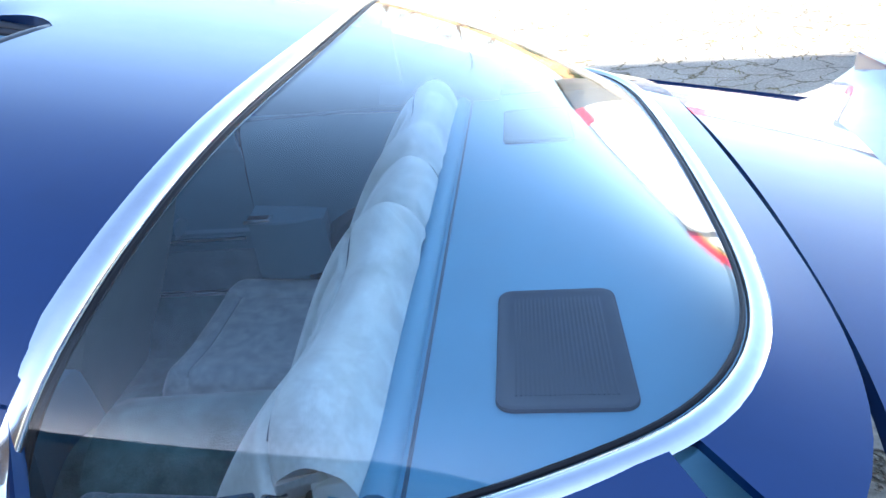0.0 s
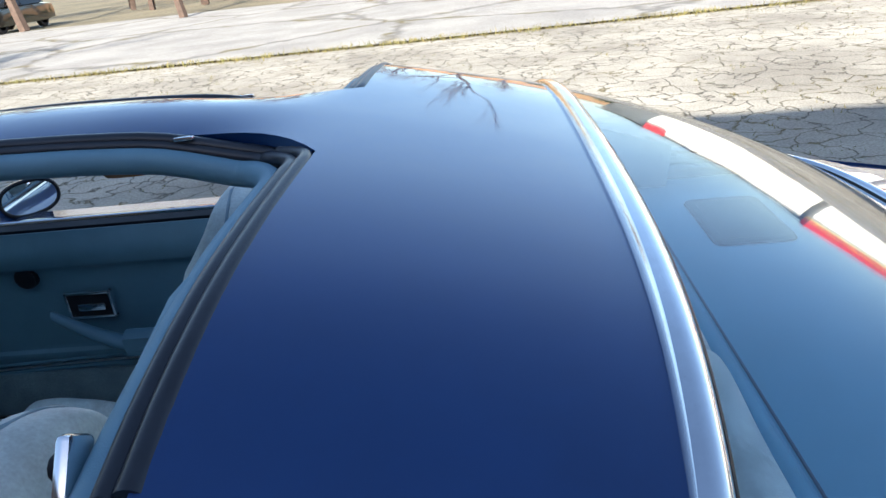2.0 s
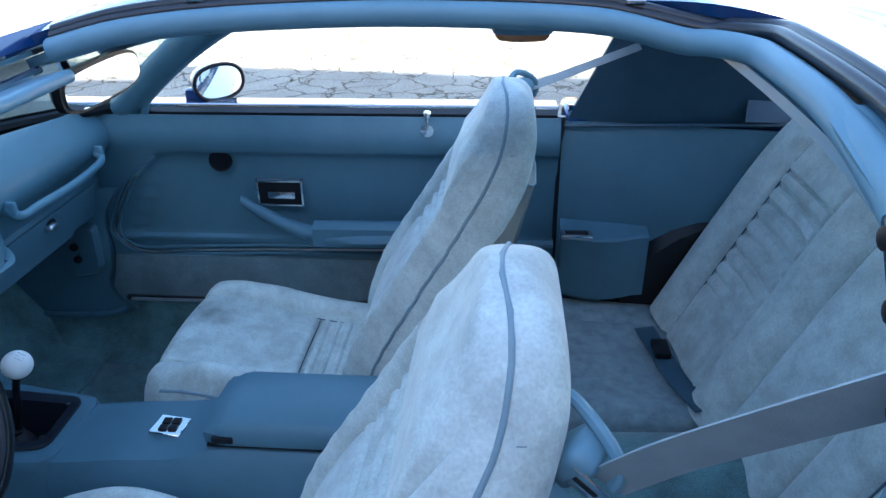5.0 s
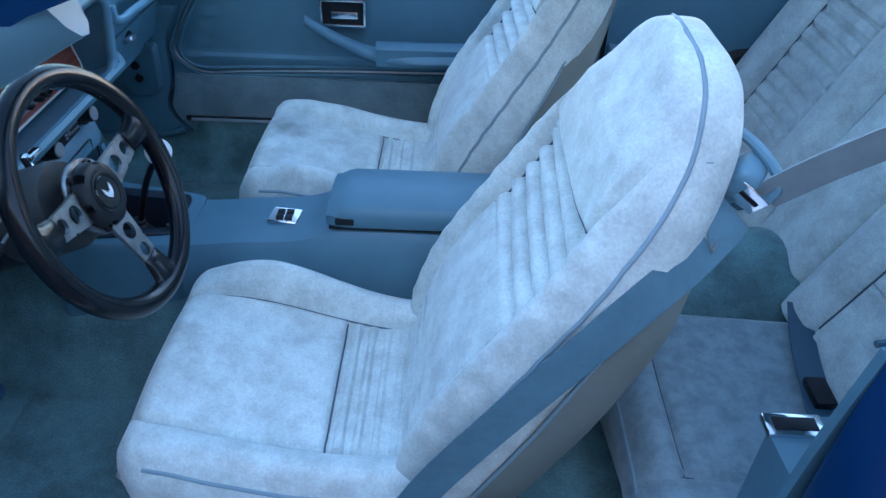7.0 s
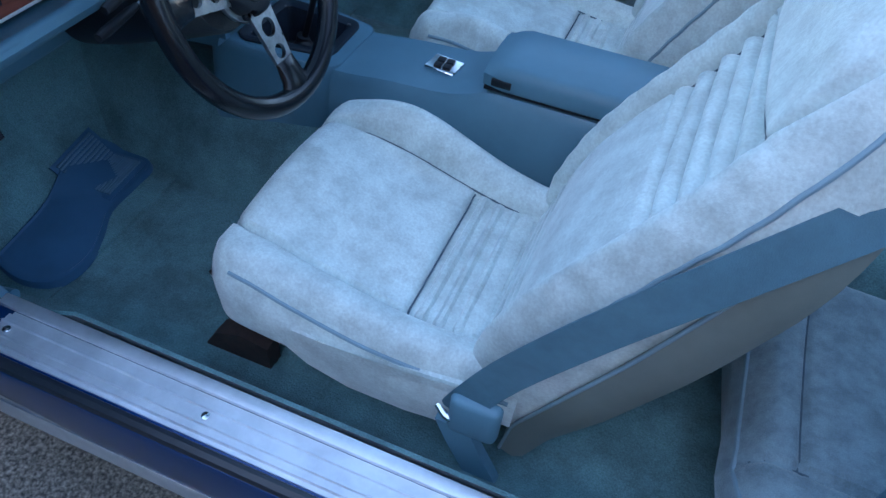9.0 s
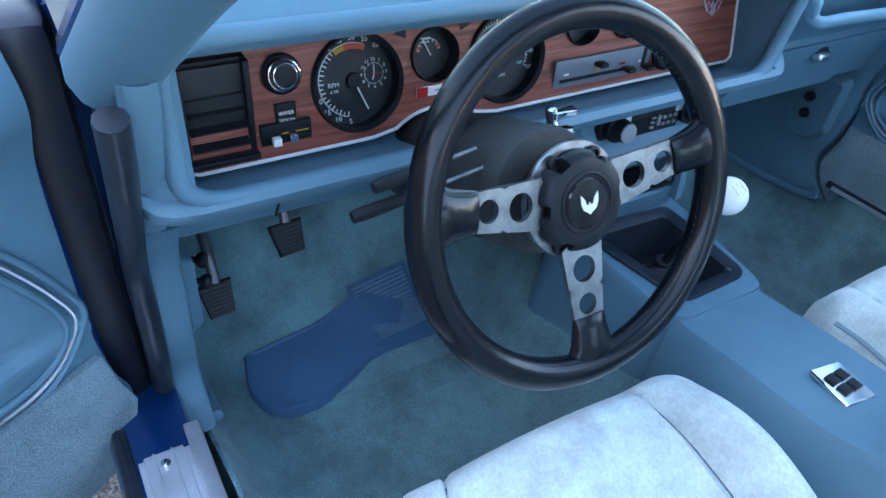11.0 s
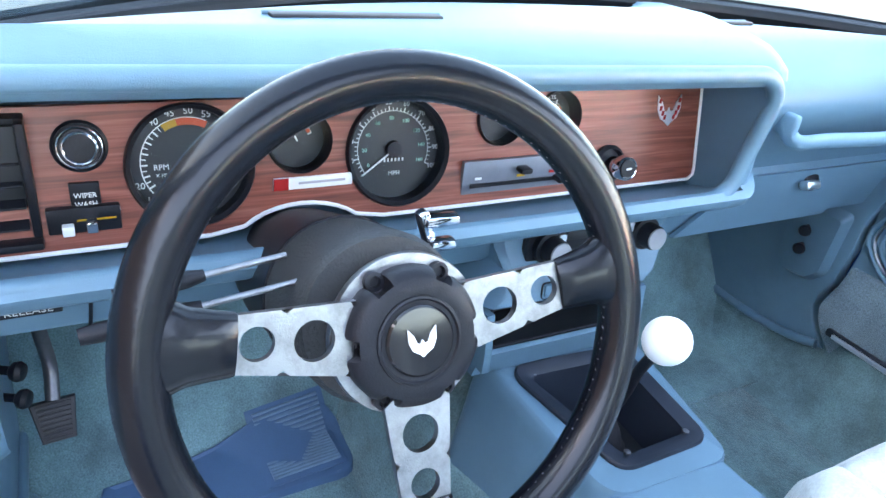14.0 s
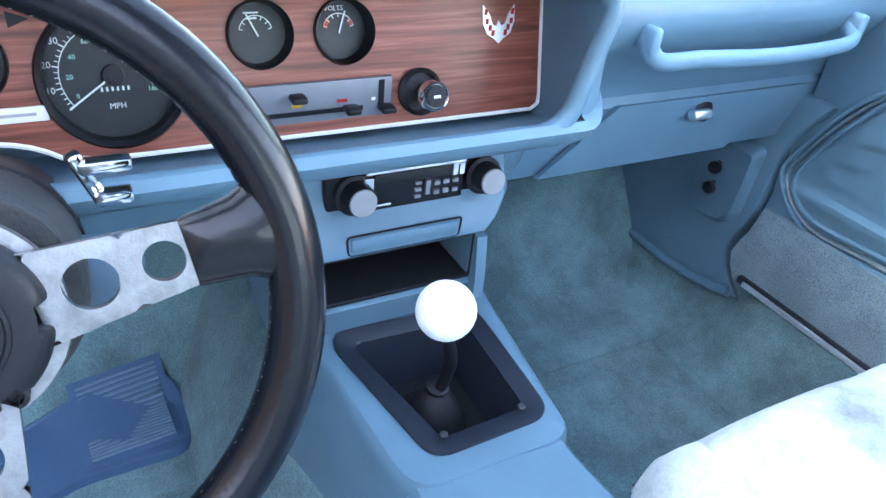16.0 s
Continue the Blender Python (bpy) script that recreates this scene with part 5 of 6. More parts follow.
for y, k in ((-.665, 0), (-.690, .004), (-.705, .014), (-.715, .035)):
    rings.append([(x - k * .6, y, z - (k * .5 if z > .8 else -k * .3)) for x, _, z in hood_ring(-.668, False)])
part("hood_cheek", loft(B(), rings, True, True), VINYL, dash)
# right cheek, leaning outwards to the lip
rings = []
for y, k in ((.148, 0), (.158, .001), (.168, .006), (.177, .015), (.184, .028), (.188, .046)):
    rings.append([(x - k, y, z + (k * .6 if z < .745 else 0)) for x, _, z in hood_ring(.15, False)])
part("hood_cheek", loft(B(), rings, True, True), VINYL, dash)
# rounded lip round the instrument recess
lip = []
for (cy_, cz_, a0) in ((.118, .834, 0), (-.640, .848, 90), (-.640, .762, 180), (.098, .757, 270)):
    for k in range(7):
        a_ = radians(a0 + 15 * k)
        lip.append(Vector((-.203, cy_ + .040 * math.cos(a_), cz_ + .036 * math.sin(a_))))
part("lip", tube(B(), lip, .010, 10, closed=True), VINYL, dash, "rounded padded lip")
# passenger pad


def ppad(y):
    b = top_line(y) + .02
    return [(x, y, z) for x, z in [(min(b, -.31), .868), (min(b, -.31) * .75 - .07, .880), (min(b, -.31) * .45 - .155, .884), (min(b, -.31) * .2 - .228, .878), (-.285, .862), (-.255, .838), (-.245, .815), (-.252, .79), (-.272, .765), (-.30, .740), (-.318, .712), (-.325, .690), (-.36, .685), (min(b, -.40), .70)]]


part("passenger_pad", loft(B(), [ppad(.172 + .538 * i / 16) for i in range(17)], True, True), VINYL, dash, "pale blue padded passenger side")
# glove box door and knee panel
part("knee_panel", loft(B(), [[(-.325, y, .692), (-.318, y, .68), (-.345, y, .585), (-.36, y, .575), (-.45, y, .58), (-.45, y, .69)] for y in (.172, .71)], True, True), VINYL, dash)
gl = part("glove_door", prism(B(), [(-.317, .30, .683), (-.317, .655, .683), (-.341, .545, .584), (-.341, .212, .584)], (0, 0, 0), (.009, 0, .002)), VINYL, dash, "blue glove box door")
part("lock", lathe(B(), [(.016, 0), (.016, .004), (.010, .006)], (-.313, .452, .664), (1, 0, .25), 20), BLACK, gl)
part("latch", box(B(), (-.300, .436, .664), (.018, .032, .014), .005, 3, pose(0, 0, 0, 0, -25, 0).to_3x3()), SATIN, gl, "chrome latch")
# grab bar
g = part("grab_bar", tube(B(), smooth_path([(-.250, .252, .795), (-.232, .262, .772), (-.226, .32, .772), (-.222, .43, .769), (-.226, .54, .771), (-.232, .585, .776), (-.250, .594, .788)], 6), .0085, 14, flat=1.3), VINYL_LT, dash, "pale blue grab bar")
for y in (.252, .594):
    part("boss", box(B(), (-.243, y, .792), (.030, .012, .030), .005, 3), VINYL_LT, g)
# woodgrain face with an arch for the column
ol = []
ycol, zcol, rcol = -.365, .690, .062
for y, z in ((-.664, .734), (-.664, .818), (-.661, .826), (-.653, .831), (.140, .831), (.148, .824), (.148, .728), (.146, .719), (.138, .714)):
    ol.append((y, z))
arch = []
for a in range(20, 161, 10):
    arch.append((ycol + rcol * math.cos(radians(a)) * 1.15, zcol + rcol * math.sin(radians(a)) * .72))
ol += [(-.28, .714)] + [p for p in arch if p[1] > .7145] + [(-.45, .714), (-.646, .714), (-.656, .717), (-.662, .724)]
GAUGES = ((-.461, .776, .0545), (-.262, .775, .0555), (-.363, .792, .031), (-.143, .801, .0285), (-.067, .800, .0285))


def holed_panel(outline, holes):
    """A flat panel on the wood plane with round holes."""
    bm = B()
    loops = [outline] + [[(cy_ + r_ * math.cos(2 * math.pi * j / 40), cz_ + r_ * math.sin(2 * math.pi * j / 40)) for j in range(40)] for cy_, cz_, r_ in holes]
    edges = []
    for lp in loops:
        vs = [bm.verts.new((wx(z) + .003, y, z)) for y, z in lp]
        edges += [bm.edges.new((vs[i], vs[(i + 1) % len(vs)])) for i in range(len(vs))]
    bmesh.ops.triangle_fill(bm, use_beauty=True, edges=edges)
    ext = bmesh.ops.extrude_face_region(bm, geom=bm.faces[:])
    bmesh.ops.translate(bm, vec=(-.005, 0, 0), verts=[v for v in ext["geom"] if isinstance(v, bmesh.types.BMVert)])
    return bm


wood = part("wood_panel", holed_panel(ol, GAUGES), WOOD, dash, "reddish brown woodgrain instrument panel", smooth=20)
edge = [(wx(z) + .004, y, z) for y, z in [(-.653, .831), (-.661, .826), (-.664, .818), (-.664, .76), (-.664, .734), (-.662, .724), (-.656, .717), (-.646, .714), (-.45, .714)] + [p for p in arch[::-1] if p[1] > .7145] + [(-.28, .714), (.0, .714), (.138, .714), (.146, .719), (.148, .728), (.148, .76), (.148, .824)]]
# chrome line in plain white: the sky's reflection is put into its colour
part("bright_line", tube(B(), edge, .0022, 6), WHITE, wood, "thin chrome line round the panel, its sky reflection painted white")

NX = Vector((1, 0, .24)).normalized()      # way out of the wood face
UP = Vector((-.24, 0, 1)).normalized()


def on_wood(y, z, out=0.0):
    return Vector((wx(z), y, z)) + NX * out


def face_pose(y, z, out, turn=0.0):
    """A pose on the wood face: local x to the passenger's side, y up, z outwards."""
    R = Matrix((Vector((0, 1, 0)), UP, NX)).transposed().to_4x4()
    return Matrix.Translation(on_wood(y, z, out)) @ R @ Matrix.Rotation(radians(turn), 4, 'Z')


def in_dial(y, z, out, r, deg):
    """A place on a dial: deg clockwise from the top."""
    m = face_pose(y, z, out)
    return m @ Vector((r * math.sin(radians(deg)), r * math.cos(radians(deg)), 0))


def bar_on(bm, y, z, out, r0, r1, deg, w, th=.0006):
    m = face_pose(y, z, out, -deg)
    t = Matrix.Translation((0, (r0 + r1) / 2, 0)) @ Matrix.Diagonal((w, r1 - r0, th, 1))
    bmesh.ops.create_cube(bm, size=1, matrix=m @ t)
    return bm


def arc_on(bm, y, z, out, r0, r1, d0, d1, n=10):
    ring = []
    for i in range(n + 1):
        d = d0 + (d1 - d0) * i / n
        ring.append([in_dial(y, z, out, r0, d), in_dial(y, z, out, r1, d)])
    return loft(bm, ring)


def gauge(y, z, r, label):
    """A round instrument sunk in a black cone, with a lens."""
    g = part("gauge", lathe(B(), [(r * .90, -.016), (r * .92, .004), (r * .99, .008), (r * 1.02, .004), (r * 1.02, -.004), (r * .88, -.02)], on_wood(y, z), NX, 48), BLACK, dash, label)
    part("dial", lathe(B(), [(r * .93, -.013), (r * .93, -.012)], on_wood(y, z), NX, 48), DIAL, g, smooth=0)
    bml = B()
    bml.faces.new([bml.verts.new(in_dial(y, z, .0015, r * .915, 7.5 * k)) for k in range(48)])
    lens = part("lens", bml, LENS, g, smooth=0)
    lens.visible_shadow = False
    return g


OUT = -.0112
# rev counter with a clock in it
ty, tz, tr = -.461, .776, .0545
g = gauge(ty, tz, tr, "black rev counter with an inset clock")
bm = arc_on(B(), ty, tz, OUT, .0405, .0415, -165, 25, 30)
for k in range(26):
    bar_on(bm, ty, tz, OUT, .0365 if k % 2 else .035, .0405, -165 + k * 7.6, .0009 if k % 2 else .0014)
for k, n in enumerate(["5", "10", "15", "20", "25", "30", "35", "40", "45", "50", "55", "60"]):
    d = -170 + k * 19.3
    p = in_dial(ty, tz, OUT, .0465, d)
    m = face_pose(ty, tz, OUT)
    m.translation = p
    if k > 6 or k < 4:
        join(bm, text_bm(n, .0085, m))
m = face_pose(ty - .024, tz - .002, OUT)
join(bm, text_bm("RPM", .0070, m))
join(bm, text_bm("X 100", .0040, face_pose(ty - .024, tz - .009, OUT)))
cy_, cz_ = ty + .026, tz + .004
for k in range(12):
    m = face_pose(cy_, cz_, OUT)
    m.translation = in_dial(cy_, cz_, OUT, .0155, 30 * (k + 1))
    join(bm, text_bm(str(k + 1), .0055, m))
    bar_on(bm, cy_, cz_, OUT, .0105, .012, 30 * k, .0005)
arc_on(bm, cy_, cz_, OUT, .0115, .012, 0, 360, 36)
bar_on(bm, cy_, cz_, OUT + .0006, 0, .010, 2, .0012)
bar_on(bm, cy_, cz_, OUT + .0006, 0, .0075, 200, .0014)
part("markings", bm, INK, g, smooth=0)
part("yellow_arc", arc_on(B(), ty, tz, OUT + .0006, .0345, .0408, -31, -12), YELP, g, smooth=0)
part("red_arc", arc_on(B(), ty, tz, OUT + .0006, .0345, .0408, -12, 27), ORANGE, g, smooth=0)
part("clock_needle", bar_on(B(), cy_, cz_, OUT + .001, -.003, .013, 95, .0007), REDP, g, smooth=0)
nd = part("needle", bar_on(B(), ty, tz, OUT + .003, .004, .037, 158, .0014, .001), INK, g, smooth=0)
part("boss", lathe(B(), [(.009, 0), (.008, .004), (.002, .005)], on_wood(ty, tz, OUT), NX, 20), BLACK, nd)
# speedometer
sy, sz, sr = -.262, .775, .0555
g = gauge(sy, sz, sr, "black speedometer with white figures")
bm = arc_on(B(), sy, sz, OUT, .0385, .0392, -125, 115, 40)
for k in range(41):
    bar_on(bm, sy, sz, OUT, .0385, .042 if k % 4 else .0435, -125 + 6 * k, .0006 if k % 4 else .001)
for k in range(11):
    m = face_pose(sy, sz, OUT)
    m.translation = in_dial(sy, sz, OUT, .0475, -125 + 24 * k)
    if k:
        join(bm, text_bm(str(10 * k), .0072, m))
join(bm, text_bm("MPH", .0065, face_pose(sy, sz - .024, OUT)))
for k in range(6):
    box(bm, on_wood(sy - .010 + .004 * k, sz - .0105, OUT), (.0006, .0016, .0034))
part("markings", bm, INK, g, smooth=0)
bm = B()
for k in range(9):
    m = face_pose(sy, sz, OUT)
    m.translation = in_dial(sy, sz, OUT, .0315, -118 + 29 * k)
    join(bm, text_bm(str(20 * k), .0055, m))
part("inner_figures", bm, mat("green_print", (.30, .6, .5), .6), g, smooth=0)
nd = part("needle", bar_on(B(), sy, sz, OUT + .003, .004, .043, -124, .0014, .001), INK, g, smooth=0)
part("boss", lathe(B(), [(.009, 0), (.008, .004), (.002, .005)], on_wood(sy, sz, OUT), NX, 20), BLACK, nd)
# small gauges: fuel between the two, water and volts beside
for (gy, gz, gr, word, cols) in ((-.363, .792, .031, "", 1), (-.143, .801, .0285, "", 0), (-.067, .800, .0285, "VOLTS", 1)):
    g = gauge(gy, gz, gr, "small round black gauge")
    bm = arc_on(B(), gy, gz, OUT, gr * .50, gr * .53, -75, 75, 16)
    for k in range(7):
        bar_on(bm, gy, gz, OUT, gr * .4, gr * .52, -75 + 25 * k, .0007)
    if word:
        join(bm, text_bm(word, .0062, face_pose(gy - .004, gz + .0185, OUT)))
    else:
        for k in range(2):
            box(bm, on_wood(gy - .003, gz + .0165 - .0045 * k, OUT), (.0006, .013 - .003 * k, .0013))
    part("markings", bm, INK, g, smooth=0)
    if cols:
        part("red_mark", arc_on(B(), gy, gz, OUT + .0002, gr * .40, gr * .52, -80, -45, 4), ORANGE, g, smooth=0)
        part("red_mark", arc_on(B(), gy, gz, OUT + .0002, gr * .40, gr * .52, 45, 70, 4), ORANGE, g, smooth=0)
    part("needle", bar_on(B(), gy, gz, OUT + .002, -.003, gr * .62, 20 if word else -25, .0012, .001), INK, g, smooth=0)
for y in (-.405, -.321):
    m = face_pose(y, .820, .0)
    a = 1 if y < -.36 else -1
    part("indicator", prism(B(), [m @ Vector(p) for p in ((-.009 * a, 0, 0), (.006 * a, .006, 0), (.006 * a, -.006, 0))], NX * -.002, NX * .0045), BLACK, wood, "black turn signal arrow", smooth=0)
# maker's plate, drawn as plain shapes
part("plate", box(B(), on_wood(-.352, .753, .0045), (.0025, .078, .0125), .001), WHITE, wood, "white plate with a red end")
part("plate_end", box(B(), on_wood(-.384, .753, .0065), (.0012, .014, .0115)), REDP, wood, smooth=0)
part("plate_bars", box(B(), on_wood(-.344, .753, .0062), (.0012, .046, .0022)), mat("grey_print", (.40, .40, .42), .6), wood, smooth=0)
# air vent
v = part("air_vent", box(B(), on_wood(-.620, .773, .0025), (.010, .066, .098), .002), DIAL, dash, "black slatted air vent")
bm = B()
for cyv, czv, wv, hv in ((-.6535, .773, .007, .104), (-.5865, .773, .007, .104), (-.620, .822, .074, .007), (-.620, .724, .074, .007)):
    box(bm, on_wood(cyv, czv, .007), (.016, wv, hv), .002)
part("bezel", bm, BLACK, v)
for k in range(5):
    part("slat", box(B(), on_wood(-.620, .740 + .017 * k, .008), (.012, .058, .0022), .0005, 1, pose(0, 0, 0, 0, 18, 0).to_3x3()), BLACK, v)
# light switch knob
k = part("light_knob", lathe(B(), [(.0210, 0), (.0215, .006), (.0190, .008), (.0185, .004)], on_wood(-.547, .799, .002), NX, 32), BLACK, dash, "black light switch knob with bright rings")
part("knob_face", lathe(B(), [(.0165, 0), (.016, .014), (.015, .017), (.004, .0175)], on_wood(-.547, .799, .002), NX, 32), BLACK, k)
for r, o in ((.0163, .0145), (.0125, .0185)):
    part("bright_ring", tube(B(), [in_dial(-.547, .799, o + .002, r, 15 * j) for j in range(24)], .0011, 6, closed=True), CHROME, k)
# legend block and wiper switch
lb = part("legend_block", box(B(), on_wood(-.548, .759, .004), (.004, .023, .023), .001), BLACK, wood, "black legend block with white words")
bm = B()
for i, w_ in enumerate(("LIGHTS", "WIPER", "WASH")):
    join(bm, text_bm(w_, .0060, face_pose(-.548, .7662 - .0073 * i, .0066)))
part("lettering", bm, INK, lb, smooth=0)
wb = part("wiper_switch", box(B(), on_wood(-.551, .740, .005), (.008, .056, .023), .0015), BLACK, dash, "black wiper slide switch")
bm = text_bm("OFF", .0044, face_pose(-.552, .7470, .0098))
join(bm, text_bm("PULSE", .0044, face_pose(-.540, .7470, .0098)))
box(bm, on_wood(-.569, .7465, .0094), (.0006, .008, .003))
box(bm, on_wood(-.527, .7465, .0094), (.0006, .008, .003))
part("lettering", bm, INK, wb, smooth=0)
part("slot", box(B(), on_wood(-.542, .7395, .0094), (.0008, .030, .0014)), YELP, wb, smooth=0)
part("slider", box(B(), on_wood(-.546, .735, .013), (.010, .009, .010), .0015), CHROME, wb)
part("button", box(B(), on_wood(-.564, .733, .012), (.008, .009, .009), .001), WHITE, wb, "white button")
# heater controls
hp = part("heater_panel", box(B(), on_wood(-.108, .741, .004), (.006, .166, .040), .001), GREYP, dash, "grey heater panel with black sliders")
for zz, y0, y1 in ((.747, -.182, -.055), (.733, -.182, -.055)):
    part("slot", box(B(), on_wood((y0 + y1) / 2, zz, .0074), (.0015, y1 - y0, .004)), BLACK, hp, smooth=0)
part("slot", box(B(), on_wood(-.036, .744, .0074), (.0015, .006, .028)), BLACK, hp, smooth=0)
for y, zz in ((-.118, .747), (-.068, .733), (-.033, .731)):
    part("slider", box(B(), on_wood(y, zz, .014), (.016, .014, .006), .002), BLACK, hp)
bm = B()
for y, zz, w_ in ((-.120, .7565, .016), (-.075, .7565, .018), (-.172, .7545, .008), (-.172, .7405, .008), (-.044, .752, .004), (-.044, .746, .004), (-.044, .740, .004)):
    box(bm, on_wood(y, zz, .0075), (.0008, w_, .0026))
part("legends", bm, INK, hp, smooth=0)
part("legend_red", box(B(), on_wood(-.075, .741, .0075), (.0008, .010, .003)), REDP, hp, smooth=0)
part("legend_yellow", box(B(), on_wood(-.118, .740, .0075), (.0008, .010, .003)), YELP, hp, smooth=0)
# lighter
lg = part("lighter", lathe(B(), [(.0225, 0), (.023, .006), (.019, .009), (.018, .002)], on_wood(.006, .742, .002), NX, 28), BLACK, dash, "black and chrome cigarette lighter")
part("stem", lathe(B(), [(.011, 0), (.011, .022), (.013, .024)], on_wood(.006, .742, .003), NX, 24), CHROME, lg)
part("knob", lathe(B(), [(.0115, .024), (.0140, .026), (.0140, .036), (.0128, .038), (.0112, .0365), (.003, .0365)], on_wood(.006, .742, .003), NX, 28), CHROME, lg)
part("knob_face", lathe(B(), [(.0108, .0372), (.0100, .0385)], on_wood(.006, .742, .003), NX, 24), BLACK, lg)
part("mark", box(B(), on_wood(.006, .742, .042), (.0008, .007, .0025)), INK, lg, smooth=0)


def emblem(m, size):
    """A plain bird-shaped badge: two raised wings over a pointed body."""
    pts = [(-.5, .5), (-.30, .26), (-.20, .0), (-.08, -.05), (0, .10), (.08, -.05), (.20, .0), (.30, .26), (.5, .5), (.49, .05), (.36, -.25), (.14, -.38), (0, -.5), (-.14, -.38), (-.36, -.25), (-.49, .05)]
    return prism(B(), [m @ Vector((x * size, y * size, 0)) for x, y in pts], (0, 0, 0), (m.to_3x3() @ Vector((0, 0, .0015))))


e = part("emblem", emblem(face_pose(.096, .799, .003), .037), SATIN, wood, "small silver and red winged badge", smooth=0)
for sgn in (-1, 1):
    for a_, b_ in ((.43, .32), (.39, .08), (.29, -.08), (.20, -.22)):
        part("enamel", box(B(), on_wood(.096 + sgn * a_ * .036, .799 + b_ * .036, .0052), (.0008, .0032, .0056)), REDP, e, smooth=0)
# defroster slots
for x, y0, y1, z in ((-.322, -.383, -.214, .9000), (-.392, .180, .305, .8832)):
    ds = part("defroster_slot", box(B(), (x, (y0 + y1) / 2, z), (.017, y1 - y0, .005), .0022, 2, pose(0, 0, 0, 0, -3, 0).to_3x3()), RUBBER, dash, "black defroster slot")
    part("slot_lip", tube(B(), [Vector((x - .011, y0 - .004, z)), Vector((x - .011, y1 + .004, z))], .0022, 8), VINYL, ds)
# brake release pull and shut line
br = part("brake_release", box(B(), (-.3005, -.624, .647), (.008, .088, .014), .001, 1, pose(0, 0, 0, 0, 20, 0).to_3x3()), BLACK, dash, "black brake release handle with white words")
Rb = Matrix((Vector((0, 1, 0)), Vector((.34, 0, .94)), Vector((.94, 0, -.34)))).transposed().to_4x4()
part("lettering", text_bm("BRAKE RELEASE", .0105, Matrix.Translation((-.2964, -.624, .6462)) @ Rb), INK, br, smooth=0)
part("shut_line", tube(B(), [(-.250, -.552, .684), (-.298, -.556, .652), (-.314, -.560, .611)], .0018, 6), BLACK, dash)

# ---- centre stack and radio ----
st = thing("centre_stack", "blue centre stack below the dashboard", "car trim", (-.27, 0, .46))
rings = []
for z, x, y0, y1 in ((.702, -.235, -.150, .128), (.676, -.286, -.128, .124), (.640, -.286, -.118, .128), (.618, -.268, -.112, .122), (.600, -.252, -.125, .104), (.584, -.250, -.146, .090)):
    rings.append([(x - .16, y0 - .012, z), (x - .01, y0 - .006, z), (x, y0 + .004, z), (x, y1 - .004, z), (x - .01, y1 + .006, z), (x - .16, y1 + .012, z)])
part("panel", loft(B(), rings, True, True), VINYL, st)
dr = part("ash_drawer", box(B(), (-.2575, -.011, .596), (.018, .124, .018), .004), VINYL, st, "blue ash tray drawer")
part("shut_line", tube(B(), [(-.2510, -.011 + y, .596 + z) for y, z in round_poly([(-.064, -.011), (.064, -.011), (.066, .012), (-.066, .012)], .005, 4)], .0012, 6, closed=True), BLACK, dr)
part("bracket", loft(B(), [[(-.26, y0, .58), (-.245, y0, .58), (-.238, y0, .528), (-.238, y0, .50), (-.36, y0, .50), (-.36, y0, .58)] for y0 in (-.152, -.142)], True, True), VINYL, st)
part("bracket", loft(B(), [[(-.26, y0, .58), (-.245, y0, .58), (-.238, y0, .528), (-.238, y0, .50), (-.36, y0, .50), (-.36, y0, .58)] for y0 in (.075, .088)], True, True), VINYL, st)
# near-black walls: the shade of the recess is put into the colour
part("cubby", loft(B(), [[(x, -.142, .5235), (x, .076, .5235), (x, .076, .584), (x, -.142, .584)] for x in (-.256, -.40)] + [[(-.40, -.033, .555)] * 4], True), DIAL, st, "deep open cubby, its shade painted near black")
part("cubby_rim", tube(B(), [(-.2535, y, z) for y, z in round_poly([(-.142, .524), (.076, .524), (.076, .582), (-.142, .582)], .006, 4)], .0022, 6, closed=True), BLACK, st)
part("lower_shelf", loft(B(), [[(-.36, y, .5215), (-.258, y, .5215), (-.250, y, .516), (-.262, y, .478), (-.36, y, .47)] for y in (-.150, .090)], True, True), VINYL, st)
KNOBCAP = mat("grey_knob_cap", (.34, .345, .36), .38, metal=.35, vary=.08, scale=60)
rd = thing("car_radio", "black cassette radio with two knobs and buttons", "radio", (-.255, 0, 0.6510))
part("face", box(B(), (-.258, .012, 0.6510), (.016, .188, .052), .003), BLACK, rd)
part("front", box(B(), (-.249, .013, 0.6510), (.010, .115, .045), .001), BLACK, rd)
part("tape_door", box(B(), (-.242, .016, 0.6650), (.004, .100, .012), .001), DIAL, rd)
bm = B()
for c, sz_ in (((-.241, .013, 0.6738), (.003, .113, .0032)), ((-.241, -.041, 0.6625), (.006, .010, .014)), ((-.241, .057, 0.6655), (.006, .0062, .013)), ((-.241, .0645, 0.6655), (.006, .0062, .013)), ((-.2412, .012, 0.6665), (.002, .06, .0022))):
    box(bm, c, sz_, .0004, 1)
part("bright_keys", bm, SATIN, rd)
bm = B()
for i in range(3):
    for j in range(2):
        box(bm, (-.2425, .038 + .011 * i, .651 - .011 * j), (.003, .006, .0045))
for j in range(3):
    box(bm, (-.2425, .016, .654 - .008 * j), (.003, .007, .003))
box(bm, (-.2425, .027, .648), (.004, .005, .017))
part("buttons", bm, mat("grey_buttons", (.25, .26, .28), .4, vary=.1, scale=50), rd)
part("legend", box(B(), (-.2435, -.025, 0.6340), (.0015, .022, .0015)), INK, rd)
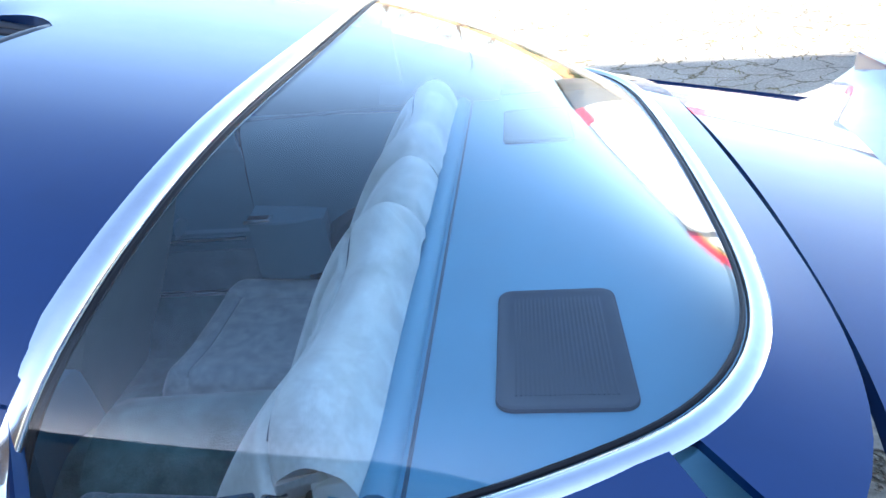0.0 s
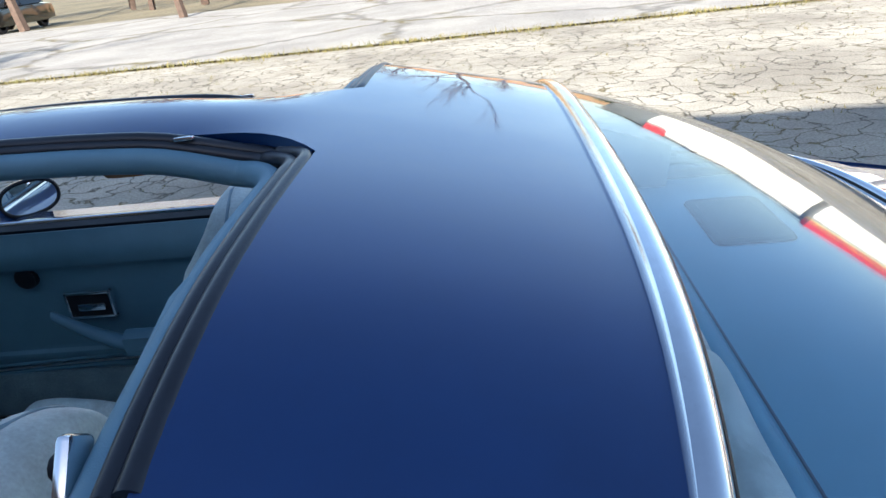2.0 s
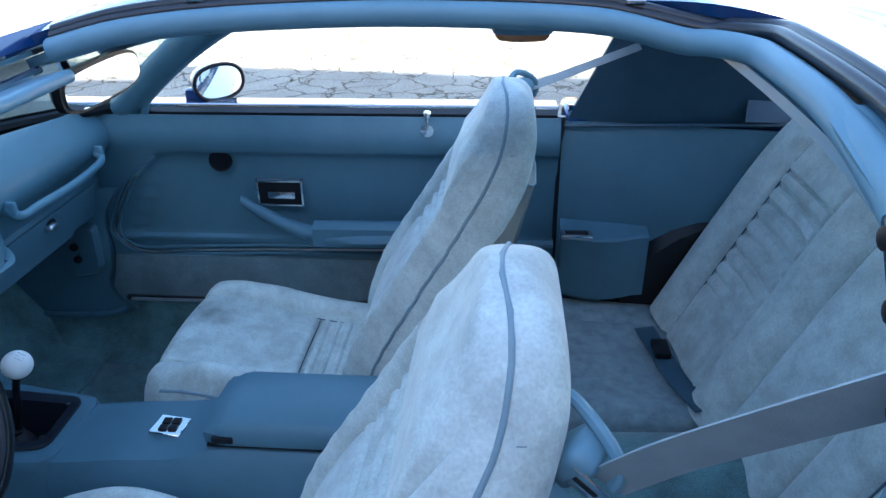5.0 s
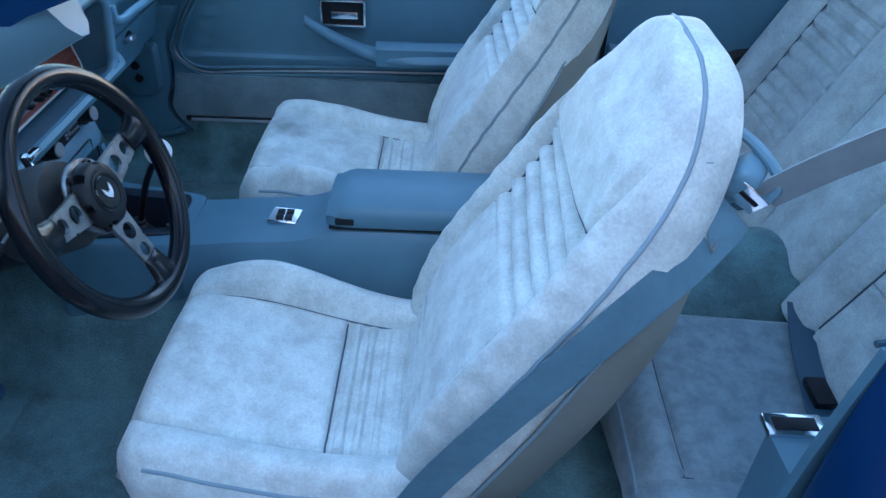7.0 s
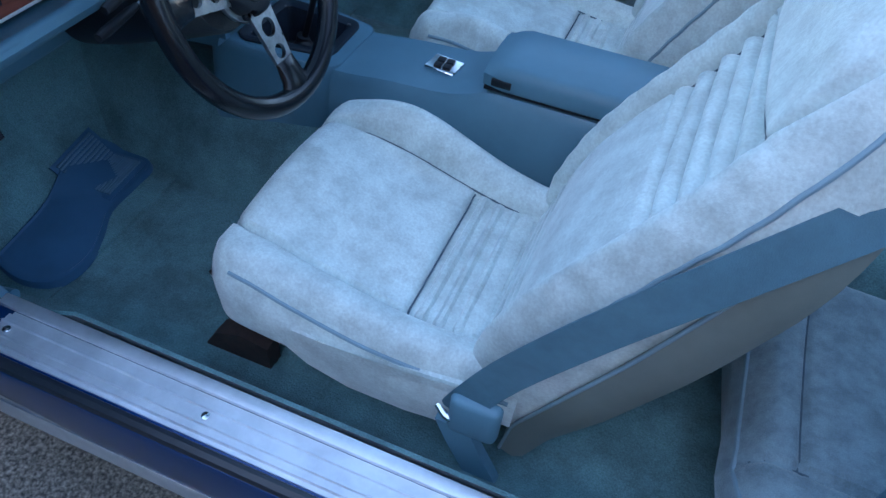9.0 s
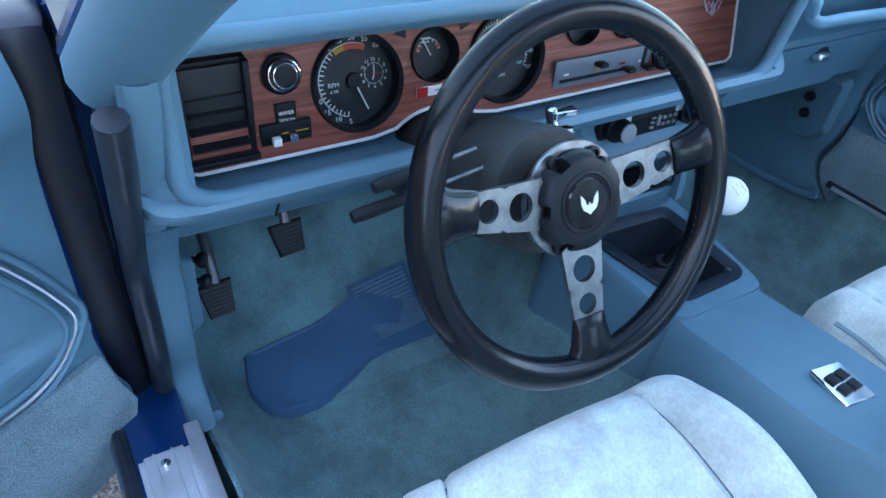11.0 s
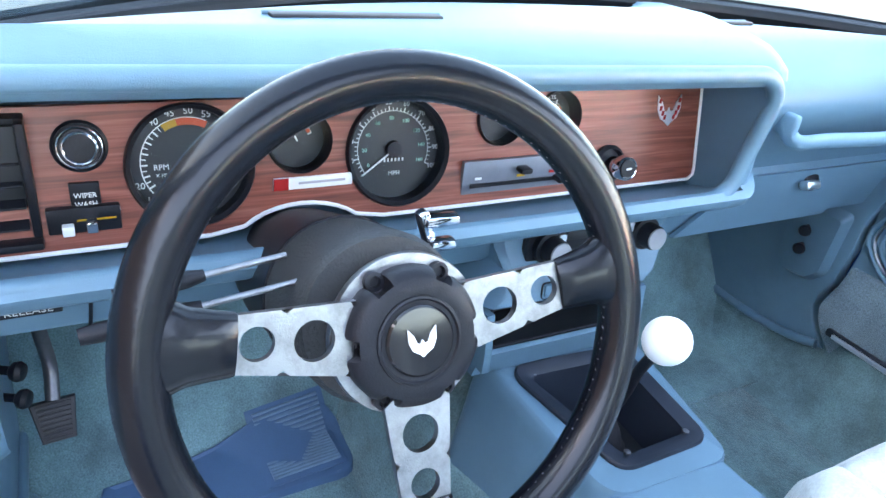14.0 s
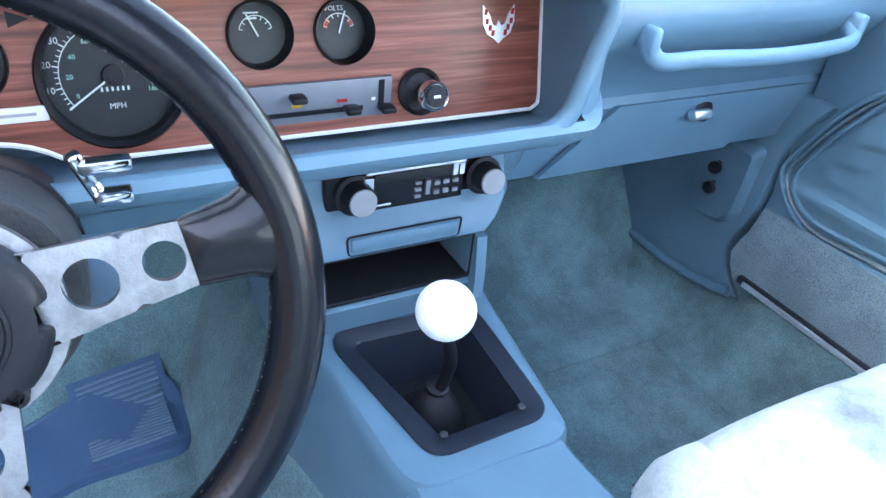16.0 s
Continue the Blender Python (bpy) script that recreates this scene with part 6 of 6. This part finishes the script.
for y in (-.054, .094):
    k = part("knob", lathe(B(), [(.0215, 0), (.0215, .012), (.017, .013), (.016, .028), (.0145, .031), (.002, .031)], (-.252, y, 0.6500), (1, 0, .12), 28), BLACK, rd)
    part("cap", lathe(B(), [(.0148, .030), (.0140, .033), (.002, .0335)], (-.252, y, 0.6500), (1, 0, .12), 28), KNOBCAP, k)

rd.matrix_basis = pose(-.280, -.009, .6455)

# ---- steering column and wheel ----
sc = thing("steering_column", "black grained steering column with two stalks", "steering column", (-.1, -.37, .72))
TILT = radians(21)
WN = Vector((math.cos(TILT), 0, math.sin(TILT)))
WU = Vector((-math.sin(TILT), 0, math.cos(TILT)))
WC = Vector((-.023, -.37, .761))
part("shroud", lathe(B(), [(.056, -.31), (.063, -.24), (.0645, -.125)], WC, WN, 40), BLACK, sc, "smooth black lower shroud")
part("shroud_front", lathe(B(), [(.0650, -.128), (.0640, -.045), (.060, -.036), (.03, -.034)], WC, WN, 36), GRAINED, sc, "grained black column housing")
part("ring", lathe(B(), [(.0665, -.132), (.0670, -.128), (.0665, -.124)], WC, WN, 36), BLACK, sc)


def wp(r, u, n):
    """A point by the wheel's own axes: across, up, out."""
    return WC + Vector((0, 1, 0)) * r + WU * u + WN * n


for a_, b_ in (((-.098, -.430, .788), (-.088, -.540, .780)), ((-.092, -.415, .770), (-.085, -.562, .757))):
    a_, b_ = Vector(a_), Vector(b_)
    stalk = part("stalk", tube(B(), [a_, a_.lerp(b_, .55)], .0024, 10), ALU, sc, "chrome stalk with a black handle")
    part("handle", tube(B(), [a_.lerp(b_, .50), a_.lerp(b_, .6), a_.lerp(b_, .92), b_], [.004, .006, .0068, .0055], 10), BLACK, stalk)
ig = part("ignition", lathe(B(), [(.026, 0), (.024, .045), (.020, .050), (.004, .05)], wp(.045, -.012, -.115), Vector((.25, 1, .05)), 20), VINYL_DK, sc)
part("key", box(B(), (-.150, -.296, .762), (.012, .010, .042), .003, 2, pose(0, 0, 0, 20, 0, 15).to_3x3()), CHROME, ig, "chrome key in the lock")
part("key_head", box(B(), (-.146, -.285, .773), (.014, .032, .009), .003, 2), CHROME, ig)
part("key_head", box(B(), (-.144, -.283, .751), (.014, .024, .009), .003, 2), CHROME, ig)

sw = thing("steering_wheel", "black leather steering wheel with drilled alloy spokes", "steering wheel", tuple(WC))
RR = .1645
rim = part("rim", tube(B(), [wp(RR * math.sin(2 * math.pi * i / 96), RR * math.cos(2 * math.pi * i / 96), .018) for i in range(96)], .0150, 16, closed=True, flat=1.05), LEATHER, sw, "black leather rim")
bm = B()
for i in range(120):
    a0 = 2 * math.pi * i / 120
    if i % 40 in (18, 19, 20, 21):
        continue
    p = [wp((RR - .0150) * math.sin(a), (RR - .0150) * math.cos(a), .0185 + (.0012 if k else -.0012)) for k, a in ((0, a0), (1, a0 + .03))]
    tube(bm, p, .0006, 4)
part("stitching", bm, mat("grey_thread", (.25, .25, .26), .8), rim)


def spoke(deg):
    """A flat alloy arm with two holes, from the hub to the rim."""
    c, s_ = math.cos(radians(deg)), math.sin(radians(deg))

    def q(r, w, n):
        return wp(r * c - w * s_, r * s_ + w * c, n + .008 + .009 * (r - .04) / .12)
    bm = B()
    # outer outline and holes, built as strips between the edge and each hole
    r0, r1 = .040, .119
    wa = lambda r: .024 - .007 * (r - r0) / (r1 - r0)
    holes = ((.066, .0130), (.101, .0105))
    cuts = [r0, .0840, r1]
    for n0 in (-.003, .003):
        for (hr, hs), a0, a1 in zip(holes, cuts, cuts[1:]):
            K = 32
            inner = [(hr + hs * math.cos(2 * math.pi * j / K), hs * math.sin(2 * math.pi * j / K)) for j in range(K)]
            outer = []
            for x, y in inner:
                dx, dy = (x - hr) / hs, y / hs
                t = min(((a1 - hr) / dx if dx > 1e-6 else 9), ((a0 - hr) / dx if dx < -1e-6 else 9), (wa(hr) / abs(dy) if abs(dy) > 1e-6 else 9))
                ox, oy = hr + dx * t, dy * t
                if abs(abs(oy) - wa(hr)) < 1e-6:
                    oy = math.copysign(wa(ox), oy)
                outer.append((ox, oy))
            loft(bm, [[q(x, y, n0) for x, y in inner], [q(x, y, n0) for x, y in outer]], True)
    for (hr, hs) in holes:
        K = 32
        loft(bm, [[q(hr + hs * math.cos(2 * math.pi * j / K), hs * math.sin(2 * math.pi * j / K), n0) for j in range(K)] for n0 in (-.003, .003)], True)
    for sg in (-1, 1):
        loft(bm, [[q(r, sg * wa(r), -.003), q(r, sg * wa(r), .003)] for r in (r0, .06, .08, .1, r1)])
    sp = part("spoke", bm, ALU, sw, "brushed alloy spoke with two round holes", smooth=30)
    # leather boot at the rim
    rings = []
    for r, w, h in ((.113, .0185, .0055), (.116, .0195, .007), (.125, .0205, .009), (.140, .023, .011), (.150, .028, .012), (.160, .036, .010)):
        rings.append([q(r, w * math.cos(a), .0015 + h * math.sin(a)) for a in [2 * math.pi * j / 16 for j in range(16)]])
    part("boot", loft(B(), rings, True, True), LEATHER, sp, "black leather boot")
    return sp


for d in (9.0, 171.0, 270):
    spoke(d)
part("hub_plate", lathe(B(), [(.020, -.004), (.054, -.004), (.055, 0), (.054, .0035), (.02, .004)], WC, WN, 48), ALU, sw, "brushed alloy hub ring")
# horn pad with six notches
rings = []
for r, h in ((.0470, .003), (.0470, .012), (.0445, .018), (.040, .0205), (.032, .022), (.029, .0215)):
    ring = []
    for j in range(120):
        a = 2 * math.pi * j / 120
        notch = max(0, 1 - abs(((math.degrees(a) + 0) % 60) - 30) / 9.5)
        rr = r - (.0110 * min(1, notch * 1.8) if r > .04 else 0)
        ring.append(wp(rr * math.sin(a), rr * math.cos(a), h))
    rings.append(ring)
hp_ = part("horn_pad", loft(B(), rings, True, True), BLACK, sw, "black six-lobed horn pad")
for j in range(6):
    a = radians(30 + 60 * j)
    part("bolt", lathe(B(), [(.0065, .003), (.0065, .009), (.004, .0095), (.0035, .006)], WC + Vector((0, 1, 0)) * .0455 * math.sin(a) + WU * .0455 * math.cos(a), WN, 14), BLACK, hp_)
part("ring", tube(B(), [wp(.028 * math.sin(2 * math.pi * j / 40), .028 * math.cos(2 * math.pi * j / 40), .0215) for j in range(40)], .0018, 6, closed=True), BLACK, hp_)
cap = part("cap", lathe(B(), [(.0235, .020), (.0235, .0225), (.022, .024), (.002, .0248)], WC, WN, 36), mat("gloss_black", (.01, .01, .012), .12), hp_, "glossy black cap with a silver bird-shaped badge")
Rw = Matrix((Vector((0, 1, 0)), WU, WN)).transposed().to_4x4()
part("badge", emblem(Matrix.Translation(WC + WN * .0246) @ Rw, .0195), WHITE, cap, "silver winged badge", smooth=0)

# ---- centre console ----
BEZEL = mat("dark_bezel_plastic", (0.012, 0.018, 0.03), 0.5, vary=0.2, scale=30, bump=0.15, bscale=600)
con = thing("centre_console", "blue vinyl centre console with a padded armrest", "console", (.15, 0, .17))


def con_z(x):
    return interp(x, [(-.34, .500), (-.27, .470), (-.24, .462), (-.08, .455), (-.02, .458), (.05, .468), (.12, .472), (.17, .476), (.215, .490), (.25, .505), (.66, .505)])


rings = []
for i in range(25):
    x = -.06 + .72 * i / 24
    z = con_z(x)
    w = .088
    rings.append([(x, -.140, .20), (x, -w - .020, z - .10), (x, -w - .004, z - .018), (x, -w + .008, z - .004), (x, -.03, z), (x, .03, z), (x, w - .008, z - .004), (x, w + .004, z - .018), (x, w + .020, z - .10), (x, .140, .20)])
part("body", loft(B(), rings, True, True), VINYL, con, "blue vinyl console body")
QUAD = [(-.266, -.094), (-.258, .094), (-.080, .088), (-.075, -.054)]
WELL = [(-.247, -.070), (-.242, .070), (-.100, .066), (-.096, -.034)]
BZ = round_poly(QUAD, .026)
FR = round_poly([(-.310, -.122), (-.310, .122), (-.050, .100), (-.050, -.088)], .034)
WL = round_poly(WELL, .012)
WB = round_poly([(-.240, -.060), (-.238, .060), (-.108, .056), (-.104, -.026)], .010)
part("top_frame", loft(B(), [[(x, y * 1.45, .20) for x, y in FR], [(x, y * 1.14, con_z(x) - .10) for x, y in FR], [(x, y * 1.03, con_z(x) - .018) for x, y in FR], [(x, y * .99, con_z(x) - .004) for x, y in FR], [(x, y * .95, con_z(x) + .0015) for x, y in FR], [(x, y, con_z(x) + .002) for x, y in BZ], [(x, y, con_z(x) - .06) for x, y in BZ]], True, False), VINYL, con, "blue vinyl surround of the shift bezel", 55)
# shift bezel: a frame round a deep black box
BM = [(b_[0] * .4 + w_[0] * .6, b_[1] * .4 + w_[1] * .6) for b_, w_ in zip(BZ, WL)]
bz = part("shift_bezel", loft(B(), [[(x, y, con_z(x)) for x, y in BZ], [(x, y, con_z(x) + .006) for x, y in BZ], [(x * .995 - .001, y * .97, con_z(x) + .008) for x, y in BZ], [(x, y, con_z(x) + .007) for x, y in BM], [(x, y, con_z(x) + .004) for x, y in WL], [(x, y, .388) for x, y in WB]], True, False), BEZEL, con, "dark shift bezel with a deep well")
part("well_floor", box(B(), (-.17, 0, .388), (.15, .125, .008)), DIAL, bz)
for x, y in ((-.096, .058), (-.094, -.034), (-.25, -.062), (-.246, .060)):
    part("screw", lathe(B(), [(.0045, 0), (.004, .002), (.001, .0025)], (x, y, .4665), (0, 0, 1), 10), GUNMETAL, bz)
part("boot", lathe(B(), [(.045, 0), (.034, .012), (.030, .02), (.026, .032), (.018, .045), (.012, .055)], (-.175, .0, .39), (.12, 0, 1), 20), RUBBER, bz, "black rubber shift boot")
for k in range(4):
    part("rib", box(B(), (-.128 + .008 * k, .005, .405 - .002 * k), (.004, .06, .012), .001), RUBBER, bz)
gs = thing("gear_lever", "black gear lever with a round white knob", "gear lever", (-.17, 0, .43))
part("lever", tube(B(), smooth_path([(-.172, .0, .43), (-.15, .0, .50), (-.115, -.030, .57), (-.075, -.058, .635)], 6), .0065, 10), BLACK, gs)
part("collar", lathe(B(), [(.013, 0), (.013, .012), (.008, .014)], (-.172, 0, .44), (.25, 0, 1), 16), BLACK, gs)
KC = Vector((-.060, -.071, .658))
prof = [(.0240 * math.sin(math.pi * i / 20), -.0240 * math.cos(math.pi * i / 20)) for i in range(21)]
kb = part("knob", lathe(B(), prof, KC, (.35, -.05, .93), 28), WHITE, gs, "round white shift knob with a pale gear pattern")
ku, kw = Vector((0, 1, 0)), Vector((-.93, 0, .35))
kn = Vector((.55, -.15, .82)).normalized()
ku = Vector((0, 1, .18)).normalized()
kw = kn.cross(ku)
bm = B()
for a_, b_ in (((-.006, -.007), (-.006, .007)), ((.0, -.007), (.0, .007)), ((.006, -.007), (.006, .007)), ((-.006, 0), (.006, 0))):
    tube(bm, [KC + kn * .0233 + ku * a_[0] + kw * a_[1], KC + kn * .0235 + ku * b_[0] + kw * b_[1]], .0006, 4)
part("pattern", bm, mat("pale_grey_print", (.55, .55, .55), .6), kb)
# window switch plate
sp = part("switch_plate", box(B(), (.137, -.002, .4765), (.062, .050, .008), .002, 1, pose(0, 0, 0, 0, 0, -8).to_3x3()), CHROME, con, "chrome window switch plate")
for dx in (-.009, .009):
    for dy in (-.009, .009):
        part("switch", box(B(), (.137 + dx, -.002 + dy, .4815), (.015, .015, .005), .001), BLACK, sp)
# armrest
rings = []
for i in range(30):
    x = .236 + .40 * i / 29
    e = .014 * max(0, 1 - i / 2.5)
    w = .082 - e * .6
    zt = .555 - e
    rings.append([(x, -w, .512), (x, -w - .002, .535), (x, -w + .006, zt - .006), (x, -w + .018, zt), (x, 0, zt + .004), (x, w - .018, zt), (x, w - .006, zt - .006), (x, w + .002, .535), (x, w, .512)])
part("armrest", loft(B(), rings, True, True), VINYL, con, "blue padded armrest lid")
part("latch", box(B(), (.272, -.084, .527), (.036, .010, .012), .002), BLACK, con, "black armrest catch")
part("shut_gap", box(B(), (.435, 0, .5085), (.39, .158, .006)), BLACK, con)

# ---- pedals, mats, kick panels ----
for nm, c, w_, lab in (("clutch_pedal", (-.452, -.618, .385), .052, "black ribbed clutch pedal"), ("brake_pedal", (-.50, -.487, .425), .056, "black ribbed brake pedal")):
    pd = thing(nm, lab, "pedal", c)
    x, y, z = c
    out = [(-w_ / 2, -.026), (w_ / 2, -.026), (w_ / 2 - .001, -.019), (w_ / 2 - .007, .026), (-w_ / 2 + .007, .026), (-w_ / 2 + .001, -.019)]
    R_ = pose(x, y, z, 0, 62, 6)
    part("pad", loft(B(), [[R_ @ Vector((b_ * k, a_ * k, h)) for a_, b_ in out] for h, k in ((-.010, .94), (-.007, 1), (.001, 1), (.004, .93))], True, True), RUBBER, pd)
    for k in range(8):
        wk = w_ - .006 - .0016 * k
        part("rib", box(B(), R_ @ Vector((-.021 + .006 * k, 0, .0045)), (.0032, wk * .86, .0034), .0008, 1, R_.to_3x3()), RUBBER, pd)
    part("arm", tube(B(), smooth_path([(x - .012, y, z + .022), (x - .034, y + .002, z + .060), (x - .036, y - .002, z + .11), (x - .030, y - .004, z + .18)], 5), .0085, 10, flat=.7), GUNMETAL, pd, "dark bare metal arm")
fm = thing("floor_mat", "blue rubber floor mat worn into the carpet", "floor mat", (-.40, -.40, .178))
OUTM = smooth_path([(-.50, -.585, 0), (-.42, -.600, 0), (-.362, -.575, 0), (-.350, -.51, 0), (-.375, -.44, 0), (-.405, -.38, 0), (-.41, -.30, 0), (-.42, -.235, 0), (-.50, -.225, 0), (-.545, -.26, 0), (-.54, -.34, 0), (-.515, -.43, 0), (-.505, -.52, 0), (-.50, -.585, 0)], 4)[:-1]
mc = sum(OUTM, Vector()) / len(OUTM)
part("mat_sheet", loft(B(), [[(mc.x + (p.x - mc.x) * k, mc.y + (p.y - mc.y) * k, zz + max(0, -.50 - p.x) * .9) for p in OUTM] for k, zz in ((1, .182), (1, .196), (.985, .202), (.95, .203), (.90, .199))], True, True), MATBLUE, fm)

Hp = Vector((-.487, -.306, .0))
hx, hy = Vector((.128, .008, 0)), Vector((-.012, .128, 0))


def heel(u, v):
    p = Hp + hx * u + hy * v
    return (p.x, p.y, .2065 + max(0, -.50 - p.x) * .9 - .004 * max(abs(u), abs(v)) ** 8 * 256)


part("heel_pad", sheet(B(), lambda u, v: heel(u - .5, v - .5), 28, 20, .004), MATBLUE, fm, "ribbed heel pad moulded into the mat")
for i in range(19):
    u = -.43 + .84 * i / 18
    part("rib", tube(B(), [heel(u, -.42), heel(u, 0), heel(u, .42)], .0031, 6, flat=1.0), MATRIB, fm)


def kick_x(z):
    """Rear edge of the kick panel."""
    return curve(z, [(.29, -.300), (.33, -.338), (.371, -.354), (.42, -.336), (.50, -.325), (.56, -.322), (.68, -.255), (.82, -.165), (.88, -.14)])


def kick_line(k):
    """The panel's outline, drawn in by k."""
    pts = [(-.72 + k, .66 - k), (-.72 + k, .34), (-.665 + k, .268 + k), (-.48, .258 + k), (-.36, .272 + k), (-.302 - k, .288 + k)]
    pts += [(kick_x(z) - k, z) for z in [.30 + .36 * i / 12 for i in range(1, 13)]]
    return pts


for s in (-1, 1):
    kp = thing("kick_panel", "blue moulded kick panel with two vent pulls", "car trim", (-.45, s * .70, .25), "kick panels")
    part("panel", loft(B(), [[(x, s * y, z) for x, z in kick_line(k)] for k, y in ((0, .712), (0, .684), (.003, .678), (.008, .676))], True, True), VINYL, kp)
    part("lower_lip", tube(B(), smooth_path([(-.71, s * .680, .335), (-.66, s * .676, .275), (-.48, s * .674, .266), (-.37, s * .672, .280), (-.315, s * .672, .296)], 5), .009, 10), VINYL, kp)
    part("edge_flange", loft(B(), [[(kick_x(z) - .016, s * .686, z), (kick_x(z) - .004, s * .690, z), (kick_x(z), s * .700, z), (kick_x(z) - .004, s * .714, z), (kick_x(z) - .016, s * .718, z)] for z in [.310 + .57 * i / 24 for i in range(25)]], True, True), VINYL, kp, "blue flange along the door opening")
    part("weatherstrip", tube(B(), [(kick_x(z) + .010, s * .727, z) for z in [.36 + .50 * i / 20 for i in range(21)]], .0135, 10), SEAL, kp, "black door weatherstrip")
    pad = round_poly([(-.468, .560), (-.458, .425), (-.440, .395), (-.378, .402), (-.352, .430), (-.345, .560)], .012, 4)
    px, pz = sum(p[0] for p in pad) / len(pad), sum(p[1] for p in pad) / len(pad)
    part("pad", loft(B(), [[(px + (x - px) * k, s * y, pz + (z - pz) * k) for x, z in pad] for y, k in ((.680, 1), (.674, .99), (.662, .88), (.658, .84))], True, True), VINYL, kp, "raised chamfered pad")
    for x, z in ((-.413, .505), (-.411, .468)):
        part("vent_pull", lathe(B(), [(.005, 0), (.005, .014), (.010, .018), (.0115, .024), (.009, .029), (.002, .030)], (x, s * .660, z), (.45, -s, -.05), 20), BLACK, kp, "black vent pull knob")
# interior mirror and visors
mr = thing("interior_mirror", "black-edged interior mirror below the header", "mirror", (-.05, .0, 1.06))
part("shell", loft(B(), [[(x + .13, .055 + .115 * math.copysign(abs(math.cos(a)) ** .6, math.cos(a)) * k, 1.100 + .032 * math.copysign(abs(math.sin(a)) ** .6, math.sin(a)) * k) for a in [2 * math.pi * j / 28 for j in range(28)]] for x, k in ((-.030, .8), (-.012, 1), (.0, 1))], True, True), BLACK, mr)
part("glass", loft(B(), [[(x + .13, .055 + .108 * math.copysign(abs(math.cos(a)) ** .6, math.cos(a)), 1.100 + .027 * math.copysign(abs(math.sin(a)) ** .6, math.sin(a))) for a in [2 * math.pi * j / 28 for j in range(28)]] for x in (.0, .003)], True, True), MIRROR, mr)
part("stem", tube(B(), [(.10, .02, 1.115), (.095, .0, 1.185)], .007, 8), CHROME, mr)
for s in (-1, 1):
    vs = thing("sun_visor", "pale blue padded sun visor", "sun visor", (.04, s * .33, 1.12), "sun visors")
    part("flap", box(B(), (.145, s * .35, 1.140), (.15, .40, .016), .007, 3, pose(0, 0, 0, 0, -14, 0).to_3x3()), VINYL_LT, vs)
    part("rod", tube(B(), [(.165, s * .14, 1.160), (.165, s * .56, 1.148)], .005, 8), CHROME, vs)

# dome lamp under the middle bar of the roof
dl = thing("dome_lamp", "amber plastic dome lamp under the middle roof bar", "lamp", (.752, -.02, 1.18))
part("base", loft(B(), [[(.752 + .040 * math.copysign(abs(math.cos(a)) ** .6, math.cos(a)) * k, -.01 + .030 * math.copysign(abs(math.sin(a)) ** .6, math.sin(a)) * k, z) for a in [2 * math.pi * j / 28 for j in range(28)]] for z, k in ((1.225, .9), (1.186, 1), (1.183, .97))], True, True), VINYL_LT, dl)
part("lens", loft(B(), [[(.752 + .036 * math.copysign(abs(math.cos(a)) ** .6, math.cos(a)) * k, -.01 + .026 * math.copysign(abs(math.sin(a)) ** .6, math.sin(a)) * k, z) for a in [2 * math.pi * j / 28 for j in range(28)]] for z, k in ((1.184, 1), (1.178, .98), (1.174, .88), (1.172, .6))], True, True), AMBER, dl, "amber lens")
